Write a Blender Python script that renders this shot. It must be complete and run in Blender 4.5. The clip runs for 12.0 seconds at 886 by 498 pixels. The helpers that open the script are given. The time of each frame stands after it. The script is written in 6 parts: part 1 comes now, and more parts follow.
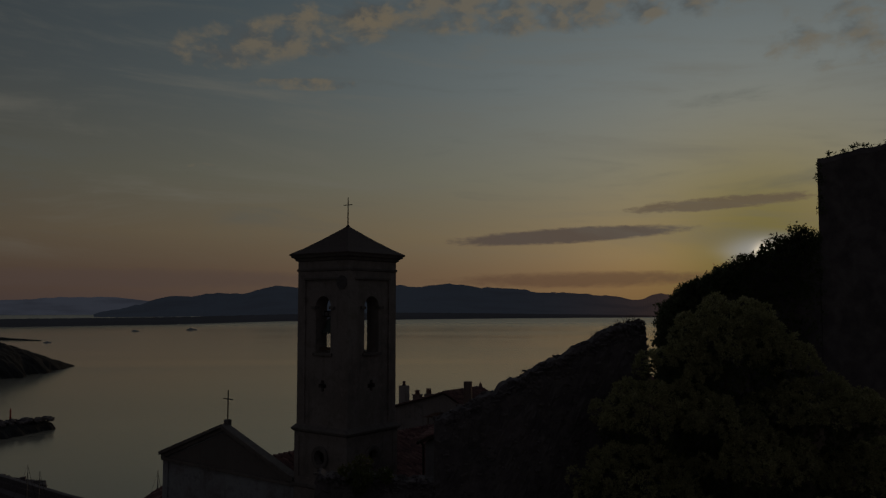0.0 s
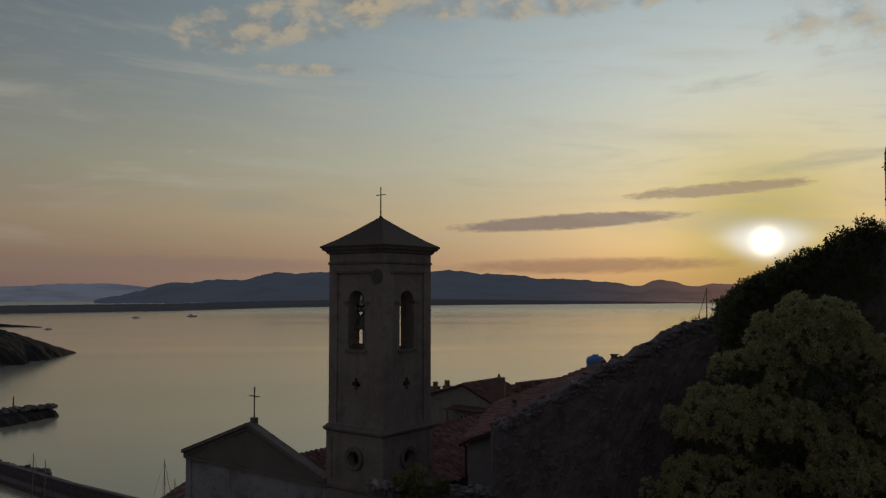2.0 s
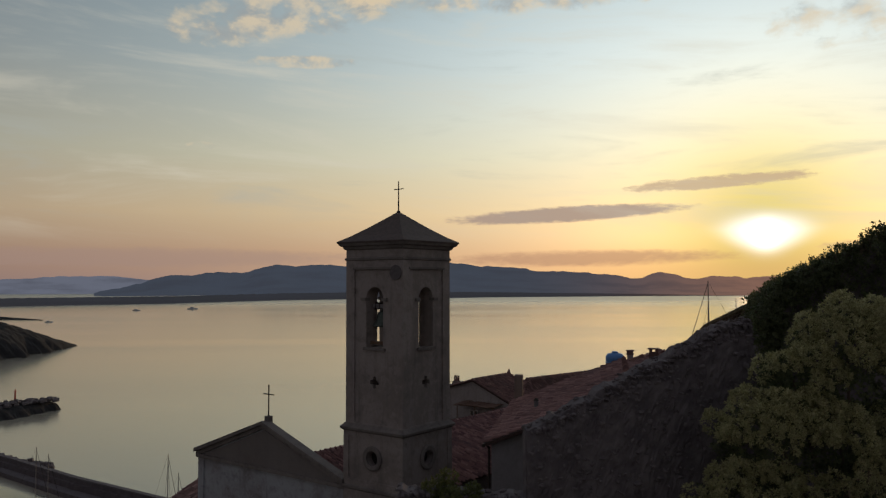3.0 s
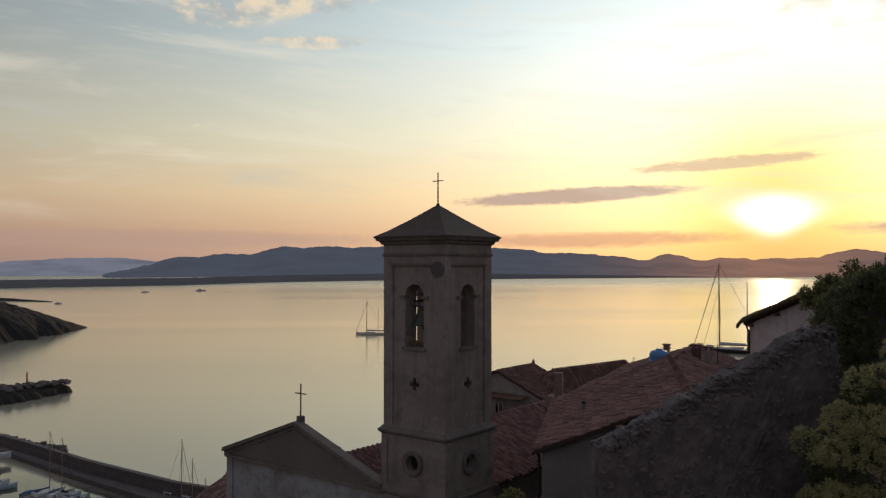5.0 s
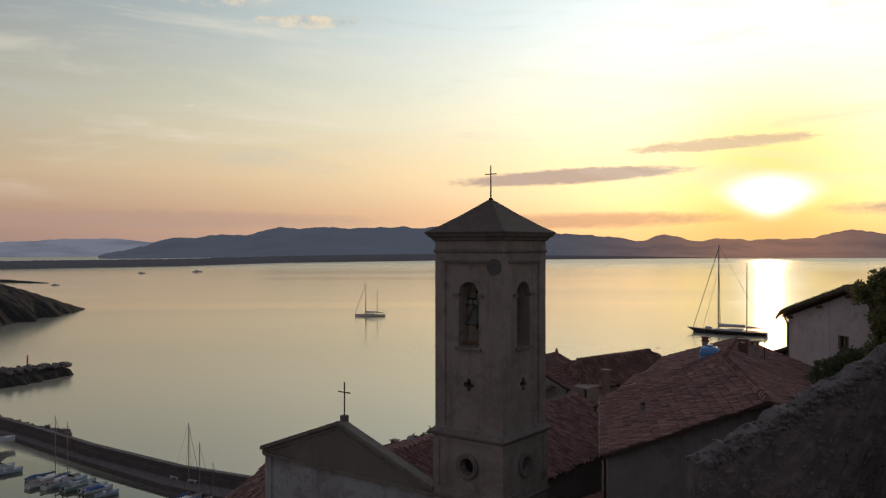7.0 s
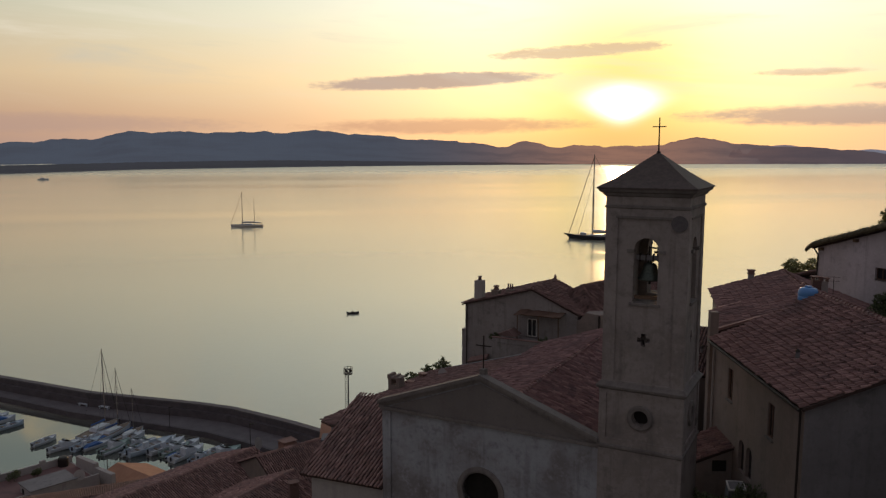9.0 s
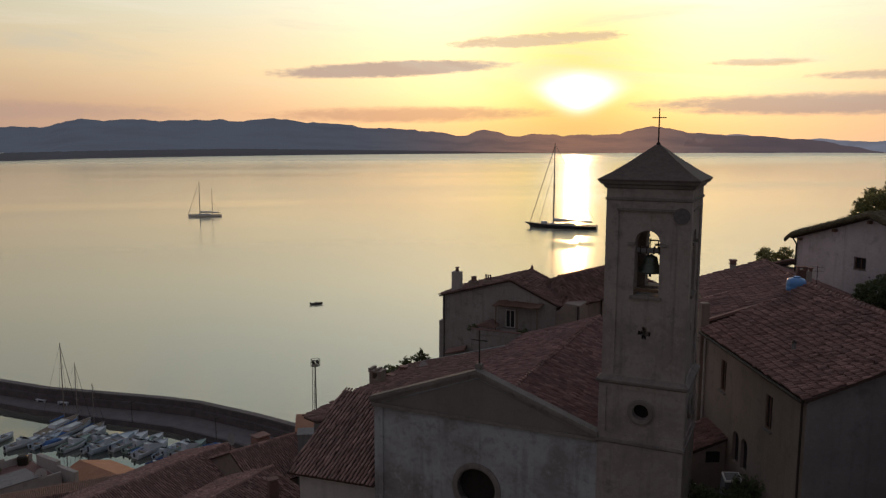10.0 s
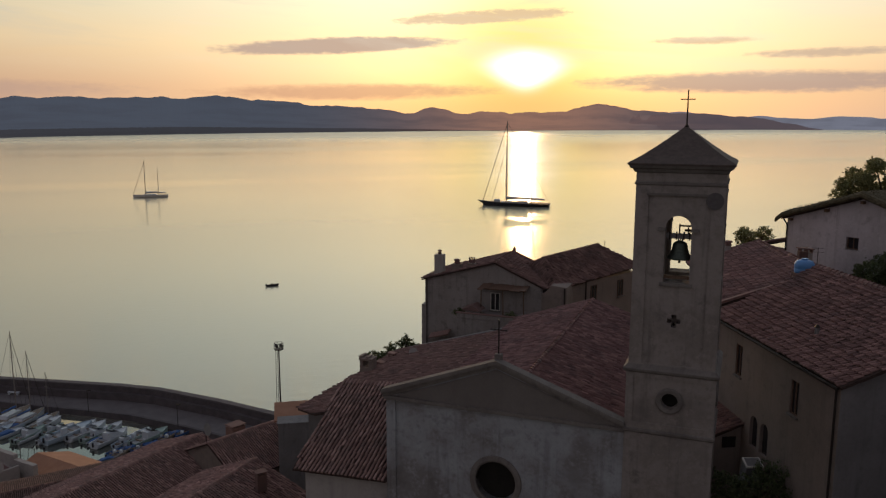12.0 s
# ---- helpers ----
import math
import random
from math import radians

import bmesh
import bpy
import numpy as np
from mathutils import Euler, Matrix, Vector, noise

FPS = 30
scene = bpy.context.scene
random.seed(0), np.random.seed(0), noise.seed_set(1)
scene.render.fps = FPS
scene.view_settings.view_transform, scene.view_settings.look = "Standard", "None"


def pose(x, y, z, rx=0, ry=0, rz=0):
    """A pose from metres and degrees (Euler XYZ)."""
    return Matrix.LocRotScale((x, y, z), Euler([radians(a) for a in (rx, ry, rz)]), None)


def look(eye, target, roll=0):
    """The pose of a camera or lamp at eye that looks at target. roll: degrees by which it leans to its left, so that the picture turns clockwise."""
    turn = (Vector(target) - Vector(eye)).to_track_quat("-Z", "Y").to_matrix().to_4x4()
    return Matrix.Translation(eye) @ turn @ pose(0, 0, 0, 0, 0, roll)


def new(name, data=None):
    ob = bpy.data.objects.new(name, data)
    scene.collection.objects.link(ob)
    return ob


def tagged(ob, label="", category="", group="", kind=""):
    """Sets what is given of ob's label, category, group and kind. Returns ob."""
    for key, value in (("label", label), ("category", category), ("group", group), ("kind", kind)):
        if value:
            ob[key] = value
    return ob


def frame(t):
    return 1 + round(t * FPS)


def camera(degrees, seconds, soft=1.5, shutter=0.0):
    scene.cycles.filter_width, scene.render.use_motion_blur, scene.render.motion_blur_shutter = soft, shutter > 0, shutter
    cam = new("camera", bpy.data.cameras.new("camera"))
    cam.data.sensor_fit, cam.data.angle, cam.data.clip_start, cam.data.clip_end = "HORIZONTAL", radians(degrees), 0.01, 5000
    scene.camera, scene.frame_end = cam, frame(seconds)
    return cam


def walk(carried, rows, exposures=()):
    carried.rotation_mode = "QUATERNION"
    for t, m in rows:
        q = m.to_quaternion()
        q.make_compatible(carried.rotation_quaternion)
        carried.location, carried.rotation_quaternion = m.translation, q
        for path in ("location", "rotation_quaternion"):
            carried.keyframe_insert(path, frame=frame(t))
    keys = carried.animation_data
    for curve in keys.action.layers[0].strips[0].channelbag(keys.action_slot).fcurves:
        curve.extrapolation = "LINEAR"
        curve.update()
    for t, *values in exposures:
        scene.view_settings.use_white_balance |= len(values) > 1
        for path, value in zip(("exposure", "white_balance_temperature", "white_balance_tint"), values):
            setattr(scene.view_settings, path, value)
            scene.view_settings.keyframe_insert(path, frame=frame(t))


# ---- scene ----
cam = camera(58.5, 12.0, soft=1.3)
# seconds, x, y, z, yaw, pitch, roll
PATH = [
    (0.0, -1.853, -9.647, 53.239, -3.827, 3.998, 0.003),
    (0.5, -2.276, -9.200, 53.342, -3.858, 3.754, 0.003),
    (1.0, -2.703, -8.752, 53.443, -3.849, 3.513, -0.008),
    (1.5, -3.137, -8.306, 53.541, -3.869, 3.270, 0.045),
    (2.0, -3.577, -7.858, 53.635, -3.859, 3.002, 0.027),
    (2.5, -4.019, -7.410, 53.726, -3.915, 2.728, 0.036),
    (3.0, -4.453, -6.962, 53.820, -3.874, 2.462, 0.055),
    (5.0, -5.928, -5.130, 54.504, -3.383, 1.127, 0.032),
    (5.5, -6.452, -4.747, 54.664, -3.537, 0.848, 0.059),
    (6.0, -6.974, -4.363, 54.826, -3.605, 0.567, 0.075),
    (6.5, -7.493, -3.980, 54.989, -3.666, 0.236, 0.075),
    (6.7, -7.672, -3.833, 55.058, -3.621, 0.095, 0.068),
    (7.1, -8.862, -3.651, 55.282, -3.731, -0.525, 0.045),
    (7.5, -12.432, -3.104, 55.954, -4.282, -2.382, -0.025),
    (7.9, -16.835, -2.429, 56.783, -6.101, -4.674, -0.111),
    (8.3, -19.250, -1.480, 57.020, -8.950, -6.060, -0.060),
    (8.5, -20.017, -1.111, 57.131, -10.960, -6.468, -0.062),
    (9.0, -21.228, -0.454, 57.277, -13.562, -7.077, -0.113),
    (9.5, -21.943, 0.154, 57.326, -15.131, -7.486, -0.108),
    (10.0, -22.635, 0.760, 57.373, -16.532, -7.877, -0.181),
    (10.5, -23.290, 1.358, 57.415, -17.677, -8.271, -0.115),
    (11.0, -23.921, 1.958, 57.460, -18.666, -8.652, -0.138),
    (11.5, -24.537, 2.562, 57.511, -19.535, -9.052, -0.075),
    (12.0, -25.150, 3.171, 57.566, -20.294, -9.453, -0.137),
]
FADE = [(t, stops, kelvin, 10 - (6500 - kelvin) / 90) for t, stops, kelvin in ((0.0, -2.7, 6260), (0.5, -2.22, 6260), (1.0, -1.78, 6260), (1.5, -1.38, 6270), (2.0, -1.03, 6280), (2.5, -0.72, 6310), (3.0, -0.38, 6340), (4.0, -0.08, 6450), (4.8, 0.0, 6500), (12.0, 0.0, 6500))]
walk(cam, [(t, pose(x, y, z, 90 + pitch, roll, yaw)) for t, x, y, z, yaw, pitch, roll in PATH], FADE)

# ---------------------------------------------------------------- sky and sun
SUN_AZ, SUN_EL = 26.1, 3.3  # degrees from +y towards +x, and above the horizon
sun_dir = Vector((math.sin(radians(SUN_AZ)) * math.cos(radians(SUN_EL)), math.cos(radians(SUN_AZ)) * math.cos(radians(SUN_EL)), math.sin(radians(SUN_EL))))


class Nodes:
    """Short hand for building node trees."""

    def __init__(self, tree):
        self.t = tree
        self.t.nodes.clear()

    def n(self, kind, **settings):
        node = self.t.nodes.new(kind)
        for key, value in settings.items():
            setattr(node, key, value)
        return node

    def put(self, socket, value):
        if isinstance(value, bpy.types.NodeSocket):
            self.t.links.new(value, socket)
        else:
            socket.default_value = value

    def m(self, op, a, b=0.0, c=0.0, clamp=False):
        node = self.n("ShaderNodeMath", operation=op, use_clamp=clamp)
        for i, value in enumerate((a, b, c)):
            self.put(node.inputs[i], value)
        return node.outputs[0]

    def v(self, op, a, b=(0, 0, 0)):
        node = self.n("ShaderNodeVectorMath", operation=op)
        self.put(node.inputs[0], a)
        self.put(node.inputs[1], b)
        return node.outputs["Value"] if op in ("DOT_PRODUCT", "LENGTH") else node.outputs[0]

    def mix(self, f, a, b, blend="MIX"):
        node = self.n("ShaderNodeMix", data_type="RGBA", blend_type=blend, clamp_factor=True)
        self.put(node.inputs["Factor"], f)
        self.put(node.inputs[6], a if isinstance(a, bpy.types.NodeSocket) else (*a, 1))
        self.put(node.inputs[7], b if isinstance(b, bpy.types.NodeSocket) else (*b, 1))
        return node.outputs[2]

    def ramp(self, f, stops, smooth=False):
        node = self.n("ShaderNodeValToRGB")
        r = node.color_ramp
        r.interpolation = "EASE" if smooth else "LINEAR"
        while len(r.elements) < len(stops):
            r.elements.new(0.5)
        for e, (pos, col) in zip(r.elements, stops):
            e.position = pos
            e.color = (*col, 1) if len(col) == 3 else col
        self.put(node.inputs[0], f)
        return node.outputs[0]

    def noise(self, vec, scale, detail=3, rough=0.55, dist=0.0):
        node = self.n("ShaderNodeTexNoise")
        if vec is not None:
            self.put(node.inputs["Vector"], vec)
        node.inputs["Scale"].default_value = scale
        node.inputs["Detail"].default_value = detail
        node.inputs["Roughness"].default_value = rough
        node.inputs["Distortion"].default_value = dist
        return node.outputs["Fac"]

    def step(self, x, lo, hi):
        node = self.n("ShaderNodeMapRange", interpolation_type="SMOOTHSTEP")
        self.put(node.inputs["Value"], x)
        node.inputs["From Min"].default_value, node.inputs["From Max"].default_value = lo, hi
        return node.outputs[0]

    def xyz(self, x, y, z):
        node = self.n("ShaderNodeCombineXYZ")
        for i, value in enumerate((x, y, z)):
            self.put(node.inputs[i], value)
        return node.outputs[0]


world = bpy.data.worlds.new("sunset_sky")
scene.world = world
world.use_nodes = True
w = Nodes(world.node_tree)
way = w.v("NORMALIZE", w.n("ShaderNodeTexCoord").outputs["Generated"])
sep = w.n("ShaderNodeSeparateXYZ")
w.put(sep.inputs[0], way)
az = w.m("MULTIPLY", w.m("ARCTAN2", sep.outputs[0], sep.outputs[1]), 57.2958)
el = w.m("MULTIPLY", w.m("ARCSINE", sep.outputs[2]), 57.2958)
gap = w.m("MULTIPLY", w.m("ARCCOSINE", w.m("MINIMUM", w.v("DOT_PRODUCT", way, tuple(sun_dir)), 0.99999)), 57.2958)
up = w.m("DIVIDE", w.m("MAXIMUM", el, 0.0), 90.0)
# colours by height, away from the sun
base = w.ramp(up, [(0.0, (0.46, 0.32, 0.30)), (0.022, (0.55, 0.33, 0.26)), (0.055, (0.80, 0.575, 0.36)), (0.10, (0.70, 0.65, 0.47)), (0.17, (0.42, 0.49, 0.48)), (0.27, (0.21, 0.33, 0.40)), (0.5, (0.165, 0.19, 0.245)), (1.0, (0.155, 0.165, 0.22))])
# darker and bluer towards the east
back = w.step(gap, 15.0, 104.0)
base = w.mix(back, base, w.ramp(up, [(0.0, (0.20, 0.147, 0.158)), (0.2, (0.180, 0.150, 0.178)), (1.0, (0.158, 0.158, 0.204))]))
# glow of the low sun
def glow(width, power=2.0):
    return w.m("EXPONENT", w.m("MULTIPLY", w.m("POWER", w.m("DIVIDE", gap, width), power), -1.0))
def add(a, b):
    return w.mix(1.0, a, b, "ADD")
def tint(f, colour):
    return w.mix(f, (0, 0, 0), colour)
high = w.step(el, 4.0, 17.0)
air = w.n("ShaderNodeTexSky", sky_type="NISHITA", sun_disc=False, sun_elevation=radians(SUN_EL), sun_rotation=radians(SUN_AZ))
sky_col = add(base, w.mix(0.03, (0, 0, 0), air.outputs[0]))
sky_col = add(sky_col, tint(glow(24.0), (0.30, 0.30, 0.20)))
sky_col = add(sky_col, tint(glow(36.0), (0.09, 0.075, 0.03)))
sky_col = add(sky_col, tint(w.m("MULTIPLY", glow(30.0), high), (0.40, 0.50, 0.64)))
sky_col = add(sky_col, tint(glow(10.0), (0.26, 0.20, 0.06)))
sky_col = w.mix(w.m("MULTIPLY", glow(6.6), 0.9), sky_col, (1.08, 0.90, 0.24))
flat = w.m("SQRT", w.m("ADD", w.m("POWER", w.m("DIVIDE", w.m("SUBTRACT", az, SUN_AZ), w.m("ADD", 2.0, w.m("MULTIPLY", w.m("MAXIMUM", w.m("MINIMUM", w.m("SUBTRACT", el, SUN_EL), 0.3), -1.3), 0.55))), 2.0), w.m("POWER", w.m("SUBTRACT", el, SUN_EL), 2.0)))
core = glow(0.62)
halo = w.m("EXPONENT", w.m("MULTIPLY", w.m("POWER", w.m("DIVIDE", flat, 1.22), 3.0), -1.0))
low = w.m("MULTIPLY", w.m("SUBTRACT", 1.0, w.step(el, 0.3, 3.6)), glow(19.0))
sky_col = w.mix(w.m("MULTIPLY", low, 0.7), sky_col, (1.0, 0.56, 0.20))
# clouds: az, el, half width, half height, tilt, colour, strength
wob = w.xyz(w.m("MULTIPLY", az, 0.16), w.m("MULTIPLY", el, 0.55), 0.0)
puff = w.m("SUBTRACT", w.noise(wob, 3.2, 6, 0.6), 0.5)
fine = w.m("SUBTRACT", w.noise(wob, 9.0, 5, 0.6), 0.5)
def cloud(a0, e0, wa, we, tilt, lo, hi, rag):
    da = w.m("SUBTRACT", az, a0)
    de = w.m("SUBTRACT", w.m("SUBTRACT", el, e0), w.m("MULTIPLY", da, tilt))
    d = w.m("ADD", w.m("POWER", w.m("DIVIDE", da, wa), 2.0), w.m("POWER", w.m("DIVIDE", de, we), 2.0))
    d = w.m("ADD", w.m("SUBTRACT", 1.0, d), w.m("ADD", w.m("MULTIPLY", puff, rag), w.m("MULTIPLY", fine, rag * 0.6)))
    return w.step(d, lo, hi)
for a0, e0, wa, we, tilt, colour, amount, lo, hi, rag in (
    (12.8, 4.9, 9.4, 0.62, 0.045, (0.63, 0.46, 0.37), 0.92, 0.0, 0.6, 0.95),
    (23.1, 6.9, 6.9, 0.52, 0.045, (0.88, 0.63, 0.41), 0.85, 0.0, 0.7, 1.6),
    (14.0, 1.75, 12.0, 0.70, 0.01, (0.70, 0.38, 0.24), 0.66, 0.0, 0.9, 0.9),
    (-17.0, 1.75, 19.0, 0.8, 0.0, (0.54, 0.37, 0.31), 0.5, 0.0, 0.9, 0.9),
    (42.0, 2.35, 13.5, 0.85, 0.0, (0.48, 0.36, 0.33), 0.75, 0.0, 0.8, 0.9),
    (38.0, 5.1, 4.0, 0.30, -0.01, (0.70, 0.50, 0.34), 0.7, 0.0, 0.9, 1.4),
    (45.5, 4.15, 5.2, 0.36, 0.01, (0.60, 0.45, 0.36), 0.7, 0.0, 0.9, 1.4),
):
    sky_col = w.mix(w.m("MULTIPLY", cloud(a0, e0, wa, we, tilt, lo, hi, rag), amount), sky_col, colour)
# thin high streaks
veil = w.noise(w.xyz(w.m("MULTIPLY", az, 0.045), w.m("ADD", w.m("MULTIPLY", el, 0.28), w.m("MULTIPLY", az, 0.012)), 5.0), 1.3, 6, 0.6, 0.5)
sky_col = w.mix(w.m("MULTIPLY", w.step(veil, 0.48, 0.75), w.m("MULTIPLY", w.step(el, 1.5, 6.0), 0.46)), sky_col, (1.03, 0.94, 0.76))
sky_col = w.mix(w.m("MULTIPLY", w.step(veil, 0.48, 0.25), w.m("MULTIPLY", w.step(el, 2.5, 7.0), 0.46)), sky_col, (0.62, 0.64, 0.58))
# broken cumulus higher up
bank = w.xyz(w.m("MULTIPLY", az, 0.22), w.m("MULTIPLY", el, 0.33), 2.0)
lump = w.noise(bank, 1.9, 6, 0.56, 0.2)
lit = w.step(w.m("SUBTRACT", lump, w.noise(w.v("ADD", bank, (0.16, -0.16, 0.0)), 1.9, 3, 0.5, 0.2)), -0.12, 0.10)
for a0, e0, wa, we, tilt, cut in ((-7.0, 18.7, 8.5, 1.7, 0.16, 0.37), (9.0, 20.6, 15.0, 1.6, 0.0, 0.38), (33.0, 17.3, 7.0, 2.6, 0.0, 0.48), (-6.5, 15.5, 4.6, 0.5, 0.03, 0.44), (-13.2, 9.5, 1.2, 0.35, 0.0, 0.45)):
    da = w.m("SUBTRACT", az, a0)
    de = w.m("SUBTRACT", w.m("SUBTRACT", el, e0), w.m("MULTIPLY", da, tilt))
    d = w.m("SUBTRACT", 1.0, w.m("ADD", w.m("POWER", w.m("DIVIDE", da, wa), 2.0), w.m("POWER", w.m("DIVIDE", de, we), 2.0)))
    amount = w.step(w.m("ADD", lump, w.m("MULTIPLY", w.m("MAXIMUM", w.m("MINIMUM", d, 0.5), -1.0), 0.35)), cut + 0.07, cut + 0.40)
    shade = w.mix(lit, (0.50, 0.51, 0.50), (1.08, 0.86, 0.58))
    sky_col = w.mix(w.m("MULTIPLY", amount, 0.75), sky_col, shade)
sky_col = add(add(sky_col, tint(halo, (1.0, 1.1, 1.5))), tint(core, (10.0, 7.6, 4.6)))
bg = w.n("ShaderNodeBackground")
w.put(bg.inputs[0], sky_col)
bg.inputs[1].default_value = 0.85
w.put(w.n("ShaderNodeOutputWorld").inputs[0], bg.outputs[0])

sun = new("sun", bpy.data.lights.new("sun", "SUN"))
sun.data.energy, sun.data.angle, sun.data.color = 0.8, radians(0.6), (1.0, 0.56, 0.26)
sun.matrix_world = look((0, 0, 120), Vector((0, 0, 120)) - sun_dir)


# ---------------------------------------------------------------- materials
def material(name):
    mat = bpy.data.materials.new(name)
    mat.use_nodes = True
    return mat, Nodes(mat.node_tree)


def finish(k, colour, rough=0.9, height=None, bump=0.3, dist=0.02, metal=0.0, spec=0.5, glow=None):
    p = k.n("ShaderNodeBsdfPrincipled")
    k.put(p.inputs["Base Color"], colour if isinstance(colour, bpy.types.NodeSocket) else (*colour, 1))
    k.put(p.inputs["Roughness"], rough)
    k.put(p.inputs["Metallic"], metal)
    p.inputs["Specular IOR Level"].default_value = spec
    if glow:
        k.put(p.inputs["Emission Color"], glow if isinstance(glow, bpy.types.NodeSocket) else (*glow, 1))
        p.inputs["Emission Strength"].default_value = 1.0
    if height is not None:
        b = k.n("ShaderNodeBump")
        b.inputs["Strength"].default_value, b.inputs["Distance"].default_value = bump, dist
        k.put(b.inputs["Height"], height)
        k.put(p.inputs["Normal"], b.outputs[0])
    k.put(k.n("ShaderNodeOutputMaterial").inputs[0], p.outputs[0])


def plaster(name, light, mid, dark, streak=0.5, patch=0.35, lo=0.42, hi=0.58):
    """Weathered lime plaster: large patches, run-down stains and fine grain."""
    mat, k = material(name)
    at = k.n("ShaderNodeTexCoord").outputs["Object"]
    big = k.noise(at, 0.32, 4, 0.55, 0.15)
    blot = k.noise(at, 1.15, 8, 0.68, 0.1)
    small = k.noise(at, 5.5, 6, 0.7)
    drip = k.noise(k.v("MULTIPLY", at, (3.2, 3.2, 0.22)), 1.0, 6, 0.62)
    grain = k.noise(at, 34.0, 4, 0.7)
    col = k.mix(k.step(k.m("ADD", k.m("MULTIPLY", big, 0.6), k.m("MULTIPLY", blot, 0.4)), lo, hi), mid, light)
    col = k.mix(k.m("MULTIPLY", k.step(blot, 0.50, 0.68), streak), col, dark)
    col = k.mix(k.m("MULTIPLY", k.step(drip, 0.50, 0.74), streak * 0.8), col, dark)
    pale = tuple(min(0.75, c * 1.22) for c in light)
    col = k.mix(k.m("MULTIPLY", k.step(k.m("ADD", k.m("MULTIPLY", blot, 0.55), k.m("MULTIPLY", small, 0.45)), 0.50, 0.36), patch), col, pale)
    col = k.mix(k.m("MULTIPLY", k.step(small, 0.56, 0.74), 0.35), col, dark)
    col = k.mix(k.m("MULTIPLY", grain, 0.25), col, dark)
    finish(k, col, 0.93, k.m("ADD", k.m("MULTIPLY", grain, 0.4), small), 0.4, 0.03, spec=0.2)
    return mat


def plain(name, a, b, scale=6.0, rough=0.8, metal=0.0, bump=0.2, dist=0.01, spec=0.4):
    mat, k = material(name)
    at = k.n("ShaderNodeTexCoord").outputs["Object"]
    f = k.noise(at, scale, 5, 0.6, 0.2)
    g = k.noise(at, scale * 7, 3, 0.6)
    col = k.mix(k.m("ADD", k.m("MULTIPLY", k.step(f, 0.3, 0.7), 0.75), k.m("MULTIPLY", g, 0.25)), a, b)
    finish(k, col, rough, k.m("ADD", f, k.m("MULTIPLY", g, 0.5)), bump, dist, metal, spec)
    return mat


def tiles(name, a, b, c, moss, calm=0.32):
    """Fired clay roof tiles, each its own shade, with lichen and soot."""
    mat, k = material(name)
    geo = k.n("ShaderNodeNewGeometry").outputs["Random Per Island"]
    at = k.n("ShaderNodeTexCoord").outputs["Object"]
    obj = k.n("ShaderNodeObjectInfo").outputs["Random"]
    pick = k.m("FRACT", k.m("ADD", geo, obj))
    dark, pale = tuple(0.6 * q for q in c), tuple(min(1, 1.6 * q) for q in b)
    col = k.ramp(pick, [(0.0, a), (0.2, b), (0.36, dark), (0.5, b), (0.64, pale), (0.74, c), (0.86, tuple(1.2 * q for q in b)), (0.94, moss), (1.0, dark)])
    col = k.mix(calm, col, tuple((p + q) / 2 for p, q in zip(a, b)))
    big = k.noise(at, 0.5, 5, 0.65, 0.5)
    spot = k.noise(at, 9.0, 5, 0.7)
    col = k.mix(k.m("MULTIPLY", k.step(big, 0.48, 0.72), 0.65), col, moss)
    col = k.mix(k.m("MULTIPLY", k.step(spot, 0.52, 0.72), 0.55), col, (0.10, 0.08, 0.075))
    col = k.mix(k.m("MULTIPLY", k.step(spot, 0.44, 0.28), 0.4), col, tuple(min(0.6, 1.6 * q) for q in b))
    finish(k, col, 0.9, spot, 0.5, 0.016, spec=0.25)
    return mat


def leafy(name, a, b, c):
    mat, k = material(name)
    pick = k.n("ShaderNodeNewGeometry").outputs["Random Per Island"]
    at = k.n("ShaderNodeTexCoord").outputs["Object"]
    col = k.ramp(pick, [(0.0, a), (0.5, b), (1.0, c)])
    col = k.mix(k.m("MULTIPLY", k.step(k.noise(at, 0.8, 3), 0.45, 0.7), 0.5), col, a)
    p = k.n("ShaderNodeBsdfPrincipled")
    k.put(p.inputs["Base Color"], col)
    p.inputs["Roughness"].default_value = 0.55
    t = k.n("ShaderNodeBsdfTranslucent")
    k.put(t.inputs[0], col)
    mixer = k.n("ShaderNodeMixShader")
    mixer.inputs[0].default_value = 0.45
    k.put(mixer.inputs[1], p.outputs[0])
    k.put(mixer.inputs[2], t.outputs[0])
    k.put(k.n("ShaderNodeOutputMaterial").inputs[0], mixer.outputs[0])
    return mat


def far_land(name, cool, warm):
    """Distant land: evening haze is painted on as a faint glow, warmer under the sun."""
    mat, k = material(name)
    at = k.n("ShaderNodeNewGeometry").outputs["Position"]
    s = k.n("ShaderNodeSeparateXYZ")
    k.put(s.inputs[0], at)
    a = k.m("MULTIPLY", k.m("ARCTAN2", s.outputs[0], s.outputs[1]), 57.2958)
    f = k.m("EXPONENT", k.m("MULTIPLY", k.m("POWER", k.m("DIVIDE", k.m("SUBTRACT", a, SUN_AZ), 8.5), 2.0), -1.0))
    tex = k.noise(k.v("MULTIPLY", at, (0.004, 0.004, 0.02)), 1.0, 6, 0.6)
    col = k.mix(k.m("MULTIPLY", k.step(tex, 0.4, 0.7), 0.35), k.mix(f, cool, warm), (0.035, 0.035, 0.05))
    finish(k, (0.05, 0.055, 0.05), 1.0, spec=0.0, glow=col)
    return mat


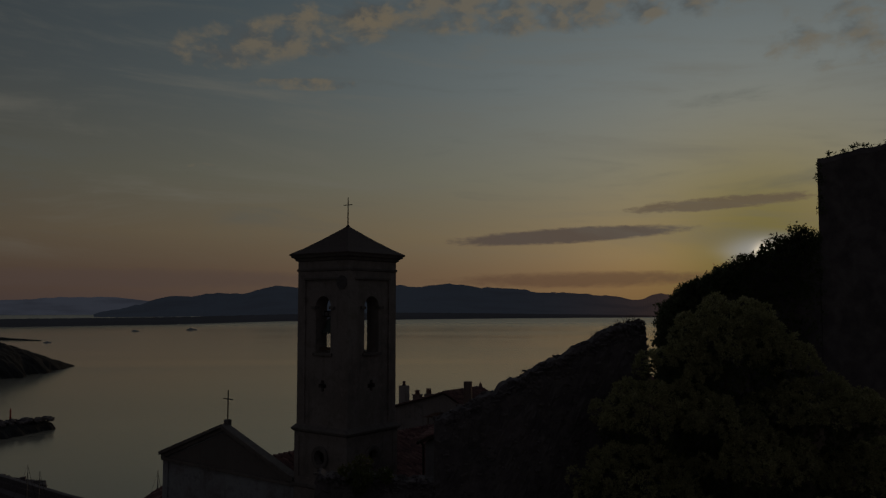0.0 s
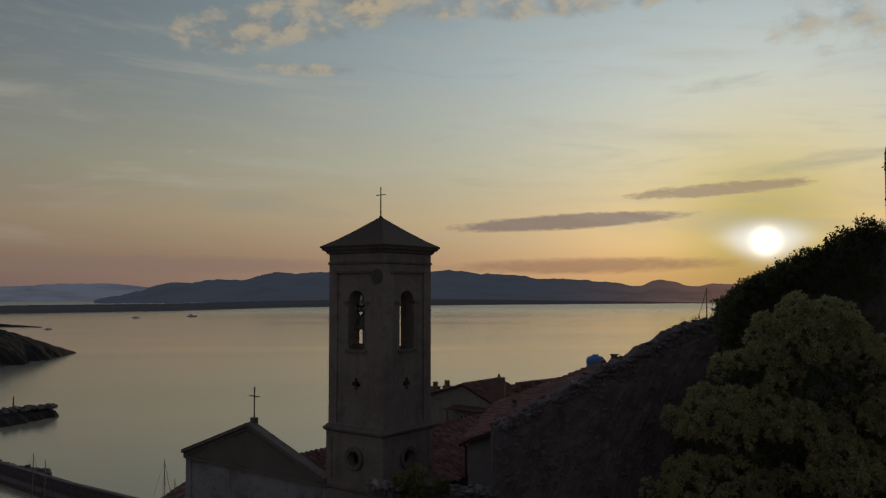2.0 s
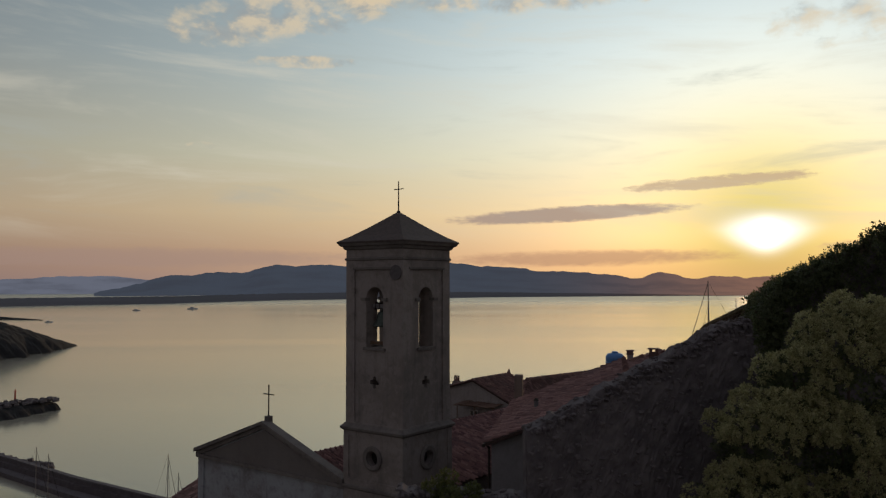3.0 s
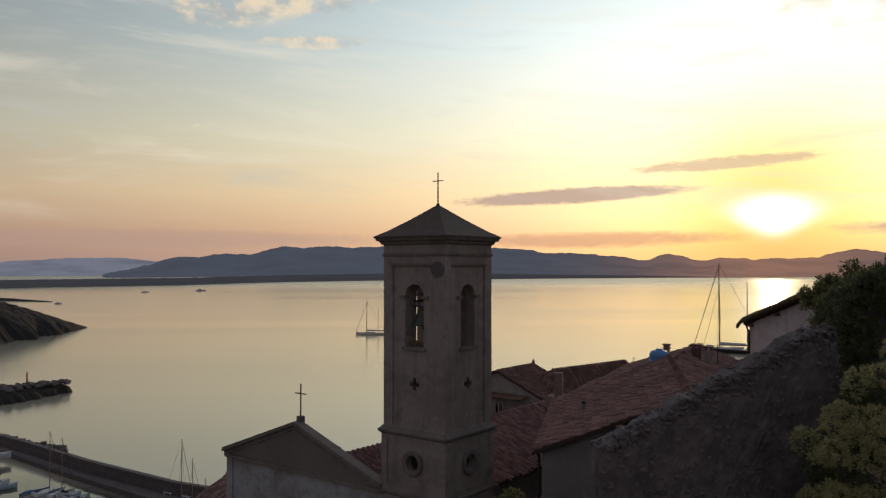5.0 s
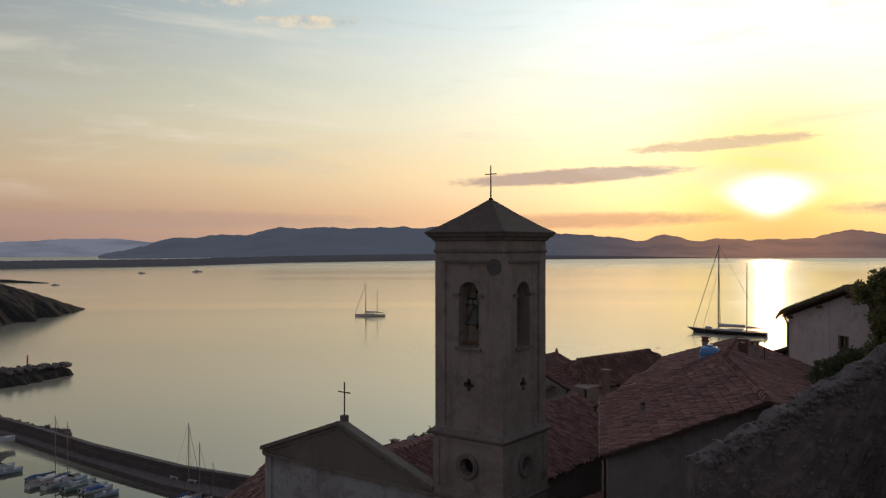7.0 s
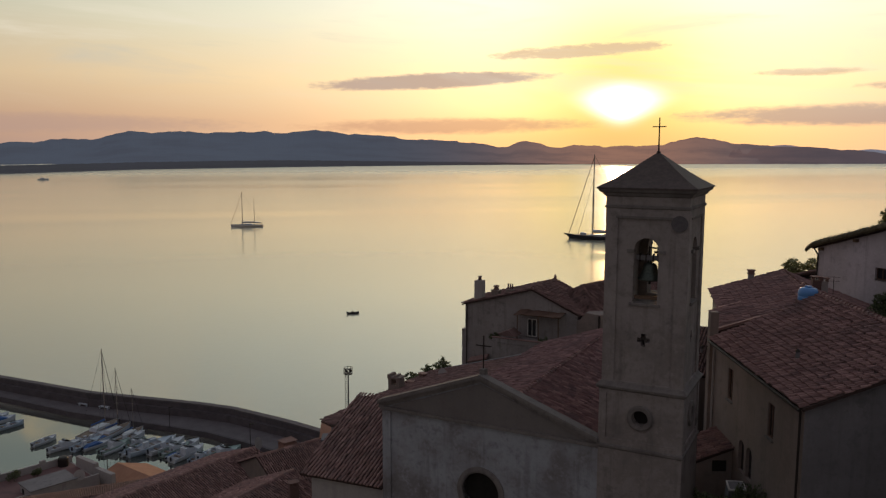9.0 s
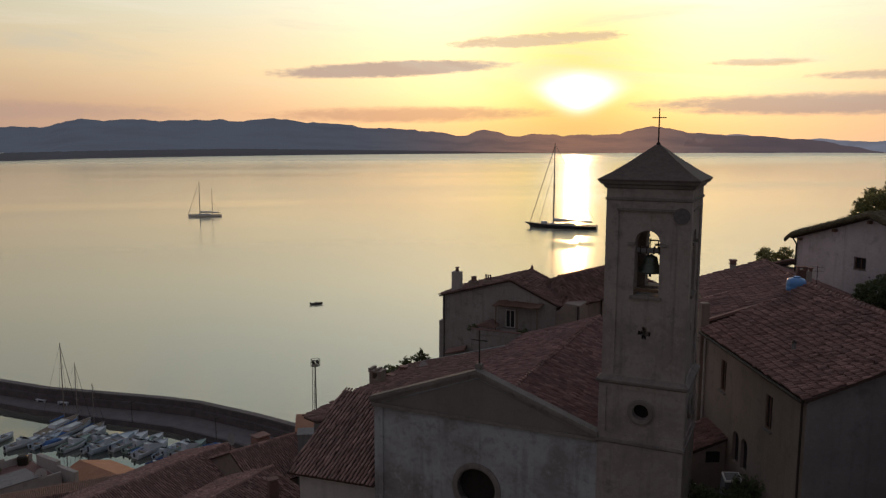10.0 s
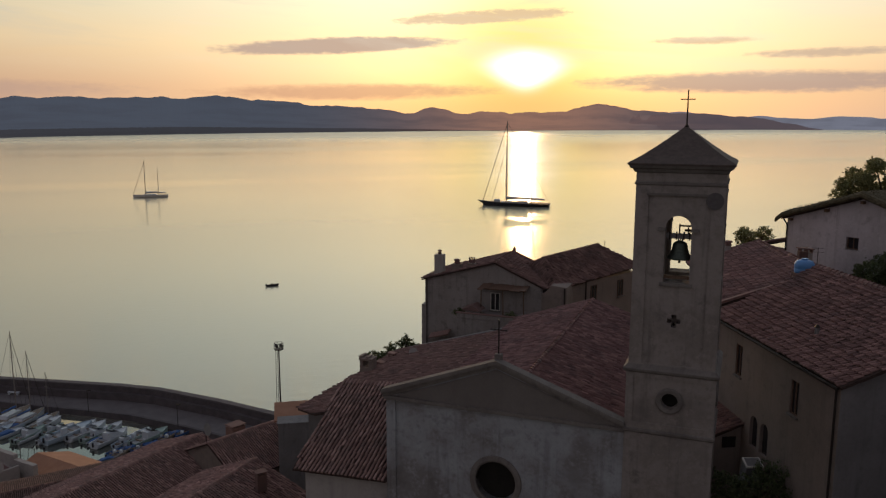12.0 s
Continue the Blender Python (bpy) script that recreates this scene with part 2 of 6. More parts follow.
M_TOWER = plaster("tower_plaster", (0.318, 0.290, 0.274), (0.250, 0.226, 0.210), (0.130, 0.119, 0.117), 0.62, 0.55, 0.47, 0.53)
M_TRIM = plaster("stone_trim", (0.215, 0.200, 0.188), (0.170, 0.157, 0.148), (0.095, 0.088, 0.087), 0.6, 0.6, 0.46, 0.54)
M_FACADE = plaster("facade_plaster", (0.375, 0.405, 0.44), (0.23, 0.225, 0.23), (0.12, 0.11, 0.112), 0.5, 0.5, 0.44, 0.56)
M_GABLE = plaster("gable_plaster", (0.192, 0.178, 0.168), (0.165, 0.150, 0.142), (0.130, 0.124, 0.124), 0.4)
M_OCHRE = plaster("ochre_plaster", (0.273, 0.228, 0.204), (0.229, 0.190, 0.168), (0.147, 0.125, 0.116), 0.5)
M_GREY = plaster("grey_plaster", (0.247, 0.243, 0.251), (0.205, 0.2, 0.205), (0.123, 0.121, 0.129), 0.6)
M_LIMEWASH = plaster("limewashed_plaster", (0.63, 0.585, 0.62), (0.50, 0.465, 0.485), (0.27, 0.25, 0.26), 0.6, 0.6)
M_WEATHERED = plaster("weathered_house_plaster", (0.335, 0.315, 0.305), (0.270, 0.248, 0.238), (0.145, 0.134, 0.130), 0.7, 0.45)
M_PALE = plaster("pale_plaster", (0.413, 0.39, 0.376), (0.361, 0.337, 0.327), (0.227, 0.218, 0.217), 0.45)
M_TILE = tiles("clay_tiles", (0.205, 0.115, 0.110), (0.262, 0.165, 0.158), (0.150, 0.086, 0.086), (0.112, 0.088, 0.090))
M_TILE_RED = tiles("red_clay_tiles", (0.236, 0.138, 0.126), (0.306, 0.198, 0.184), (0.168, 0.098, 0.094), (0.118, 0.092, 0.092), 0.45)
M_TILE_OLD = tiles("old_brown_tiles", (0.192, 0.115, 0.101), (0.232, 0.15, 0.135), (0.143, 0.0886, 0.0839), (0.104, 0.0842, 0.0783))
M_TILE_TOWN = tiles("town_roof_tiles", (0.285, 0.172, 0.155), (0.36, 0.240, 0.218), (0.225, 0.136, 0.124), (0.185, 0.146, 0.138))
M_TERRACOTTA = plain("smooth_terracotta_roofing", (0.312, 0.16, 0.102), (0.39, 0.211, 0.135), 0.8, 0.85)
# bed darkened to stand in for shade in the channels between tiles
M_UNDER = plain("shaded_roof_bed", (0.042, 0.027, 0.024), (0.066, 0.042, 0.036), 8.0, 0.95)
M_SLATE = plain("tower_roof_covering", (0.08, 0.068, 0.064), (0.128, 0.104, 0.092), 5.0, 0.85, bump=0.4)
M_IRON = plain("dark_iron", (0.03, 0.027, 0.025), (0.06, 0.05, 0.045), 20, 0.6, 0.7)
M_BRONZE = plain("green_bronze", (0.05, 0.065, 0.06), (0.10, 0.12, 0.10), 12, 0.5, 0.8)
M_WOOD = plain("old_timber", (0.10, 0.065, 0.04), (0.18, 0.12, 0.08), 10, 0.8)
M_PLAQUE = plain("slate_plaque", (0.085, 0.08, 0.085), (0.13, 0.122, 0.125), 6, 0.7)
# near-black colour stands in for the unlit insides of windows and doorways
M_DARK = plain("dark_interior", (0.012, 0.011, 0.010), (0.02, 0.018, 0.016), 3, 0.95)
M_RUBBLE = plain("old_dark_rubble", (0.084, 0.077, 0.083), (0.205, 0.187, 0.190), 3.2, 0.97, bump=0.7, dist=0.03)
M_MORTAR = plain("earthy_mortar", (0.078, 0.072, 0.078), (0.185, 0.17, 0.174), 1.4, 0.98, bump=0.8, dist=0.03)
M_SOIL = plain("dry_soil_and_grass", (0.09, 0.08, 0.05), (0.16, 0.13, 0.09), 0.5, 0.98, bump=0.6, dist=0.1)
M_CONCRETE = plain("sea_wall_concrete", (0.080, 0.071, 0.076), (0.120, 0.107, 0.114), 0.6, 0.9, bump=0.3, dist=0.05)
M_PAVING = plain("quay_paving", (0.110, 0.102, 0.108), (0.155, 0.143, 0.150), 0.4, 0.9)
M_ROCK = plain("dark_shore_rock", (0.012, 0.0125, 0.013), (0.026, 0.026, 0.027), 0.05, 0.95, bump=0.6, dist=0.3)
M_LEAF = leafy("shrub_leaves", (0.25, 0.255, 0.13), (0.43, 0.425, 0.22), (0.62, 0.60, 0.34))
M_LEAF_DARK = leafy("ivy_and_inner_shade_leaves", (0.055, 0.075, 0.034), (0.095, 0.122, 0.053), (0.145, 0.165, 0.072))
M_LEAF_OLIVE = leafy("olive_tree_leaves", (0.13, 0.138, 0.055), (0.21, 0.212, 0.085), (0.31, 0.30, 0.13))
M_LEAF_BRIGHT = leafy("vine_leaves", (0.07, 0.085, 0.025), (0.105, 0.125, 0.038), (0.15, 0.165, 0.055))
M_MOSS = plain("roof_moss", (0.055, 0.048, 0.028), (0.14, 0.118, 0.07), 5.0, 0.98, bump=1.0, dist=0.05)
M_BARK = plain("bark", (0.08, 0.06, 0.045), (0.14, 0.11, 0.085), 8, 0.95, bump=0.6, dist=0.02)
M_WHITE = plain("white_gelcoat", (0.46, 0.51, 0.57), (0.56, 0.61, 0.66), 3, 0.35, bump=0.02)
M_NAVY = plain("navy_hull_paint", (0.016, 0.018, 0.026), (0.024, 0.026, 0.036), 3, 0.3, bump=0.02)
M_BLUE = plain("blue_plastic", (0.08, 0.24, 0.55), (0.12, 0.30, 0.62), 3, 0.45, bump=0.05)
M_COVER = plain("blue_canvas", (0.03, 0.09, 0.26), (0.05, 0.13, 0.33), 6, 0.8)
M_TEAK = plain("teak_deck", (0.15, 0.12, 0.09), (0.22, 0.17, 0.13), 4, 0.7)
M_ALU = plain("mast_aluminium", (0.20, 0.18, 0.17), (0.30, 0.27, 0.25), 6, 0.5, 0.4)
M_PALE_BLUE = plain("pale_blue_boat_paint", (0.32, 0.42, 0.52), (0.42, 0.51, 0.60), 3, 0.4, bump=0.02)
M_SEA_GREEN = plain("faded_green_boat_paint", (0.20, 0.30, 0.29), (0.30, 0.39, 0.36), 3, 0.5, bump=0.02)
M_WELL = plain("grey_cockpit_floor", (0.20, 0.215, 0.24), (0.42, 0.44, 0.47), 1.2, 0.7, bump=0.05)
M_GLASS_DARK = plain("dark_window_glass", (0.02, 0.022, 0.026), (0.03, 0.032, 0.036), 1.0, 0.12, spec=0.8, bump=0.0)
M_FRAME = plain("white_window_frame", (0.62, 0.60, 0.57), (0.72, 0.70, 0.66), 8, 0.6)
M_SHUTTER = plain("brown_shutters", (0.10, 0.06, 0.045), (0.15, 0.09, 0.06), 8, 0.75)
M_RED = plain("red_beacon_paint", (0.40, 0.05, 0.03), (0.5, 0.07, 0.04), 4, 0.6)
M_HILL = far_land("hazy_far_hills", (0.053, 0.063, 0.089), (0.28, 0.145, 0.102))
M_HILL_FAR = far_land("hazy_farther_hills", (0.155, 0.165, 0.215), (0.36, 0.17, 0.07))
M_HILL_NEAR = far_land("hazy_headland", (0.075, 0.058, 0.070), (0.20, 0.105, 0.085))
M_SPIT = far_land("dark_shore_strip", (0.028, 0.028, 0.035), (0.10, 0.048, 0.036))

mat, k = material("calm_sea")
at = k.n("ShaderNodeTexCoord").outputs["Object"]
swell = k.noise(k.v("MULTIPLY", at, (0.05, 0.16, 1)), 1.0, 4, 0.6, 0.4)
rip = k.noise(k.v("MULTIPLY", at, (0.16, 0.62, 1)), 1.0, 5, 0.62, 0.3)
lanes = k.noise(k.v("MULTIPLY", at, (0.0006, 0.0032, 1)), 1.0, 3, 0.5, 0.5)
seaward = k.n("ShaderNodeSeparateXYZ")
k.put(seaward.inputs[0], at)
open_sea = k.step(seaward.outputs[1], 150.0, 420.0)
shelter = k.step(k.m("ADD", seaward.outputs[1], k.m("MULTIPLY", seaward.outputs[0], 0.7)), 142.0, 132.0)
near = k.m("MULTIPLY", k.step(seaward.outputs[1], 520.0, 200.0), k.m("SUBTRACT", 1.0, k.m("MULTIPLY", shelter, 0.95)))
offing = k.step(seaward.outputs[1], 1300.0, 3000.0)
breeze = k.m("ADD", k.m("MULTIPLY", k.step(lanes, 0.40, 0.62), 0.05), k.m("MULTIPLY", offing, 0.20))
# harbour part coloured darker in place of the mole and hillside mirrored there
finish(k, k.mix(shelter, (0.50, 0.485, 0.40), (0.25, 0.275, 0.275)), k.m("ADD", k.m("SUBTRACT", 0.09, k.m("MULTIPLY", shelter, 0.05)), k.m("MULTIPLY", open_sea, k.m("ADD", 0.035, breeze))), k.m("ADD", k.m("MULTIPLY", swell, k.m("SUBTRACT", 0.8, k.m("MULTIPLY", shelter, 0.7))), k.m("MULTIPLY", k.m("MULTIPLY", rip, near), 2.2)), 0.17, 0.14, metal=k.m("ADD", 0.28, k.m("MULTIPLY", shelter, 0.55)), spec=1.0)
M_SEA = mat
# warm tint put into the reflections for the glare along the sun's path
for node in mat.node_tree.nodes:
    if node.type == "BSDF_PRINCIPLED":
        node.inputs["Specular Tint"].default_value = (1.0, 0.91, 0.73, 1.0)


# ---------------------------------------------------------------- mesh helpers
def part(name, bm, mat, parent=None, label="", smooth=False):
    """Links a bmesh as one mesh object, under a thing or a part."""
    me = bpy.data.meshes.new(name)
    if smooth:
        for f in bm.faces:
            f.smooth = True
    bm.to_mesh(me)
    bm.free()
    me.materials.append(mat)
    ob = new(name, me)
    if parent is not None:
        ob.parent = parent
    if label:
        tagged(ob, label)
    return ob


def raw(name, verts, faces, mat, parent=None, label=""):
    me = bpy.data.meshes.new(name)
    me.from_pydata([tuple(p) for p in verts], [], faces)
    me.materials.append(mat)
    ob = new(name, me)
    if parent is not None:
        ob.parent = parent
    if label:
        tagged(ob, label)
    return ob


def thing(name, m, label, category, group="", kind=""):
    e = new(name)
    e.matrix_world = m
    return tagged(e, label, category, group, kind)


def box(bm, x0, x1, y0, y1, z0, z1, bevel=0.0):
    m = Matrix.LocRotScale(((x0 + x1) / 2, (y0 + y1) / 2, (z0 + z1) / 2), None, (x1 - x0, y1 - y0, z1 - z0))
    got = bmesh.ops.create_cube(bm, size=1, matrix=m)
    if bevel:
        edges = list({e for p in got["verts"] for e in p.link_edges})
        bmesh.ops.bevel(bm, geom=edges, offset=bevel, segments=2, affect="EDGES", profile=0.6)
    return bm


def boxes(*rows, bevel=0.0):
    bm = bmesh.new()
    for r in rows:
        box(bm, *r, bevel=bevel)
    return bm


def rod(bm, a, b, r0, r1=None, n=8):
    """A tapered round bar from a to b."""
    a, b = Vector(a), Vector(b)
    q = (b - a).to_track_quat("Z", "Y").to_matrix().to_4x4()
    m = Matrix.Translation((a + b) / 2) @ q
    bmesh.ops.create_cone(bm, cap_ends=True, segments=n, radius1=r0, radius2=r0 if r1 is None else r1, depth=(b - a).length, matrix=m)
    return bm


def rods(*rows, n=8):
    bm = bmesh.new()
    for r in rows:
        rod(bm, *r, n=n)
    return bm


def prism(bm, outline, y0, y1):
    """An outline in x and z, made solid between two depths."""
    lo = [bm.verts.new((x, y0, z)) for x, z in outline]
    hi = [bm.verts.new((x, y1, z)) for x, z in outline]
    bm.faces.new(lo)
    bm.faces.new(hi[::-1])
    for i in range(len(lo)):
        j = (i + 1) % len(lo)
        bm.faces.new((lo[j], lo[i], hi[i], hi[j]))
    bmesh.ops.recalc_face_normals(bm, faces=bm.faces)
    return bm


def lathe(bm, profile, n=20):
    rings = []
    for r, z in profile:
        rings.append([bm.verts.new((r * math.cos(2 * math.pi * i / n), r * math.sin(2 * math.pi * i / n), z)) for i in range(n)])
    for a, b in zip(rings, rings[1:]):
        for i in range(n):
            bm.faces.new((a[i], a[(i + 1) % n], b[(i + 1) % n], b[i]))
    bm.faces.new(rings[0][::-1])
    bm.faces.new(rings[-1])
    return bm


def disc_outline(r, n=28, cx=0.0, cz=0.0):
    return [(cx + r * math.cos(2 * math.pi * i / n), cz + r * math.sin(2 * math.pi * i / n)) for i in range(n)]


def arch_outline(half, z0, spring, n=12, cx=0.0):
    return [(cx - half, z0), (cx + half, z0)] + [(cx + half * math.cos(math.pi * i / n), spring + half * math.sin(math.pi * i / n)) for i in range(n + 1)]


def cut(solid, cutters):
    """The solid with the cutters taken out of it."""
    def temp(bm):
        me = bpy.data.meshes.new("temp")
        bm.to_mesh(me)
        bm.free()
        return new("temp", me)
    ob = temp(solid)
    tools = [temp(c) for c in cutters]
    for t in tools:
        mod = ob.modifiers.new("cut", "BOOLEAN")
        mod.operation, mod.solver, mod.object = "DIFFERENCE", "EXACT", t
    ev = ob.evaluated_get(bpy.context.evaluated_depsgraph_get())
    bm = bmesh.new()
    bm.from_mesh(ev.to_mesh())
    ev.to_mesh_clear()
    for o in (ob, *tools):
        me = o.data
        bpy.data.objects.remove(o)
        bpy.data.meshes.remove(me)
    return bm


rng = np.random.default_rng(7)


def tile_verts(width, length, seg=4, step=0.05):
    """One curved cover tile along +y, wide at the lower end."""
    out = []
    for y, r, lift in ((0.0, width * 0.5, step), (length, width * max(0.38, 0.47 - 1.4 * step), 0.0)):
        for i in range(seg + 1):
            a = math.pi * i / seg
            out.append((r * math.cos(a), y, r * 1.5 * math.sin(a) + lift))
    return np.array(out)


def inside(poly, px, py):
    ok = np.zeros(px.shape, bool)
    j = len(poly) - 1
    for i in range(len(poly)):
        (xi, yi), (xj, yj) = poly[i], poly[j]
        ok ^= ((yi > py) != (yj > py)) & (px < (xj - xi) * (py - yi) / (yj - yi + 1e-12) + xi)
        j = i
    return ok


def roof_slope(owner, poly, mat, col=0.225, row=0.40, singles=0, thick=0.12, name="roof_tiles", drift=0.0, step=0.05):
    """A tiled slope: corners in the owner's space, the first two along the eave, anticlockwise seen from outside."""
    P = [Vector(p) for p in poly]
    a = (P[1] - P[0]).normalized()
    nrm = (P[1] - P[0]).cross(P[-1] - P[0]).normalized()
    s = nrm.cross(a)
    flat2 = [((p - P[0]).dot(a), (p - P[0]).dot(s)) for p in P]
    bm = bmesh.new()
    top = [bm.verts.new(p) for p in P]
    low = [bm.verts.new(p - nrm * thick) for p in P]
    bm.faces.new(top)
    bm.faces.new(low[::-1])
    for i in range(len(P)):
        j = (i + 1) % len(P)
        bm.faces.new((top[j], top[i], low[i], low[j]))
    part("shaded_roof_bed", bm, M_UNDER, owner)
    us, ss = [q[0] for q in flat2], [q[1] for q in flat2]
    cu = np.arange(min(us) + col / 2, max(us), col)
    cs = np.arange(min(ss) - 0.04, max(ss), row)
    U, S = np.meshgrid(cu, cs)
    S = S + drift * row * rng.uniform(-0.5, 0.5, len(cu))[None, :]
    U, S = U.ravel(), S.ravel()
    keep = inside(flat2, U, S + row * 0.55)
    U, S = U[keep], S[keep]
    n = len(U)
    base = tile_verts(col * 0.56, row * 1.2, step=step)
    k = len(base)
    spin = rng.normal(0, 0.035, n)
    lift = rng.normal(0.012, 0.010, n)
    U = U + rng.normal(0, 0.008, n)
    S = S + rng.normal(0, 0.02, n)
    slip = rng.random(n) < 0.03
    S[slip] -= 0.08
    spin[slip] += 0.12
    x = base[None, :, 0] * np.cos(spin)[:, None] - base[None, :, 1] * np.sin(spin)[:, None] + U[:, None]
    y = base[None, :, 0] * np.sin(spin)[:, None] + base[None, :, 1] * np.cos(spin)[:, None] + S[:, None]
    z = base[None, :, 2] + lift[:, None]
    o, av, sv, nv = (np.array(q) for q in (P[0], a, s, nrm))
    V = o + x[..., None] * av + y[..., None] * sv + z[..., None] * nv
    seg = k // 2 - 1
    quads = [(i, i + 1, seg + 2 + i, seg + 1 + i) for i in range(seg)]
    # the tiles nearest the middle of the slope's eave stay single pieces
    pick = np.zeros(n, bool)
    if singles:
        order = np.argsort(S + 0.15 * np.abs(U - np.mean(U)))
        pick[order[:singles]] = True
        shapes = []
        for v in range(6):
            me = bpy.data.meshes.new("roof_tile")
            b2 = base.copy()
            b2[:, 2] += 0.004 * np.sin(np.arange(k) * (v + 1.7))
            me.from_pydata([tuple(q) for q in b2], [], [q[::-1] for q in quads] + [tuple(range(seg + 1))])
            me.materials.append(mat)
            shapes.append(me)
        rot = Matrix((tuple(a), tuple(s), tuple(nrm))).transposed().to_4x4()
        for i in np.nonzero(pick)[0]:
            ob = new("roof_tile", shapes[i % 6])
            ob.parent = owner
            at2 = o + U[i] * av + S[i] * sv + lift[i] * nv
            ob.matrix_basis = Matrix.Translation(Vector(at2)) @ rot @ Matrix.Rotation(spin[i], 4, "Z")
    rest = np.nonzero(~pick)[0]
    faces = []
    for m, i in enumerate(rest):
        f0 = m * k
        faces.extend((q[3] + f0, q[2] + f0, q[1] + f0, q[0] + f0) for q in quads)
        faces.append(tuple(range(f0, f0 + seg + 1)))
    ob = raw(name, V[rest].reshape(-1, 3), faces, mat, owner)
    tagged(ob, kind="stuff")
    return ob


def ridge_tiles(owner, p, q, mat, width=0.3):
    """A row of curved capping tiles from p to q."""
    p, q = Vector(p), Vector(q)
    n = max(2, int((q - p).length / 0.38))
    d = (q - p).normalized()
    side = d.cross(Vector((0, 0, 1))).normalized()
    upv = side.cross(d)
    V, F = [], []
    base = tile_verts(width, 0.46, 5)
    k = len(base)
    seg = k // 2 - 1
    for i in range(n):
        o = p + (q - p) * (i / n) + upv * (-0.06 + random.uniform(-0.008, 0.008))
        for x, y, z in base:
            V.append(o + side * x + d * y + upv * z)
        f0 = i * k
        F.extend((f0 + j, f0 + j + 1, f0 + seg + 2 + j, f0 + seg + 1 + j) for j in range(seg))
        F.append(tuple(range(f0, f0 + seg + 1)))
    return raw("ridge_tiles", V, F, mat, owner)


# ---------------------------------------------------------------- sea and distance
bm = bmesh.new()
bmesh.ops.create_grid(bm, x_segments=8, y_segments=8, size=4850)
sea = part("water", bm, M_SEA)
tagged(sea, "calm bay water mirroring the evening sky", "sea", kind="structure")


def shore(a):
    """How far off the waterline of the bay's far side lies, by direction in degrees."""
    dips = ((-60, 1.6), (-25, 1.5), (-15, 1.43), (-8, 1.25), (0, 1.15), (8, 1.06), (20, 0.94), (28, 0.88), (38, 0.80), (44, 0.70), (70, 0.66))
    for (a0, d0), (a1, d1) in zip(dips, dips[1:]):
        if a <= a1:
            f = (a - a0) / (a1 - a0)
            return 55.5 / math.tan(radians(d0 + (d1 - d0) * f))
    return 4600.0


def ridge_line(name, mat, dist, a0, a1, peaks, floor, label, rough=6.0, seed=1, foot=True):
    """A range of hills on an arc; peaks as degrees, height in degrees, width. The foot runs out to the shore."""
    V, F = [], []
    n = int((a1 - a0) * 8)
    for i in range(n + 1):
        a = a0 + (a1 - a0) * i / n
        e = floor
        for pa, ph, pw in peaks:
            e = max(e, floor + (ph - floor) * math.exp(-((a - pa) / pw) ** 2))
        soft = sum((ph - floor) * math.exp(-((a - pa) / (pw * 0.95)) ** 2) for pa, ph, pw in peaks)
        e = 0.35 * e + 0.65 * (floor + min(soft, max(ph for _, ph, _ in peaks) - floor))
        edge = min(1.0, (a - a0) / 1.5, (a1 - a) / 1.5)
        h = 56 + dist * math.tan(radians(e)) + rough * (noise.fractal((a * 0.9, seed, 0), 1.0, 2.0, 5) - 0.0)
        h = max(2.0, h * max(0.0, edge) ** 0.6)
        ca, sa = math.cos(radians(a)), math.sin(radians(a))
        lagoon = 1 + 0.6 * max(0.0, min(1.0, (-9 - a) / 4))  # water shows between strip and hills in the west
        near = min(shore(a) * lagoon if foot else dist - 260, dist - 200)
        for k2, (dd, hh) in enumerate(((near, -1.0), (0.5 * near + 0.5 * dist, h * 0.30), (dist, h), (dist + 160, -1.0))):
            wob = 18 * noise.noise((a * 1.7, k2 * 3.1, seed))
            V.append(((dd + wob) * sa, (dd + wob) * ca, hh))
    for i in range(n):
        for k2 in range(3):
            f0 = i * 4 + k2
            F.append((f0, f0 + 4, f0 + 5, f0 + 1))
    ob = raw(name, V, F, mat)
    return tagged(ob, label, "hills", kind="structure")


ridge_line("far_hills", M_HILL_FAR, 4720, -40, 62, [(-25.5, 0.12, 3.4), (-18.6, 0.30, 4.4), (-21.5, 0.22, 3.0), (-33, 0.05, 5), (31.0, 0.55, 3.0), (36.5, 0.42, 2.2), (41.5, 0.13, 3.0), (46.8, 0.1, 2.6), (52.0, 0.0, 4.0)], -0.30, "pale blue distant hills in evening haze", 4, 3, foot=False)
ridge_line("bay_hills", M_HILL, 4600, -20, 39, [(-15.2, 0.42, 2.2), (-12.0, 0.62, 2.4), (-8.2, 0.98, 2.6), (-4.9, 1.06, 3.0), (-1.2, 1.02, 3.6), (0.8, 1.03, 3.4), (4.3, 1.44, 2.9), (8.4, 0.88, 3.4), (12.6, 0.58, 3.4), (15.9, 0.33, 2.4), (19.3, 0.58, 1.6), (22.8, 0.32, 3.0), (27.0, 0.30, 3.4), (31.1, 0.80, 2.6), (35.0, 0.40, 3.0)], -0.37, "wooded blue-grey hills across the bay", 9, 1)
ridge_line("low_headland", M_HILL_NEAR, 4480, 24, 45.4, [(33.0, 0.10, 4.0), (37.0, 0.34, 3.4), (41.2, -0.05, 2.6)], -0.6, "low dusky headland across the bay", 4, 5)
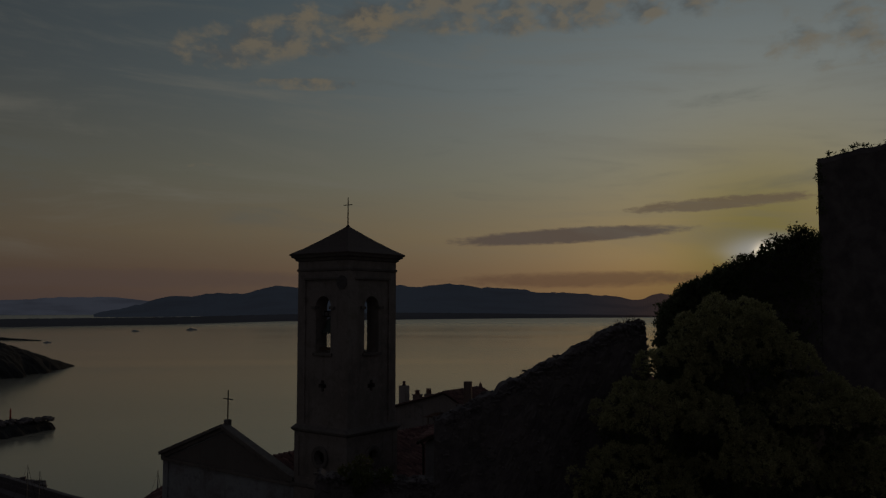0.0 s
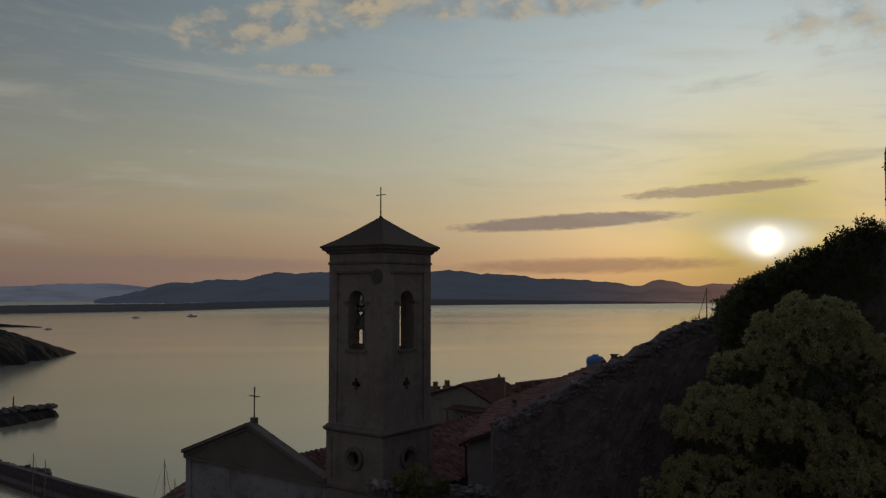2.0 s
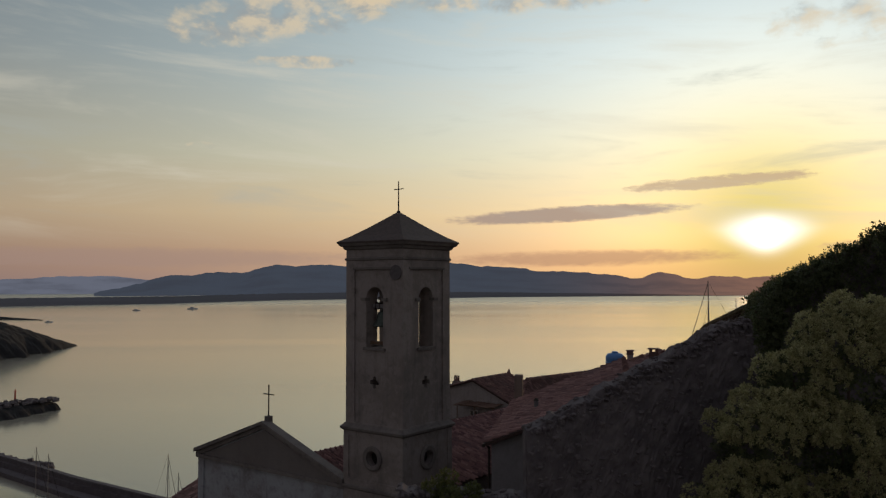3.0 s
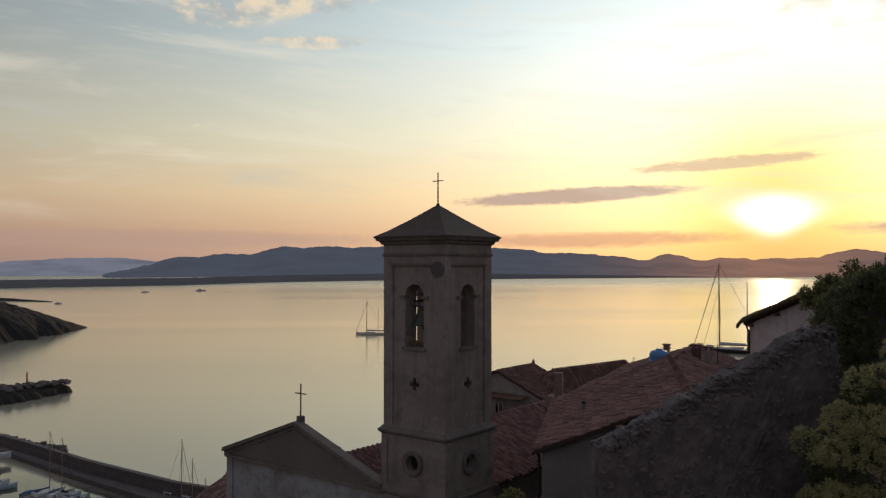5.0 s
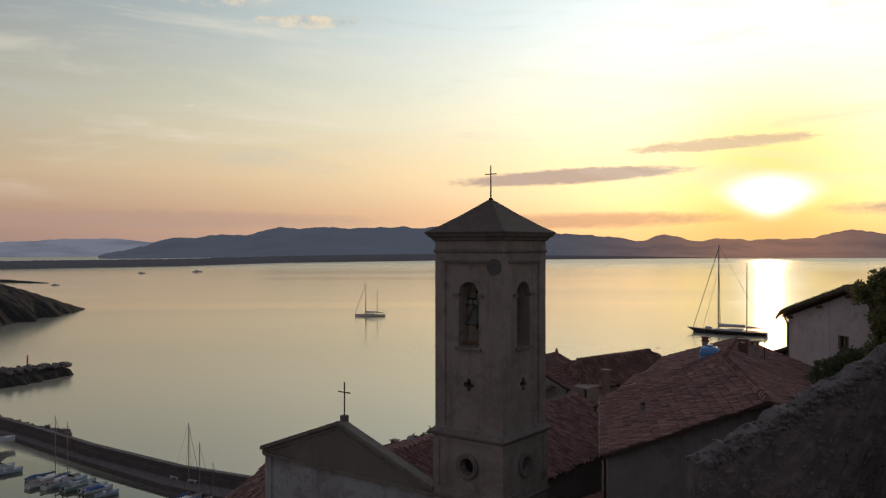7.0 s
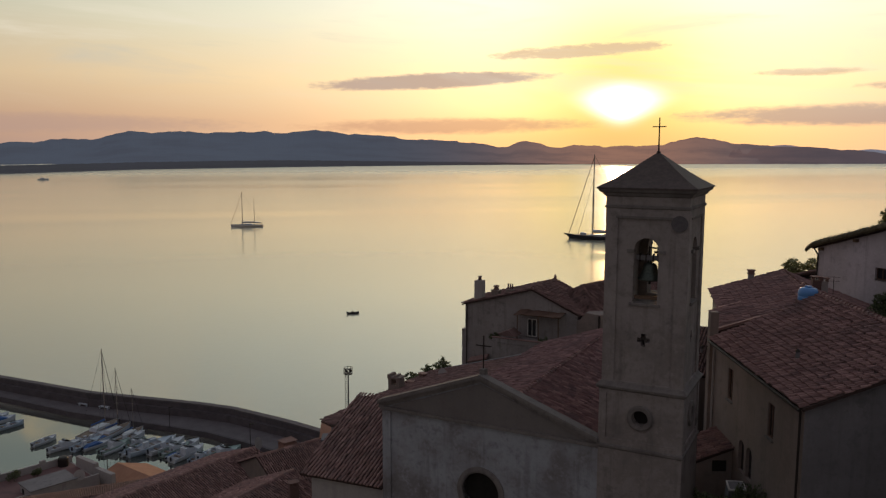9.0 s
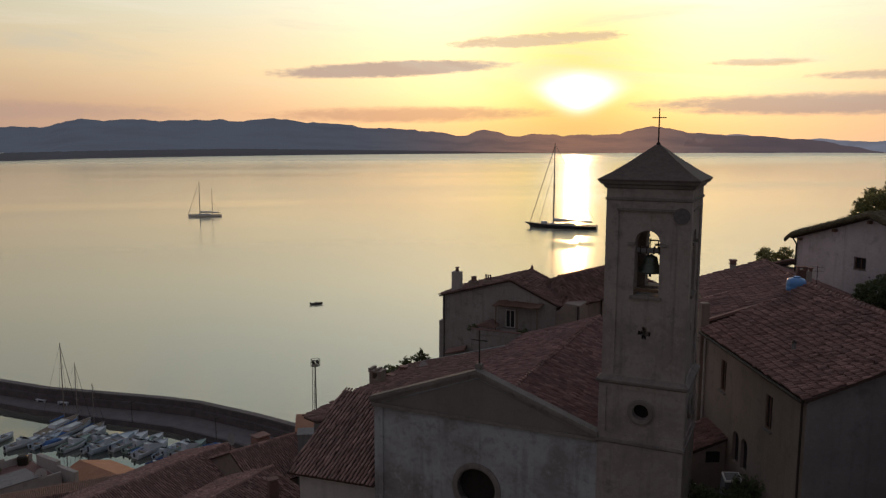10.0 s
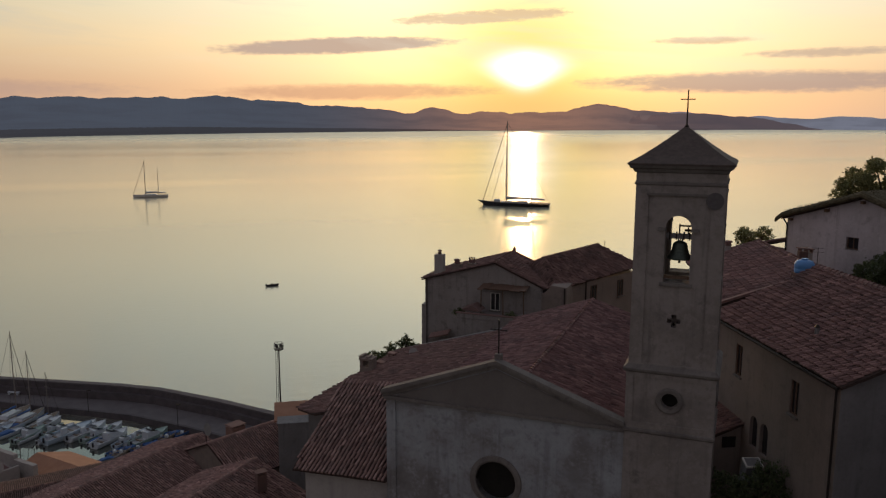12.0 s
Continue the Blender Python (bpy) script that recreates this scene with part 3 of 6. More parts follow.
# the flat strip of shore, wooded, nearer than the hills
V, F = [], []
for i in range(72 * 6 + 1):
    a = -48 + i / 6
    d = shore(a)
    rise = 1.0 - max(0.0, min(1.0, (a - 2) / 12)) * 0.55 - max(0.0, min(1.0, (a - 14) / 9)) * 0.42
    top = max(1.5, (0.0082 * d + 1.6 * noise.fractal((a * 2.5, 9, 0), 1.0, 2.0, 5)) * rise)
    sa, ca = math.sin(radians(a)), math.cos(radians(a))
    for dd, hh in ((-4, -1.0), (6, top * 0.5), (60, top), (320, top * 0.8), (420, -1.0)):
        V.append(((d + dd) * sa, (d + dd) * ca, hh))
for i in range(72 * 6):
    for j in range(4):
        f0 = i * 5 + j
        F.append((f0, f0 + 5, f0 + 6, f0 + 1))
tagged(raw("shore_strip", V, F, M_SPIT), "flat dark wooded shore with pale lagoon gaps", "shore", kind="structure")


def ground_height(x, y):
    s = 0.85 * (y - 31) - 0.35 * (x + 4)
    h = 38.5 - 0.41 * max(s, 0) if s > 0 else 38.5 + 1.2 * (1 - math.exp(s / 20))
    h += 11.0 * math.exp(-(((x - 17) / 8.5) ** 2 + ((y - 21) / 9.0) ** 2))
    h += 5.0 * math.exp(-(((x - 20) / 12) ** 2 + ((y - 44) / 12) ** 2))
    h += 0.5 * noise.fractal((x * 0.11, y * 0.11, 3), 1.0, 2.0, 4)
    return max(h, -4.0)


V, F = [], []
xs = [-90 + 2.0 * i for i in range(106)]
ys = [-60 + 2.0 * i for i in range(111)]
for y in ys:
    for x in xs:
        V.append((x, y, ground_height(x, y)))
for j in range(len(ys) - 1):
    for i in range(len(xs) - 1):
        f0 = j * len(xs) + i
        F.append((f0, f0 + 1, f0 + 1 + len(xs), f0 + len(xs)))
land = raw("ground", V, F, M_SOIL)
tagged(land, "dry earth and grass slope of the headland", "ground", kind="structure")

# ---------------------------------------------------------------- church
CH = pose(-4.02, 30.97, 36.0, 0, 0, -41.3)  # x along the front, y into the nave
Z0 = 36.0


def z_(z):
    return z - Z0


tower = thing("bell_tower", CH, "square plastered church bell tower with arched belfry openings", "bell tower")
H = 1.75
solid = boxes((-H, H, -H, H, z_(47.15), z_(55.42)))
tools = [boxes((-0.92, 0.92, -0.92, 0.92, z_(50.6), z_(54.9)))]
for turn in range(4):
    r = Matrix.Rotation(turn * math.pi / 2, 4, "Z")
    panel = boxes((-1.22, 1.22, -H - 0.1, -H + 0.07, z_(47.35), z_(54.45)))
    opening = prism(bmesh.new(), arch_outline(0.52, z_(50.85), z_(53.12)), -H - 0.2, -0.9)
    quat = bmesh.new()
    box(quat, -0.27, 0.27, -H - 0.2, -H + 0.55, z_(49.15), z_(49.35))
    quat2 = boxes((-0.10, 0.10, -H - 0.2, -H + 0.551, z_(48.98), z_(49.52)))
    for bmx in (panel, opening, quat, quat2):
        bmesh.ops.transform(bmx, matrix=r, verts=bmx.verts)
        tools.append(bmx)
part("belfry_shaft", cut(solid, tools), M_TOWER, tower)
lower = boxes((-H - 0.07, H + 0.07, -H - 0.07, H + 0.07, z_(36.0), z_(47.0)))
tools = []
for turn in range(4):
    r = Matrix.Rotation(turn * math.pi / 2, 4, "Z")
    ring = prism(bmesh.new(), disc_outline(0.34, 28, 0, z_(45.82)), -H - 0.3, -H + 0.6)
    pan = boxes((-1.5, 1.5, -H - 0.3, -H - 0.02, z_(44.75), z_(46.75)))
    for bmx in (ring, pan):
        bmesh.ops.transform(bmx, matrix=r, verts=bmx.verts)
        tools.append(bmx)
part("lower_shaft", cut(lower, tools), M_TOWER, tower)


def square_moulding(name, profile, mat):
    """A moulding round the tower: half widths and heights."""
    bm = bmesh.new()
    rings = [[bm.verts.new((sx * h, sy * h, z)) for sx, sy in ((-1, -1), (1, -1), (1, 1), (-1, 1))] for h, z in profile]
    for a, b in zip(rings, rings[1:]):
        for i in range(4):
            bm.faces.new((a[i], a[(i + 1) % 4], b[(i + 1) % 4], b[i]))
    bm.faces.new(rings[0][::-1])
    bm.faces.new(rings[-1])
    return part(name, bm, mat, tower)


square_moulding("string_course", [(1.80, z_(46.92)), (1.93, z_(47.02)), (1.95, z_(47.12)), (1.86, z_(47.2)), (1.78, z_(47.3))], M_TRIM)
square_moulding("lower_band", [(1.815, z_(44.25)), (1.88, z_(44.32)), (1.88, z_(44.42)), (1.815, z_(44.47))], M_TRIM)
square_moulding("frieze_band", [(1.745, z_(54.86)), (1.80, z_(54.9)), (1.80, z_(54.98)), (1.745, z_(55.02))], M_TRIM)
square_moulding("cornice", [(1.74, z_(55.36)), (1.84, z_(55.42)), (1.88, z_(55.52)), (2.0, z_(55.58)), (2.03, z_(55.68)), (1.9, z_(55.7))], M_TRIM)
square_moulding("roof", [(2.07, z_(55.68)), (2.09, z_(55.76)), (1.6, z_(56.05)), (0.9, z_(56.55)), (0.1, z_(57.18)), (0.03, z_(57.2))], M_SLATE)
for turn in range(4):
    r = Matrix.Rotation(turn * math.pi / 2, 4, "Z")
    # round window surround
    bm = bmesh.new()
    o1, o2 = disc_outline(0.56, 28, 0, z_(45.82)), disc_outline(0.345, 28, 0, z_(45.82))
    rings = [[bm.verts.new((x, y, z)) for x, z in o] for o, y in ((o2, -H + 0.1), (o2, -H - 0.11), (disc_outline(0.5, 28, 0, z_(45.82)), -H - 0.13), (o1, -H - 0.1), (o1, -H))]
    for a, b in zip(rings, rings[1:]):
        for i in range(28):
            bm.faces.new((a[i], a[(i + 1) % 28], b[(i + 1) % 28], b[i]))
    bmesh.ops.recalc_face_normals(bm, faces=bm.faces)
    bmesh.ops.transform(bm, matrix=r, verts=bm.verts)
    part("round_window_surround", bm, M_TRIM, tower)
    # near-black disc paints the shade inside the round window
    bm = prism(bmesh.new(), disc_outline(0.35, 28, 0, z_(45.82)), -H + 0.28, -H + 0.3)
    bmesh.ops.transform(bm, matrix=r, verts=bm.verts)
    part("round_window_dark", bm, M_DARK, tower)
    # imposts at the springing and a sill
    for x0 in (-0.80, 0.50):
        bm = boxes((x0, x0 + 0.30, -H - 0.03, -H + 0.3, z_(53.0), z_(53.14)), bevel=0.01)
        bmesh.ops.transform(bm, matrix=r, verts=bm.verts)
        part("impost", bm, M_TRIM, tower)
    bm = boxes((-0.66, 0.66, -H - 0.02, -H + 0.35, z_(50.72), z_(50.86)), bevel=0.015)
    bmesh.ops.transform(bm, matrix=r, verts=bm.verts)
    part("belfry_sill", bm, M_TRIM, tower)
    bm = boxes((-1.30, 1.30, -H - 0.035, -H + 0.02, z_(54.45), z_(54.56)), bevel=0.012)
    bmesh.ops.transform(bm, matrix=r, verts=bm.verts)
    part("panel_lintel", bm, M_TRIM, tower)
for side, m in ((1.35, Matrix()),):
    bm = prism(bmesh.new(), disc_outline(0.34, 20, 1.36, z_(54.3)), -H - 0.05, -H + 0.01)
    part("blank_roundel", bm, M_PLAQUE, tower, "dark round plaque")
# near-black block behind the quatrefoils for the shade inside them
part("quatrefoil_dark", boxes((-1.15, 1.15, -1.15, 1.15, z_(47.3), z_(50.5))), M_DARK, tower)
bm = rods(((0, 0, z_(57.15)), (0, 0, z_(58.72)), 0.035, 0.025), ((-0.30, 0, z_(58.33)), (0.30, 0, z_(58.33)), 0.022))
part("cross", bm, M_IRON, tower, "thin iron cross")
bm = lathe(bmesh.new(), [(0.06, 0), (0.10, 0.06), (0.06, 0.14)], 10)
bmesh.ops.translate(bm, verts=bm.verts, vec=(0, 0, z_(57.15)))
part("finial", bm, M_IRON, tower)

BELL_Z = 51.9
bell = thing("bell", CH @ pose(0.06, -1.12, z_(BELL_Z)), "greenish bronze church bell hung on a steel headstock", "bell")
part("bell_body", lathe(bmesh.new(), [(0.50, -0.10), (0.51, -0.05), (0.42, 0.08), (0.34, 0.26), (0.30, 0.46), (0.27, 0.56), (0.16, 0.63), (0.03, 0.65)], 28), M_BRONZE, bell, smooth=True)
part("crown", rods(((-0.07, 0, 0.6), (-0.09, 0, 0.76), 0.03), ((0.07, 0, 0.6), (0.09, 0, 0.76), 0.03), ((0, 0.05, 0.6), (0, 0.05, 0.76), 0.03)), M_BRONZE, bell)
part("clapper", rods(((0, 0, 0.3), (0, 0, -0.20), 0.02), ((0, 0, -0.28), (0, 0, -0.12), 0.05)), M_IRON, bell)
part("headstock", boxes((-0.62, 0.50, -0.11, 0.11, 0.74, 0.95), bevel=0.03), M_GREY, bell)
for x in (-0.42, -0.16, 0.14, 0.36):
    part("strap", boxes((x - 0.025, x + 0.025, -0.125, 0.125, 0.70, 1.02), bevel=0.008), M_IRON, bell)
part("axle", rods(((-0.85, 0, 0.84), (0.75, 0, 0.84), 0.04)), M_IRON, bell)
part("counterweight", boxes((0.44, 0.56, -0.14, 0.14, 0.62, 1.16), bevel=0.03), M_IRON, bell)
part("top_frame", rods(((-0.05, 0, 0.95), (-0.05, 0, 1.36), 0.03), ((0.30, 0, 0.95), (0.30, 0, 1.28), 0.03), ((-0.08, 0, 1.28), (0.62, 0, 1.28), 0.035), ((0.16, 0, 1.10), (0.44, 0, 1.10), 0.05)), M_IRON, bell)
part("hammer_arm", rods(((0.56, -0.1, 0.62), (0.60, -0.16, 0.12), 0.025), ((0.60, -0.16, 0.12), (0.48, -0.16, 0.02), 0.04)), M_IRON, bell)
beam = tagged(part("bell_beam", boxes((-1.02, 1.02, -0.90, -0.80, z_(BELL_Z + 0.70), z_(BELL_Z + 0.80)), bevel=0.01), M_WOOD), "old timber beam carrying the bell", "beam")
beam.matrix_world = CH
rail = tagged(part("belfry_rail", boxes((-0.6, 0.6, -1.40, -1.20, z_(50.98), z_(51.12)), bevel=0.01), M_WOOD), "timber rail across the belfry opening", "rail")
rail.matrix_world = CH

church = thing("church", CH, "old parish church with stained plaster front and tiled roof", "church")
FL, FR, FM = -13.1, -1.80, -7.6
front = prism(bmesh.new(), [(FL, z_(34)), (FR, z_(34)), (FR, z_(44.35)), (FM, z_(46.45)), (FL, z_(44.35))], -1.68, -1.05)
rose = prism(bmesh.new(), disc_outline(0.97, 36, FM, z_(40.85)), -2.0, -0.5)
part("front_wall", cut(front, [rose]), M_FACADE, church)
part("gable_field", prism(bmesh.new(), [(FL + 0.4, z_(44.36)), (FR - 0.4, z_(44.36)), (FM, z_(46.26))], -1.71, -1.66), M_GABLE, church)
bm = bmesh.new()
rings = [[bm.verts.new((x, y, z)) for x, z in disc_outline(rr, 36, FM, z_(40.85))] for rr, y in ((0.97, -1.3), (0.97, -1.74), (1.06, -1.78), (1.24, -1.75), (1.26, -1.68))]
for a, b in zip(rings, rings[1:]):
    for i in range(36):
        bm.faces.new((a[i], a[(i + 1) % 36], b[(i + 1) % 36], b[i]))
bmesh.ops.recalc_face_normals(bm, faces=bm.faces)
part("rose_window_surround", bm, M_TRIM, church)
part("rose_window_glass", prism(bmesh.new(), disc_outline(0.99, 36, FM, z_(40.85)), -1.30, -1.26), M_DARK, church, "dark unlit round window")
part("pediment_cornice", prism(bmesh.new(), [(FL - 0.12, z_(44.18)), (FR, z_(44.18)), (FR, z_(44.36)), (FL - 0.12, z_(44.36))], -1.84, -1.5), M_TRIM, church)
for s, x0 in ((-1, FL - 0.22), (1, FR)):
    part("raking_cornice", prism(bmesh.new(), [(FM, z_(46.36)), (FM, z_(46.56)), (x0, z_(44.46)), (x0, z_(44.22))], -1.79, -1.42), M_TRIM, church)
    part("gable_capping", prism(bmesh.new(), [(FM, z_(46.565)), (FM, z_(46.74)), (x0, z_(44.67)), (x0, z_(44.465))], -1.95, -1.42), M_TRIM, church)
for x0, x1 in ((FL - 0.03, FL + 0.45), (FR - 0.5, FR - 0.02)):
    part("corner_pilaster", boxes((x0, x1, -1.76, -1.6, z_(34), z_(44.18)), bevel=0.015), M_FACADE, church)
part("cross", rods(((FM, -1.45, z_(46.7)), (FM, -1.45, z_(48.55)), 0.035), ((FM - 0.40, -1.45, z_(48.06)), (FM + 0.40, -1.45, z_(48.06)), 0.03)), M_IRON, church, "dark iron cross on the gable")
part("cross_base", boxes((FM - 0.16, FM + 0.16, -1.6, -1.3, z_(46.62), z_(46.95)), bevel=0.03), M_TRIM, church)
part("nave_wall", prism(bmesh.new(), [(-13.0, z_(30)), (-2.2, z_(30)), (-2.2, z_(42.5)), (-7.5, z_(44.1)), (-13.0, z_(42.4))], -1.04, 21.8), M_GREY, church)
RZ = 44.42
roof_slope(church, [(-1.9, -1.0, z_(42.55)), (-1.9, 22.0, z_(42.55)), (-7.5, 22.0, z_(RZ)), (-7.5, -1.0, z_(RZ))], M_TILE, col=0.21, row=0.40, singles=150, drift=1.0, step=0.022)
roof_slope(church, [(-13.2, 22.0, z_(42.5)), (-13.2, -1.0, z_(42.5)), (-7.5, -1.0, z_(RZ)), (-7.5, 22.0, z_(RZ))], M_TILE, col=0.22, drift=1.0, step=0.022)
ridge_tiles(church, (-7.5, -0.9, z_(RZ)), (-7.5, 22.0, z_(RZ)), M_TILE)

aisle = thing("side_house", CH, "low side building with a sagging brown tile roof beside the church", "house")
part("wall", boxes((-23.0, -13.05, 7.4, 22.0, z_(26), z_(38.75))), M_GREY, aisle)
part("front_wall", boxes((-20.4, -13.05, 5.0, 7.4, z_(26), z_(39.05))), M_GREY, aisle)
roof_slope(aisle, [(-23.4, 22.2, z_(38.75)), (-23.4, 6.8, z_(39.2)), (-20.9, 4.6, z_(39.98)), (-13.0, 4.6, z_(42.26)), (-13.0, 22.2, z_(41.75))], M_TILE_OLD, drift=1.0, step=0.022)
low_parapet = thing("roof_parapet", CH, "pale plastered coping along the end of the tiled roof", "parapet")
part("coping", prism(bmesh.new(), [(-22.6, z_(38.8)), (-14.0, z_(41.35)), (-14.0, z_(41.62)), (-22.6, z_(39.07))], 22.05, 22.4), M_GREY, low_parapet)
hall = thing("front_side_house", CH, "small house with a worn tile roof leaning on the church", "house")
part("wall", boxes((-17.9, -13.2, -1.5, 8.0, z_(26), z_(39.75))), M_PALE, hall)
roof_slope(hall, [(-18.4, -1.95, z_(39.75)), (-13.12, -1.95, z_(40.0)), (-13.12, 4.6, z_(42.4)), (-18.9, 4.6, z_(42.3))], M_TILE_TOWN, singles=120, step=0.035)

# ---------------------------------------------------------------- neighbouring houses
def gabled(name, m, w2, depth, eave, ridge, base, wall_mat, tile_mat, label, cutters=(), over=0.3, singles=0, ridge_x=0.0, right=None):
    """A gabled house: local x across, y along the ridge from the front gable at y = 0. Heights are local."""
    wr = right or w2
    h = thing(name, m, label, "house")
    z1 = eave
    body = prism(bmesh.new(), [(-w2, base), (wr, base), (wr, z1 - 0.12), (ridge_x, ridge - 0.12), (-w2, z1 - 0.12)], 0, depth)
    part("wall", cut(body, list(cutters)) if cutters else body, wall_mat, h)
    drop_l = over * (ridge - eave) / (w2 + ridge_x)
    drop_r = over * (ridge - eave) / (wr - ridge_x)
    roof_slope(h, [(-w2 - over, depth + 0.15, z1 - drop_l), (-w2 - over, -0.2, z1 - drop_l), (ridge_x, -0.2, ridge), (ridge_x, depth + 0.15, ridge)], tile_mat, singles=singles)
    roof_slope(h, [(wr + over, -0.2, z1 - drop_r), (wr + over, depth + 0.15, z1 - drop_r), (ridge_x, depth + 0.15, ridge), (ridge_x, -0.2, ridge)], tile_mat)
    ridge_tiles(h, (ridge_x, -0.2, ridge), (ridge_x, depth + 0.15, ridge), tile_mat)
    return h


# the house with the long red roof: its long wall looks west
RH = pose(-0.27, 25.51, 40.0, 0, 0, 75.2 - 90)
RW = 5.5
recess = []
for y, z0, z1, hw in ((3.25, 44.80, 46.35, 0.33), (8.45, 44.85, 46.45, 0.33)):
    recess.append(boxes((-0.3, 0.22, y - hw, y + hw, z0 - 40, z1 - 40)))
for y, z1 in ((6.55, 43.45), (5.55, 43.45)):
    b = prism(bmesh.new(), arch_outline(0.36, 1.9, z1 - 40 - 0.36), -0.3, 0.25)
    bmesh.ops.transform(b, matrix=Matrix.Translation((0, y, 0)) @ Matrix.Rotation(math.pi / 2, 4, "Z"), verts=b.verts)
    recess.append(b)
red_house = thing("tall_house", RH, "tall plastered house with a long red clay tile roof", "house")
body = prism(bmesh.new(), [(0, -4), (2 * RW, -4), (2 * RW, 7.2), (RW, 9.5), (0, 7.2)], 0.0, 11.1)
part("wall", cut(body, recess), M_OCHRE, red_house)
part("front_wall", prism(bmesh.new(), [(0.0, -4), (2 * RW, -4), (2 * RW, 7.2), (RW, 9.47), (0.0, 7.2)], -0.03, -0.002), M_GREY, red_house)
roof_slope(red_house, [(-0.22, 11.3, 7.3), (-0.22, -0.3, 7.3), (RW, -0.7, 9.66), (RW + 0.2, 11.8, 9.66)], M_TILE_RED, col=0.205, row=0.34, singles=280, step=0.065)
roof_slope(red_house, [(2 * RW + 0.2, -0.3, 7.3), (2 * RW + 0.2, 11.3, 7.3), (RW + 0.2, 11.8, 9.66), (RW, -0.7, 9.66)], M_TILE_RED, col=0.205, row=0.34, step=0.065)
ridge_tiles(red_house, (RW, -0.7, 9.67), (RW + 0.2, 11.8, 9.67), M_TILE_RED)

# the far house above the water
HH = CH @ pose(-18.9, 31.8, z_(34.4)) @ Matrix.Scale(1.06, 4)
far_house = gabled("sea_view_house", HH, 5.6, 5.7, 8.0, 9.8, -8, M_WEATHERED, M_TILE_OLD, "weathered plaster house with a brown tile roof above the sea", ridge_x=0.8, right=4.9)


# ---------------------------------------------------------------- ruined wall
ruin = thing("ruined_wall", pose(0, 0, 0), "ruined rubble stone wall with a sloping broken top", "wall")
WALL_X0, WALL_X1 = -0.35, 7.05


def wall_y(x):
    return 17.0 + 0.12 * x


def wall_top(x):
    return min(49.5 + 0.485 * x, 52.45 + 0.02 * x) + 0.10 * noise.noise((x * 2.1, 2, 5))


def low_top(x):
    return 47.35 - 0.10 * x + 0.12 * noise.noise((x * 1.9, 7, 5))


def rubble_core(x0, x1, top_of, seed):
    """A lumpy battered wall with a ragged top between two ends."""
    V, F = [], []
    n = max(12, int((x1 - x0) * 14))
    levels = [0.0, 0.2, 0.35] + [0.42 + 0.58 * j / 56 for j in range(57)]
    for i in range(n + 1):
        x = x0 + (x1 - x0) * i / n
        y = wall_y(x)
        top = top_of(x) + 0.10 * noise.fractal((x * 1.3, seed, 5), 1.0, 2.0, 4) + 0.09 * noise.noise((x * 5.0, 2, seed))
        for g in levels:
            z = 38.0 + (top - 38.0) * g
            lump = 0.05 * noise.noise((x * 0.9, z * 1.0, 3)) + 0.05 * noise.noise((x * 3.6, z * 4.4, 8)) + 0.04 * noise.noise((x * 8.0, z * 9.0, 4))
            shove = (0.16 * noise.noise((z * 1.7, seed, 3)) + 0.08 * noise.noise((z * 6.0, seed, 3))) * (1.0 if i in (0, n) else 0.5 if i in (1, n - 1) else 0.0)
            V.append((x + shove, y - 0.35 - 0.3 * (1 - g) + 0.16 * max(0.0, g - 0.95) / 0.05 + lump, z))
        V.append((x, y + 0.45, top + 0.05))
        V.append((x, y + 0.5, 38.0))
    k = len(levels) + 2
    for i in range(n):
        for j in range(k - 1):
            f0 = i * k + j
            F.append((f0, f0 + k, f0 + k + 1, f0 + 1))
    F.append(tuple(range(k)))
    F.append(tuple(n * k + j for j in reversed(range(k))))
    return V, F


V, F = rubble_core(WALL_X0, WALL_X1, wall_top, 5)
raw("core", V, F, M_MORTAR, ruin)
V, F = rubble_core(-4.2, WALL_X0 - 0.02, low_top, 11)
raw("low_core", V, F, M_MORTAR, ruin)


# the lower roofs that go on behind the tall house
BH = RH @ pose(5.9, 11.85, 0, 0, 0, -12.6)
for y0, y1, ex, eave, ridge in ((-0.3, 5.2, -5.3, 7.4, 9.36), (5.22, 12.6, -4.75, 7.55, 9.1)):
    b = thing("row_house", BH, "plastered row house with a red tile roof", "house", "row of houses")
    part("wall", prism(bmesh.new(), [(ex + 0.3, -6), (5.2, -6), (5.2, 6.85), (0, ridge - 0.15), (ex + 0.3, eave - 0.05)], y0, y1), M_OCHRE, b)
    roof_slope(b, [(ex, y1, eave), (ex, y0, eave), (0, y0, ridge), (0, y1, ridge)], M_TILE_RED)
    roof_slope(b, [(5.5, y0, 6.95), (5.5, y1, 6.95), (0, y1, ridge), (0, y0, ridge)], M_TILE_RED)
    ridge_tiles(b, (0, y0, ridge), (0, y1, ridge), M_TILE_RED)
    part("verge", prism(bmesh.new(), [(ex - 0.05, eave + 0.02), (0, ridge + 0.02), (0, ridge + 0.15), (ex - 0.05, eave + 0.15)], y0 - 0.02, y0 + 0.22), M_TILE_RED, b)


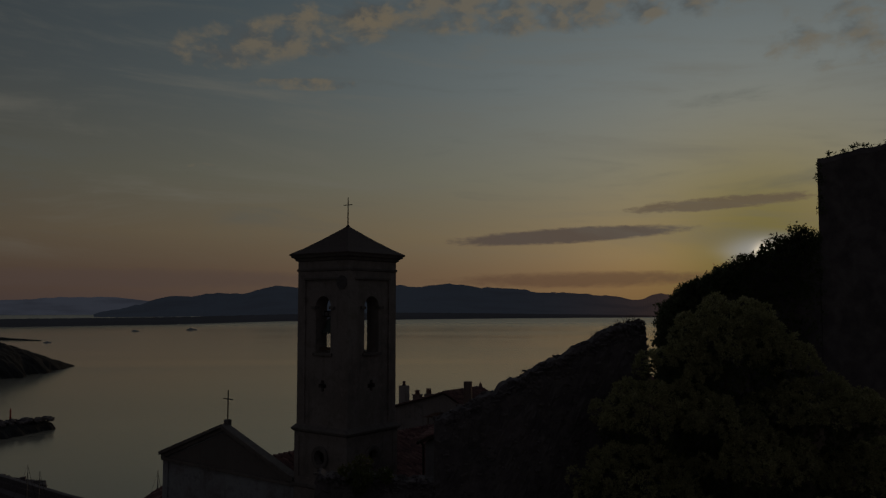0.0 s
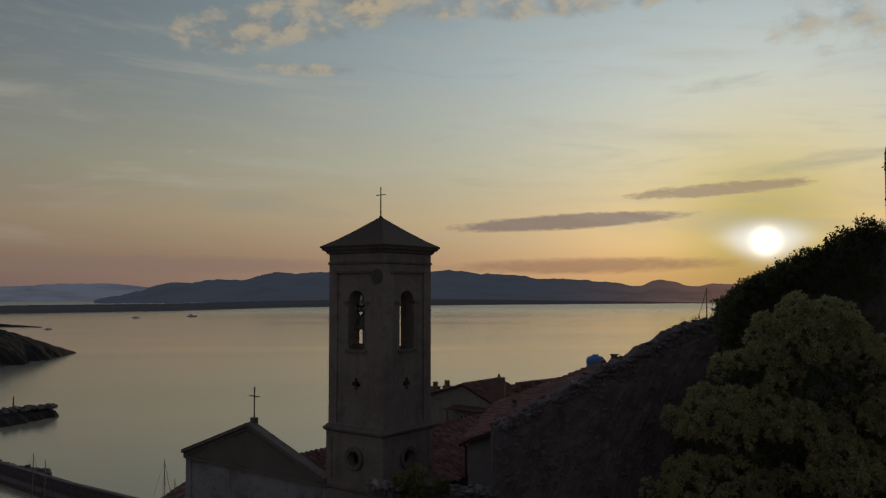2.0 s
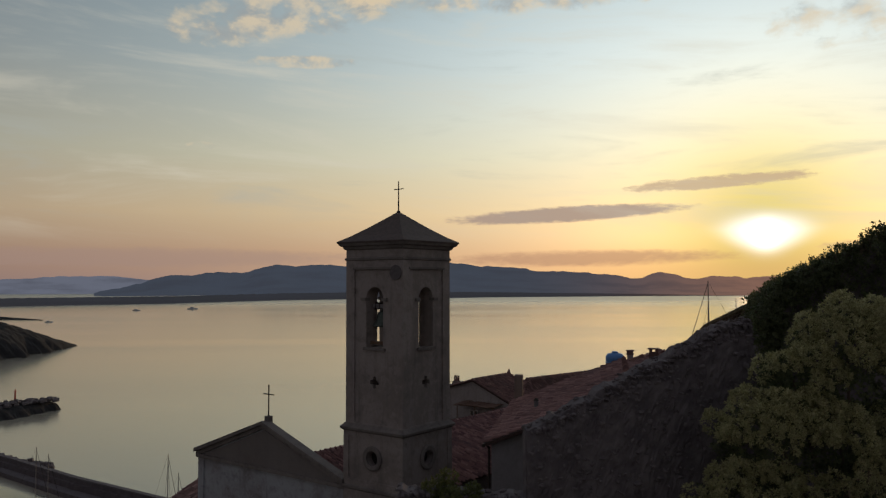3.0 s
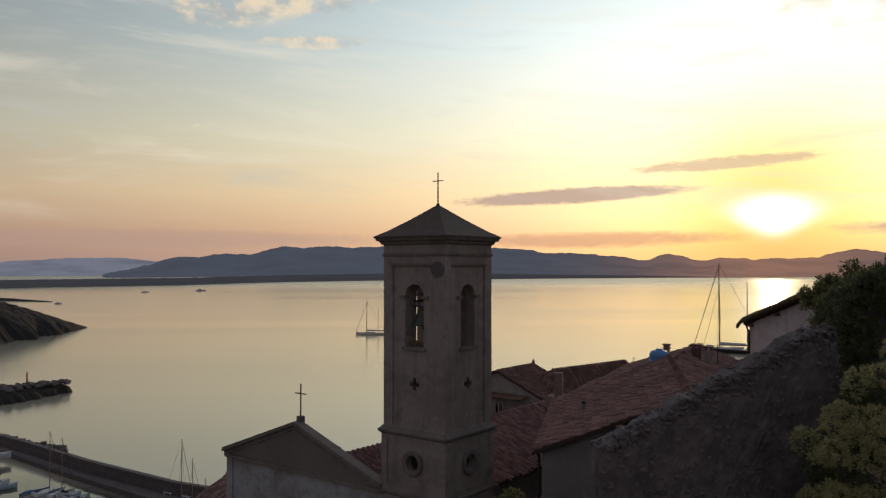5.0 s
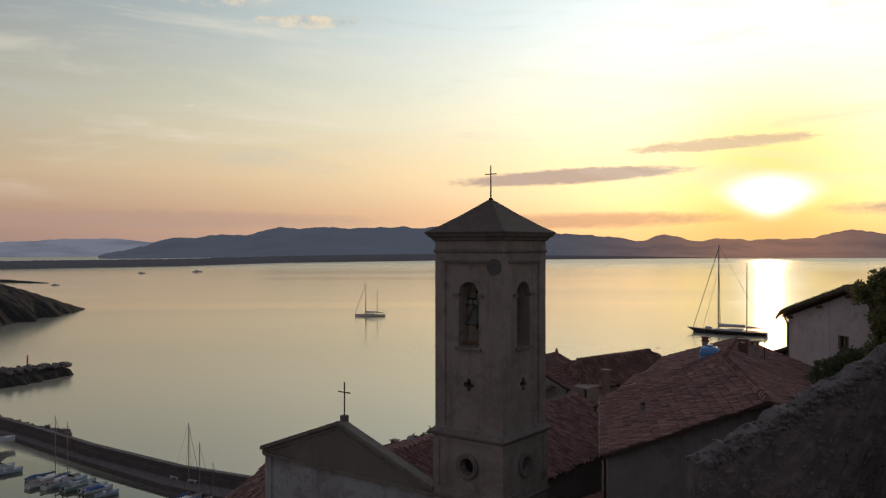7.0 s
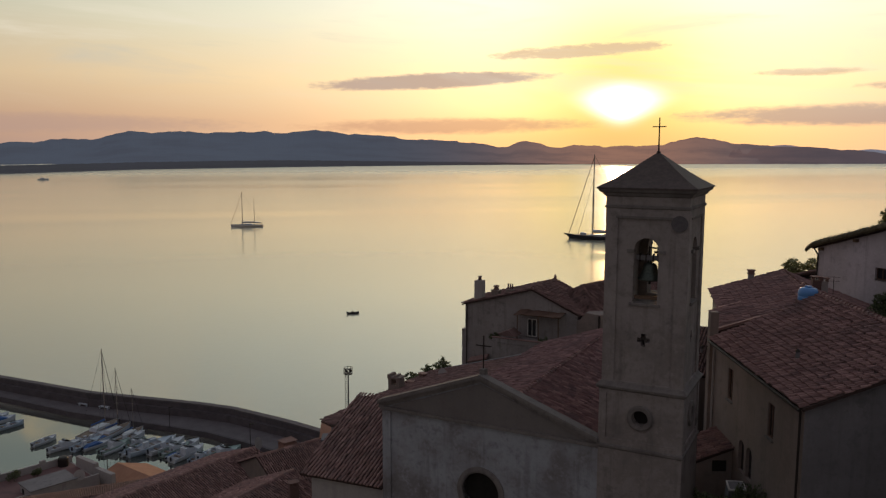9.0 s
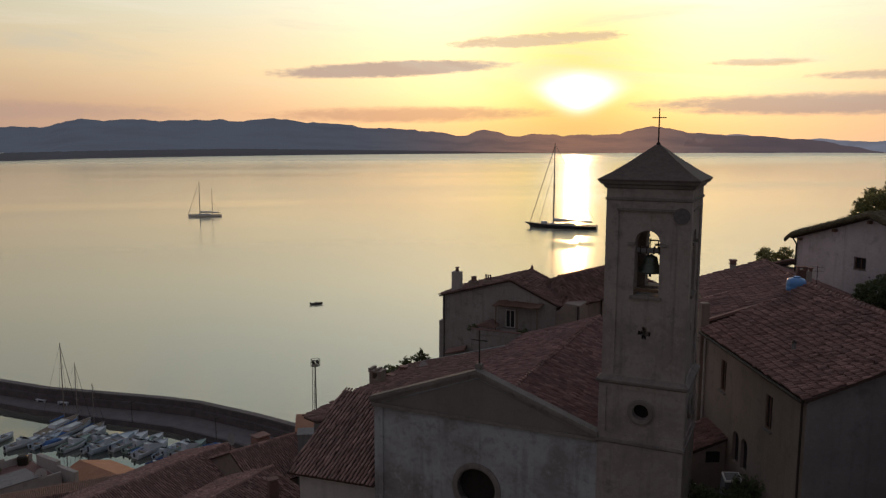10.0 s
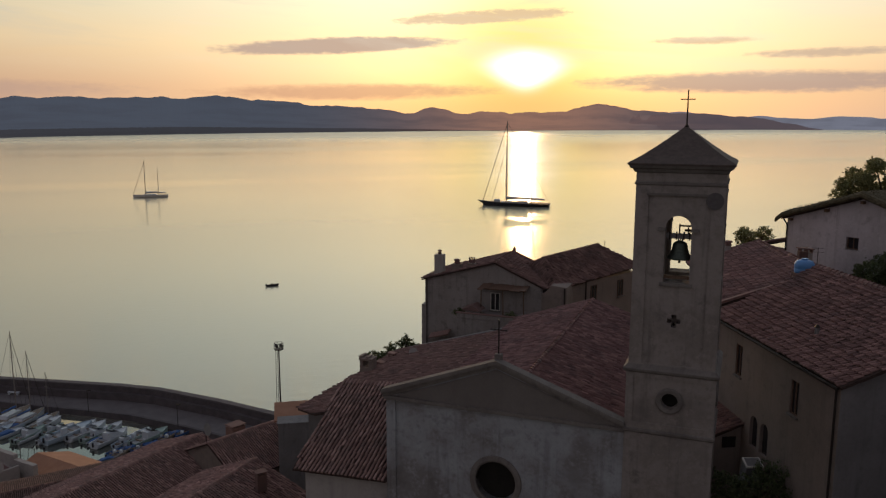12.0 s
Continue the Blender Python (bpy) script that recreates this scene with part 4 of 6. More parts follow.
def chimney(name, m, w2, h, label, pots=0, mat=None, cap=True):
    c = thing(name, m, label, "chimney")
    part("shaft", boxes((-w2, w2, -w2 * 0.8, w2 * 0.8, -0.6, h), bevel=0.02), mat or M_OCHRE, c)
    if cap:
        part("cap", boxes((-w2 - 0.07, w2 + 0.07, -w2 * 0.8 - 0.07, w2 * 0.8 + 0.07, h + 0.16, h + 0.23), bevel=0.015), M_TILE_OLD, c)
        for sx in (-1, 1):
            for sy in (-1, 1):
                part("cap_brick", boxes((sx * w2 * 0.7 - 0.06, sx * w2 * 0.7 + 0.06, sy * w2 * 0.55 - 0.06, sy * w2 * 0.55 + 0.06, h, h + 0.17)), M_TILE_OLD, c)
    for i in range(pots):
        part("pot", rods(((-w2 * 0.6 + i * w2 * 0.6, 0, h), (-w2 * 0.6 + i * w2 * 0.6, 0, h + 0.5), 0.09, 0.07)), M_TILE, c)
    return c


slim = chimney("chimney", BH @ pose(-2.05, 12.1, 8.0), 0.19, 0.86, "slim pale plastered chimney with a dark cap", mat=M_PALE, cap=False)
part("cap", boxes((-0.25, 0.25, -0.22, 0.22, 0.86, 0.93), (-0.19, 0.19, -0.16, 0.16, 0.93, 1.08), (-0.26, 0.26, -0.23, 0.23, 1.08, 1.17), bevel=0.012), M_TILE_OLD, slim)
chimney("chimney", BH @ pose(0.65, 4.9, 9.1), 0.25, 0.6, "squat brown brick chimney with a slab cap", mat=M_TILE_OLD)
chimney("chimney", BH @ pose(1.25, 5.7, 8.9), 0.2, 0.62, "plastered chimney with a tilted cap near the ridge", mat=M_PALE)
stub = thing("vent_pipe", RH @ pose(1.5, 4.4, 7.9), "short grey vent pipe on the red roof", "vent pipe")
part("pipe", rods(((0, 0, 0), (0, 0, 0.5), 0.10)), M_GREY, stub)
part("cowl", rods(((0, 0, 0.5), (0, 0, 0.62), 0.14, 0.05)), M_IRON, stub)
tank = thing("water_tank", RH @ pose(5.25, 12.2, 9.27) @ Matrix.Scale(0.92, 4), "round-shouldered blue plastic water tank on the roof", "water tank")
part("vessel", lathe(bmesh.new(), [(0.52, 0.0), (0.56, 0.06), (0.56, 0.24), (0.53, 0.28), (0.56, 0.32), (0.55, 0.56), (0.45, 0.72), (0.2, 0.78)], 24), M_BLUE, tank, smooth=True)
part("lid", rods(((0, 0, 0.77), (0, 0, 0.86), 0.19), n=18), M_BLUE, tank)
part("foot", boxes((-0.5, 0.5, -0.5, 0.5, -0.45, 0.0)), M_TILE_OLD, tank)


def window(owner, m, w2, h, shutters=True, light=False):
    """Frame, panes and shutters of a window; local x across, y outwards negative, z up from the sill."""
    f = thing_part(owner, "window", boxes((-w2, w2, 0.10, 0.14, 0, h)), M_GLASS_DARK, m)
    for r in ((-w2, -w2 + 0.06, 0.06, 0.12, 0, h), (w2 - 0.06, w2, 0.06, 0.12, 0, h), (-w2, w2, 0.06, 0.12, h - 0.06, h), (-w2, w2, 0.06, 0.12, 0, 0.06), (-0.03, 0.03, 0.06, 0.12, 0, h)):
        part("window_frame", boxes(r), M_FRAME if light else M_SHUTTER, f)
    part("window_sill", boxes((-w2 - 0.08, w2 + 0.08, -0.1, 0.1, -0.08, -0.002), bevel=0.01), M_TRIM, f)
    if shutters:
        for s in (-1, 1):
            x0 = s * w2
            part("shutter", boxes((min(x0, x0 + s * w2), max(x0, x0 + s * w2), -0.06, -0.02, 0, h), bevel=0.008), M_SHUTTER, f)
    return f


def thing_part(owner, name, bm, mat, m):
    ob = part(name, bm, mat, owner)
    ob.matrix_basis = m
    return ob


for y, z0, h in ((3.25, 4.80, 1.55), (8.45, 4.85, 1.6)):
    window(red_house, pose(0, y, z0, 0, 0, -90), 0.33, h, shutters=False)
for y in (6.55, 5.55):
    part("arched_window", prism(bmesh.new(), arch_outline(0.36, 1.9, 3.09), 0.16, 0.2), M_GLASS_DARK, red_house).matrix_basis = pose(0, y, 0, 0, 0, -90)
part("downpipe", rods(((-0.12, 0.12, 7.1), (-0.12, 0.12, -2), 0.05), ((-0.25, 0.12, 7.2), (-0.12, 0.12, 7.05), 0.05)), M_IRON, red_house)
part("gutter", rods(((-0.30, -0.2, 7.2), (-0.30, 11.2, 7.2), 0.07)), M_IRON, red_house)
part("corner_pipe", rods(((-0.1, 10.9, 7.0), (-0.1, 10.9, -1), 0.06)), M_PALE, red_house)
part("corner_flue", boxes((-0.2, 0.24, 11.32, 11.8, -4, 8.75), bevel=0.03), M_OCHRE, red_house)

lantern = thing("wall_lantern", RH @ pose(-0.2, 11.56, 6.55) @ Matrix.Scale(0.75, 4), "small grey iron lantern on a wall bracket", "lantern")
part("bracket", rods(((0.02, 0, 0.35), (-0.45, 0, 0.45), 0.025), ((0.02, 0, 0.05), (-0.3, 0, 0.42), 0.018), n=6), M_IRON, lantern)
part("glass", lathe(bmesh.new(), [(0.07, -0.05), (0.14, 0.25)], 6), M_GREY, lantern).matrix_basis = pose(-0.45, 0, 0)
part("cap", lathe(bmesh.new(), [(0.19, 0.25), (0.16, 0.30), (0.04, 0.42)], 6), M_IRON, lantern).matrix_basis = pose(-0.45, 0, 0)

# low lean-to between tower and tall house
lean = thing("lean_to", RH, "small lean-to with a red tile roof against the tall house", "shed")
part("wall", prism(bmesh.new(), [(-2.4, -3), (-0.02, -3), (-0.02, 2.6), (-2.4, 1.7)], 7.65, 10.3), M_OCHRE, lean)
part("window", boxes((-1.0, -0.32, 7.60, 7.66, 1.45, 2.0)), M_DARK, lean)
roof_slope(lean, [(-2.6, 10.35, 1.72), (-2.6, 7.5, 1.72), (-0.03, 7.5, 2.72), (-0.03, 10.35, 2.72)], M_TILE_RED)
frame_box = thing("skylight_box", pose(0.35, 30.6, 41.75, 18, 0, -20) @ Matrix.Scale(0.8, 4), "white-framed skylight lying beside the wall", "skylight")
part("frame", boxes((-0.5, 0.5, -0.4, 0.4, 0, 0.12), bevel=0.02), M_FRAME, frame_box)
part("pane", boxes((-0.42, 0.42, -0.32, 0.32, 0.12, 0.135)), M_GREY, frame_box)
part("curb", boxes((-0.46, 0.46, -0.36, 0.36, -3.4, 0.0)), M_GREY, frame_box)
back_house = thing("back_house", CH @ pose(-1.0, 19.5, 0), "plastered house with a brown tile roof behind the tower", "house")
part("wall", boxes((-1.2, 3.2, 0.0, 6.0, -6, 6.2)), M_OCHRE, back_house)
roof_slope(back_house, [(-1.5, -0.3, 6.2), (3.5, -0.3, 6.2), (3.5, 6.3, 8.2), (-1.5, 6.3, 8.2)], M_TILE_OLD)

# house above the sea: chimneys, terrace, door, wing
def round_cap(owner, x, z, r):
    """A clay pot with a domed lid on little feet."""
    part("pot", lathe(bmesh.new(), [(r * 0.8, z), (r, z + 0.06), (r * 0.85, z + 0.16), (r * 0.9, z + 0.2)], 14), M_TILE_OLD, owner).matrix_basis = pose(x, 0, 0)
    part("lid", lathe(bmesh.new(), [(r * 0.55, z + 0.18), (r * 0.6, z + 0.26), (r * 1.15, z + 0.28), (r * 0.9, z + 0.38), (r * 0.2, z + 0.43)], 14), M_TILE_OLD, owner).matrix_basis = pose(x, 0, 0)


stack = chimney("chimney", HH @ pose(-4.45, 0.55, 8.35), 0.40, 1.72, "tall square plastered chimney with a small round cap", mat=M_PALE, cap=False)
round_cap(stack, 0.0, 1.72, 0.17)
stack = chimney("chimney", HH @ pose(-2.85, 0.6, 8.85), 0.36, 0.42, "short plastered chimney with a domed clay pot", mat=M_OCHRE, cap=False)
part("ledge", boxes((-0.41, 0.41, -0.34, 0.34, 0.42, 0.50), bevel=0.02), M_OCHRE, stack)
round_cap(stack, 0.0, 0.5, 0.26)
chimney("chimney", HH @ pose(-1.5, 0.6, 9.2), 0.34, 0.3, "low chimney with three clay pots", 3, M_OCHRE, cap=False)
part("ridge_knob", rods(((0.85, 5.6, 9.85), (0.85, 5.6, 10.1), 0.17, 0.14), ((0.85, 5.6, 10.1), (0.85, 5.6, 10.3), 0.14, 0.05)), M_TILE_OLD, far_house)
window(far_house, pose(0.85, -0.16, 5.65), 0.42, 1.55, shutters=False, light=True)
part("terrace", boxes((-1.5, 5.2, -3.2, -0.02, -6, 5.55), bevel=0.03), M_WEATHERED, far_house)
part("terrace_parapet", boxes((-1.5, 5.2, -3.25, -3.0, 5.55, 5.98), bevel=0.05), M_WEATHERED, far_house)
part("parapet_coping", boxes((-1.56, 5.26, -3.3, -2.95, 5.98, 6.05), bevel=0.02), M_TILE_OLD, far_house, "brown tile coping")
for i in range(9):  # rickety porch roof of uneven boards
    x = -0.25 + 0.45 * i
    bm = boxes((0, 0.47 + random.uniform(-0.04, 0.05), -1.6 + random.uniform(-0.18, 0.12), 0.14, 0, 0.035))
    bmesh.ops.transform(bm, matrix=pose(x, 0, 7.93 + random.uniform(-0.03, 0.04), random.uniform(2, 6), random.uniform(-4, 4), 0), verts=bm.verts)
    part("porch_board", bm, M_SHUTTER, far_house)
part("porch_beam", rods(((-0.3, -1.4, 7.75), (3.9, -1.4, 7.80), 0.05), n=6), M_WOOD, far_house)
for x in (0.0, 1.95, 3.7):
    part("porch_post", rods(((x, -1.4, 5.4), (x + random.uniform(-0.06, 0.06), -1.4, 7.76), 0.05), n=6), M_WOOD, far_house)
part("awning", prism(bmesh.new(), [(-1.65, 5.98), (-0.45, 6.5), (0.25, 6.0)], -2.4, -0.9), M_TILE_OLD, far_house, "small sloping brown roof")
bm = boxes((-0.95, 0.95, -0.9, 0, 0, 0.12), bevel=0.02)
bmesh.ops.transform(bm, matrix=pose(-4.1, 0.0, 3.25, 14, -16, 0), verts=bm.verts)
part("door_hood", bm, M_TILE_OLD, far_house, "dark tiled hood on the wall")
part("downpipe", rods(((-5.4, -0.12, 8.0), (-5.4, -0.12, 0), 0.05)), M_IRON, far_house)
part("side_step", boxes((-5.95, -5.6, 0.0, 3.0, -8, 5.6), bevel=0.03), M_WEATHERED, far_house)
part("side_block", prism(bmesh.new(), [(4.92, -6), (7.0, -6), (7.0, 8.15), (5.7, 8.25), (5.2, 7.6), (4.92, 7.5)], -0.35, 2.6), M_OCHRE, far_house)
part("side_pipe", rods(((6.85, -0.42, 8.1), (6.85, -0.42, 0), 0.06)), M_IRON, far_house)
wing = thing("house_wing", CH @ pose(-13.5, 30.4, -1.6, 0, 0, 62) @ Matrix.Scale(1.06, 4), "plaster wing with a brown tile roof and shuttered windows", "house")
part("wall", boxes((2.0, 13.0, 0.0, 6.6, -8, 7.95)), M_OCHRE, wing)
for corners in ([(1.6, 7.1, 7.86), (1.6, -0.3, 7.86), (3.9, 3.4, 9.70)], [(1.6, -0.3, 7.86), (13.4, -0.3, 8.48), (11.7, 3.4, 10.11), (3.9, 3.4, 9.70)], [(13.4, -0.3, 8.48), (13.4, 7.1, 8.48), (11.7, 3.4, 10.11)], [(13.4, 7.1, 8.48), (1.6, 7.1, 7.86), (3.9, 3.4, 9.70), (11.7, 3.4, 10.11)]):
    roof_slope(wing, corners, M_TILE_OLD, drift=0.6)
ridge_tiles(wing, (3.9, 3.4, 9.71), (11.7, 3.4, 10.13), M_TILE_OLD)
part("downpipe", rods(((5.65, -0.1, 8.0), (5.65, -0.1, 0), 0.06)), M_IRON, wing)
for x in (6.8, 10.6):
    window(wing, pose(x, -0.13, 6.0), 0.4, 1.5, shutters=False)
aerial = thing("roof_aerial", wing.matrix_world @ pose(12.6, 3.4, 9.5) @ Matrix.Scale(0.6, 4), "thin metal television aerial on the roof", "aerial")
part("pole", rods(((0, 0, 0), (0, 0, 1.6), 0.025)), M_IRON, aerial)
for z in (1.2, 1.45):
    part("crossbar", rods(((-0.4, 0, z), (0.4, 0, z), 0.015)), M_IRON, aerial)

# things along the eave of the side house
merlon = thing("chimney", CH @ pose(-22.6, 15.3, z_(39.05)), "ruined plaster chimney stack with an opening and jagged top", "chimney")
part("shaft", boxes((-0.5, 0.5, -0.4, 0.4, -1, 0.55), (-0.5, -0.22, -0.4, 0.4, 0.53, 1.05), (0.2, 0.5, -0.4, 0.4, 0.53, 1.0), bevel=0.03), M_OCHRE, merlon)
part("crown", boxes((-0.55, 0.52, -0.45, 0.45, 1.04, 1.2), (-0.55, -0.3, -0.45, 0.45, 1.18, 1.36), (0.0, 0.2, -0.4, 0.4, 1.18, 1.32), bevel=0.03), M_OCHRE, merlon)
for y, h in ((17.2, 0.1), (19.3, 0.2)):
    chimney("chimney", CH @ pose(-22.5, y, z_(39.05)), 0.26, h, "small dark chimney at the roof's edge", mat=M_TILE_OLD)
dish = thing("satellite_dish", CH @ pose(-20.7, 19.2, z_(39.15)) @ Matrix.Scale(0.8, 4), "grey satellite dish on the tile roof", "satellite dish")
bm = lathe(bmesh.new(), [(0.02, 0.0), (0.25, 0.03), (0.42, 0.10), (0.43, 0.12)], 20)
bmesh.ops.transform(bm, matrix=pose(0, 0, 0.75, 70, 0, 40), verts=bm.verts)
part("reflector", bm, M_PALE, dish)
part("mast", rods(((0, 0, -0.3), (0, 0, 0.75), 0.03)), M_IRON, dish)

# the upper house
UH = pose(19.53, 42.74, 42.90, 0, 0, -79) @ Matrix.Scale(1.06, 4)
upper_house = gabled("upper_house", UH, 5.35, 10.0, 7.2, 8.95, -6, M_LIMEWASH, M_TILE_OLD, "pale plastered house with a mossy overgrown tile roof", [boxes((-1.02, -0.18, -0.3, 0.25, 5.5, 6.3))], over=0.4)
window(upper_house, pose(-0.6, 0.1, 5.52), 0.42, 0.78, shutters=False)
part("downpipe", rods(((-5.6, -0.1, 7.0), (-5.3, -0.08, 6.6), 0.05), ((-5.3, -0.08, 6.6), (-5.3, -0.08, 0), 0.05)), M_IRON, upper_house)
for x, z in ((-5.0, 7.2), (-2.4, 8.05), (0.0, 8.8), (2.4, 8.05)):
    part("rafter_end", boxes((x - 0.09, x + 0.09, -0.35, -0.01, z - 0.28, z - 0.10)), M_WOOD, upper_house)
shed = thing("garden_shed", pose(22.13, 52.70, 41.98, 0, 0, -79), "low shed with a slanting tile roof beside the upper house", "shed")
part("wall", boxes((-4.5, 0.0, 0.0, 4.0, -4, 4.6)), M_LIMEWASH, shed)
roof_slope(shed, [(-4.9, 4.3, 4.5), (-4.9, -0.3, 4.5), (0.2, -0.3, 6.0), (0.2, 4.3, 6.0)], M_TILE_OLD)
aerial = thing("roof_aerial", BH @ pose(1.75, 5.6, 8.75), "thin metal television aerial on the roof", "aerial")
part("pole", rods(((0, 0, 0), (0, 0, 1.1), 0.02)), M_IRON, aerial)
for z in (0.8, 1.05):
    part("crossbar", rods(((-0.35, 0, z), (0.35, 0, z), 0.012)), M_IRON, aerial)


# ---------------------------------------------------------------- houses stepping down to the harbour
def low_house(m, length, w2, eave, ridge, base, wall_mat, tile_mat, label, smooth=False):
    """A gabled house whose ridge runs along local x."""
    h = thing("town_house", m, label, "house", "houses below the church")
    bm = prism(bmesh.new(), [(-w2, base), (w2, base), (w2, eave - 0.1), (0, ridge - 0.14), (-w2, eave - 0.1)], 0, length)
    bmesh.ops.transform(bm, matrix=Matrix.Rotation(math.pi / 2, 4, "Z") @ Matrix.Translation((0, -length, 0)), verts=bm.verts)
    part("wall", bm, wall_mat, h)
    if smooth:
        for s in (-1, 1):
            out = [(s * (w2 + 0.3), eave - 0.1), (s * (w2 + 0.3), eave + 0.05), (0, ridge + 0.1), (0, ridge - 0.05)]
            bm = prism(bmesh.new(), out, -0.2, length + 0.2)
            bmesh.ops.transform(bm, matrix=Matrix.Rotation(math.pi / 2, 4, "Z") @ Matrix.Translation((0, -length, 0)), verts=bm.verts)
            part("roof", bm, tile_mat, h)
        return h
    roof_slope(h, [(-0.2, -w2 - 0.3, eave - 0.1), (length + 0.2, -w2 - 0.3, eave - 0.1), (length + 0.2, 0, ridge), (-0.2, 0, ridge)], tile_mat)
    roof_slope(h, [(length + 0.2, w2 + 0.3, eave - 0.1), (-0.2, w2 + 0.3, eave - 0.1), (-0.2, 0, ridge), (length + 0.2, 0, ridge)], tile_mat)
    ridge_tiles(h, (-0.2, 0, ridge), (length + 0.2, 0, ridge), tile_mat)
    return h


low_house(pose(-36.09, 70.79, 19.77, 0, 0, 39), 18.4, 6.5, 4.0, 6.3, -8, M_OCHRE, M_TILE_TOWN, "house with a broad weathered brown tile roof")
low_house(pose(-21.38, 75.84, 21.67, 0, 0, 27), 8.6, 4.5, 3.9, 6.0, -8, M_OCHRE, M_TILE_TOWN, "house with a brown tile roof below the church")
low_house(pose(-28.57, 53.04, 18.96, 0, 0, 45), 14.0, 5.0, 10.2, 12.2, -8, M_OCHRE, M_TILE_TOWN, "house with patched brown roofs below the church")
dormer = thing("roof_terrace", pose(-15.36, 73.21, 27.66, 0, 0, -10), "plain plastered stair house on a flat roof", "roof terrace")
part("wall", boxes((0, 4.4, 0, 1.7, -6, 2.0), bevel=0.03), M_GREY, dormer)
part("coping", boxes((-0.08, 4.48, -0.08, 1.78, 2.0, 2.1), bevel=0.02), M_GREY, dormer)
strip = thing("orange_roof_house", pose(-15.24, 75.01, 27.65, 0, 0, -9), "house with a faded orange tile roof", "house")
part("wall", boxes((0.2, 8.3, 0.3, 2.9, -6, 1.5)), M_OCHRE, strip)
bm = boxes((-0.2, 8.6, -0.1, 3.1, 0, 0.14), bevel=0.02)
bmesh.ops.transform(bm, matrix=pose(0, 0, 1.6, 13, 0, 0), verts=bm.verts)
part("roof", bm, M_TERRACOTTA, strip, "faded orange roof sheet")
chimney("chimney", pose(-18.71, 59.04, 30.98, 0, 0, 12), 0.36, 0.7, "dark clay chimney between the lower roofs", mat=M_TILE_OLD)
chimney("chimney", pose(-18.16, 84.63, 23.90, 0, 0, 30), 0.8, 1.7, "stout brick chimney with arched cap", mat=M_TILE_OLD)
dish = thing("satellite_dish", pose(-21.42, 79.08, 26.26), "grey satellite dish beside the roof ridge", "satellite dish")
bm = lathe(bmesh.new(), [(0.02, 0.0), (0.4, 0.05), (0.62, 0.14), (0.64, 0.17)], 20)
bmesh.ops.transform(bm, matrix=pose(0, 0, 1.5, 75, 0, 60), verts=bm.verts)
part("reflector", bm, M_GREY, dish)
part("mast", rods(((0, 0, -0.5), (0, 0, 1.5), 0.04)), M_IRON, dish)
low_house(pose(-43.25, 129.59, -1.7, 0, 0, -50), 13.5, 5.0, 7.5, 9.3, -3, M_PALE, M_TERRACOTTA, "harbour house with a smooth faded orange roof", smooth=True)
low_house(pose(-53.34, 104.72, 3.62, 0, 0, 10), 24, 8.0, 6.6, 8.6, -8, M_OCHRE, M_TILE_OLD, "long harbour house with a brown tile roof")
flat = thing("flat_roof_house", pose(-62.90, 121.42, 0, 0, 0, 33.6), "pale house with a flat roof terrace and parapet", "house")
part("wall", boxes((-8, 15.4, -10, 0, -2, 8.4)), M_PALE, flat)
part("terrace_floor", boxes((-7.7, 15.1, -9.7, -0.35, 8.4, 8.44)), M_TILE, flat)
for r in ((-8, 15.4, -0.3, 0, 8.4, 9.5), (-8, -7.7, -10, -0.3, 8.4, 9.5), (-8, 15.4, -10, -9.7, 8.4, 9.3)):
    part("parapet", boxes(r, bevel=0.04), M_PALE, flat)
for x in (-2.0, 4.6, 11.0):
    part("parapet_pier", boxes((x - 0.4, x + 0.4, -0.38, 0.08, 8.4, 9.9), bevel=0.04), M_PALE, flat)
hut = thing("roof_hut", pose(-54.76, 119.39, 7.94, 0, 0, 33.6), "low hut with a grey flat roof on the terrace", "hut")
part("wall", boxes((0, 6.2, -4.2, 0, 0, 1.75)), M_PALE, hut)
part("roof_slab", boxes((-0.2, 6.4, -4.4, 0.2, 1.75, 1.93), bevel=0.02), M_GREY, hut)
part("doorway", prism(bmesh.new(), arch_outline(0.35, 0.05, 1.0), -0.05, 0.02), M_DARK, hut).matrix_basis = pose(0, -1.2, 0, 0, 0, -90)
screen = thing("garden_wall", pose(-48.69, 127.75, 0, 0, 0, -49), "thick plastered wall stepping down beside the terrace", "wall")
part("wall", boxes((0, 5.2, -0.35, 0.35, -1, 10.1), (5.2, 9.6, -0.35, 0.35, -1, 9.5), bevel=0.05), M_PALE, screen)
dish = thing("satellite_dish", pose(-47.02, 120.10, 9.00), "pale satellite dish above the harbour terrace", "satellite dish")
bm = lathe(bmesh.new(), [(0.02, 0.0), (0.5, 0.06), (0.8, 0.18), (0.82, 0.21)], 20)
bmesh.ops.transform(bm, matrix=pose(0, 0, 0.9, 72, 0, 30), verts=bm.verts)
part("reflector", bm, M_PALE, dish)
part("mast", rods(((0, 0, -2.0), (0, 0, 0.9), 0.05)), M_IRON, dish)
part("feed_arm", rods(((0, 0, 0.5), (0.35, -0.75, 1.0), 0.025), n=5), M_IRON, dish)
tub = thing("water_drum", pose(-50.94, 128.35, 7.91), "dark drum standing on the terrace corner", "drum")
part("vessel", lathe(bmesh.new(), [(0.7, 0.0), (0.78, 0.1), (0.78, 1.7), (0.6, 1.95), (0.1, 2.0)], 20), M_IRON, tub)

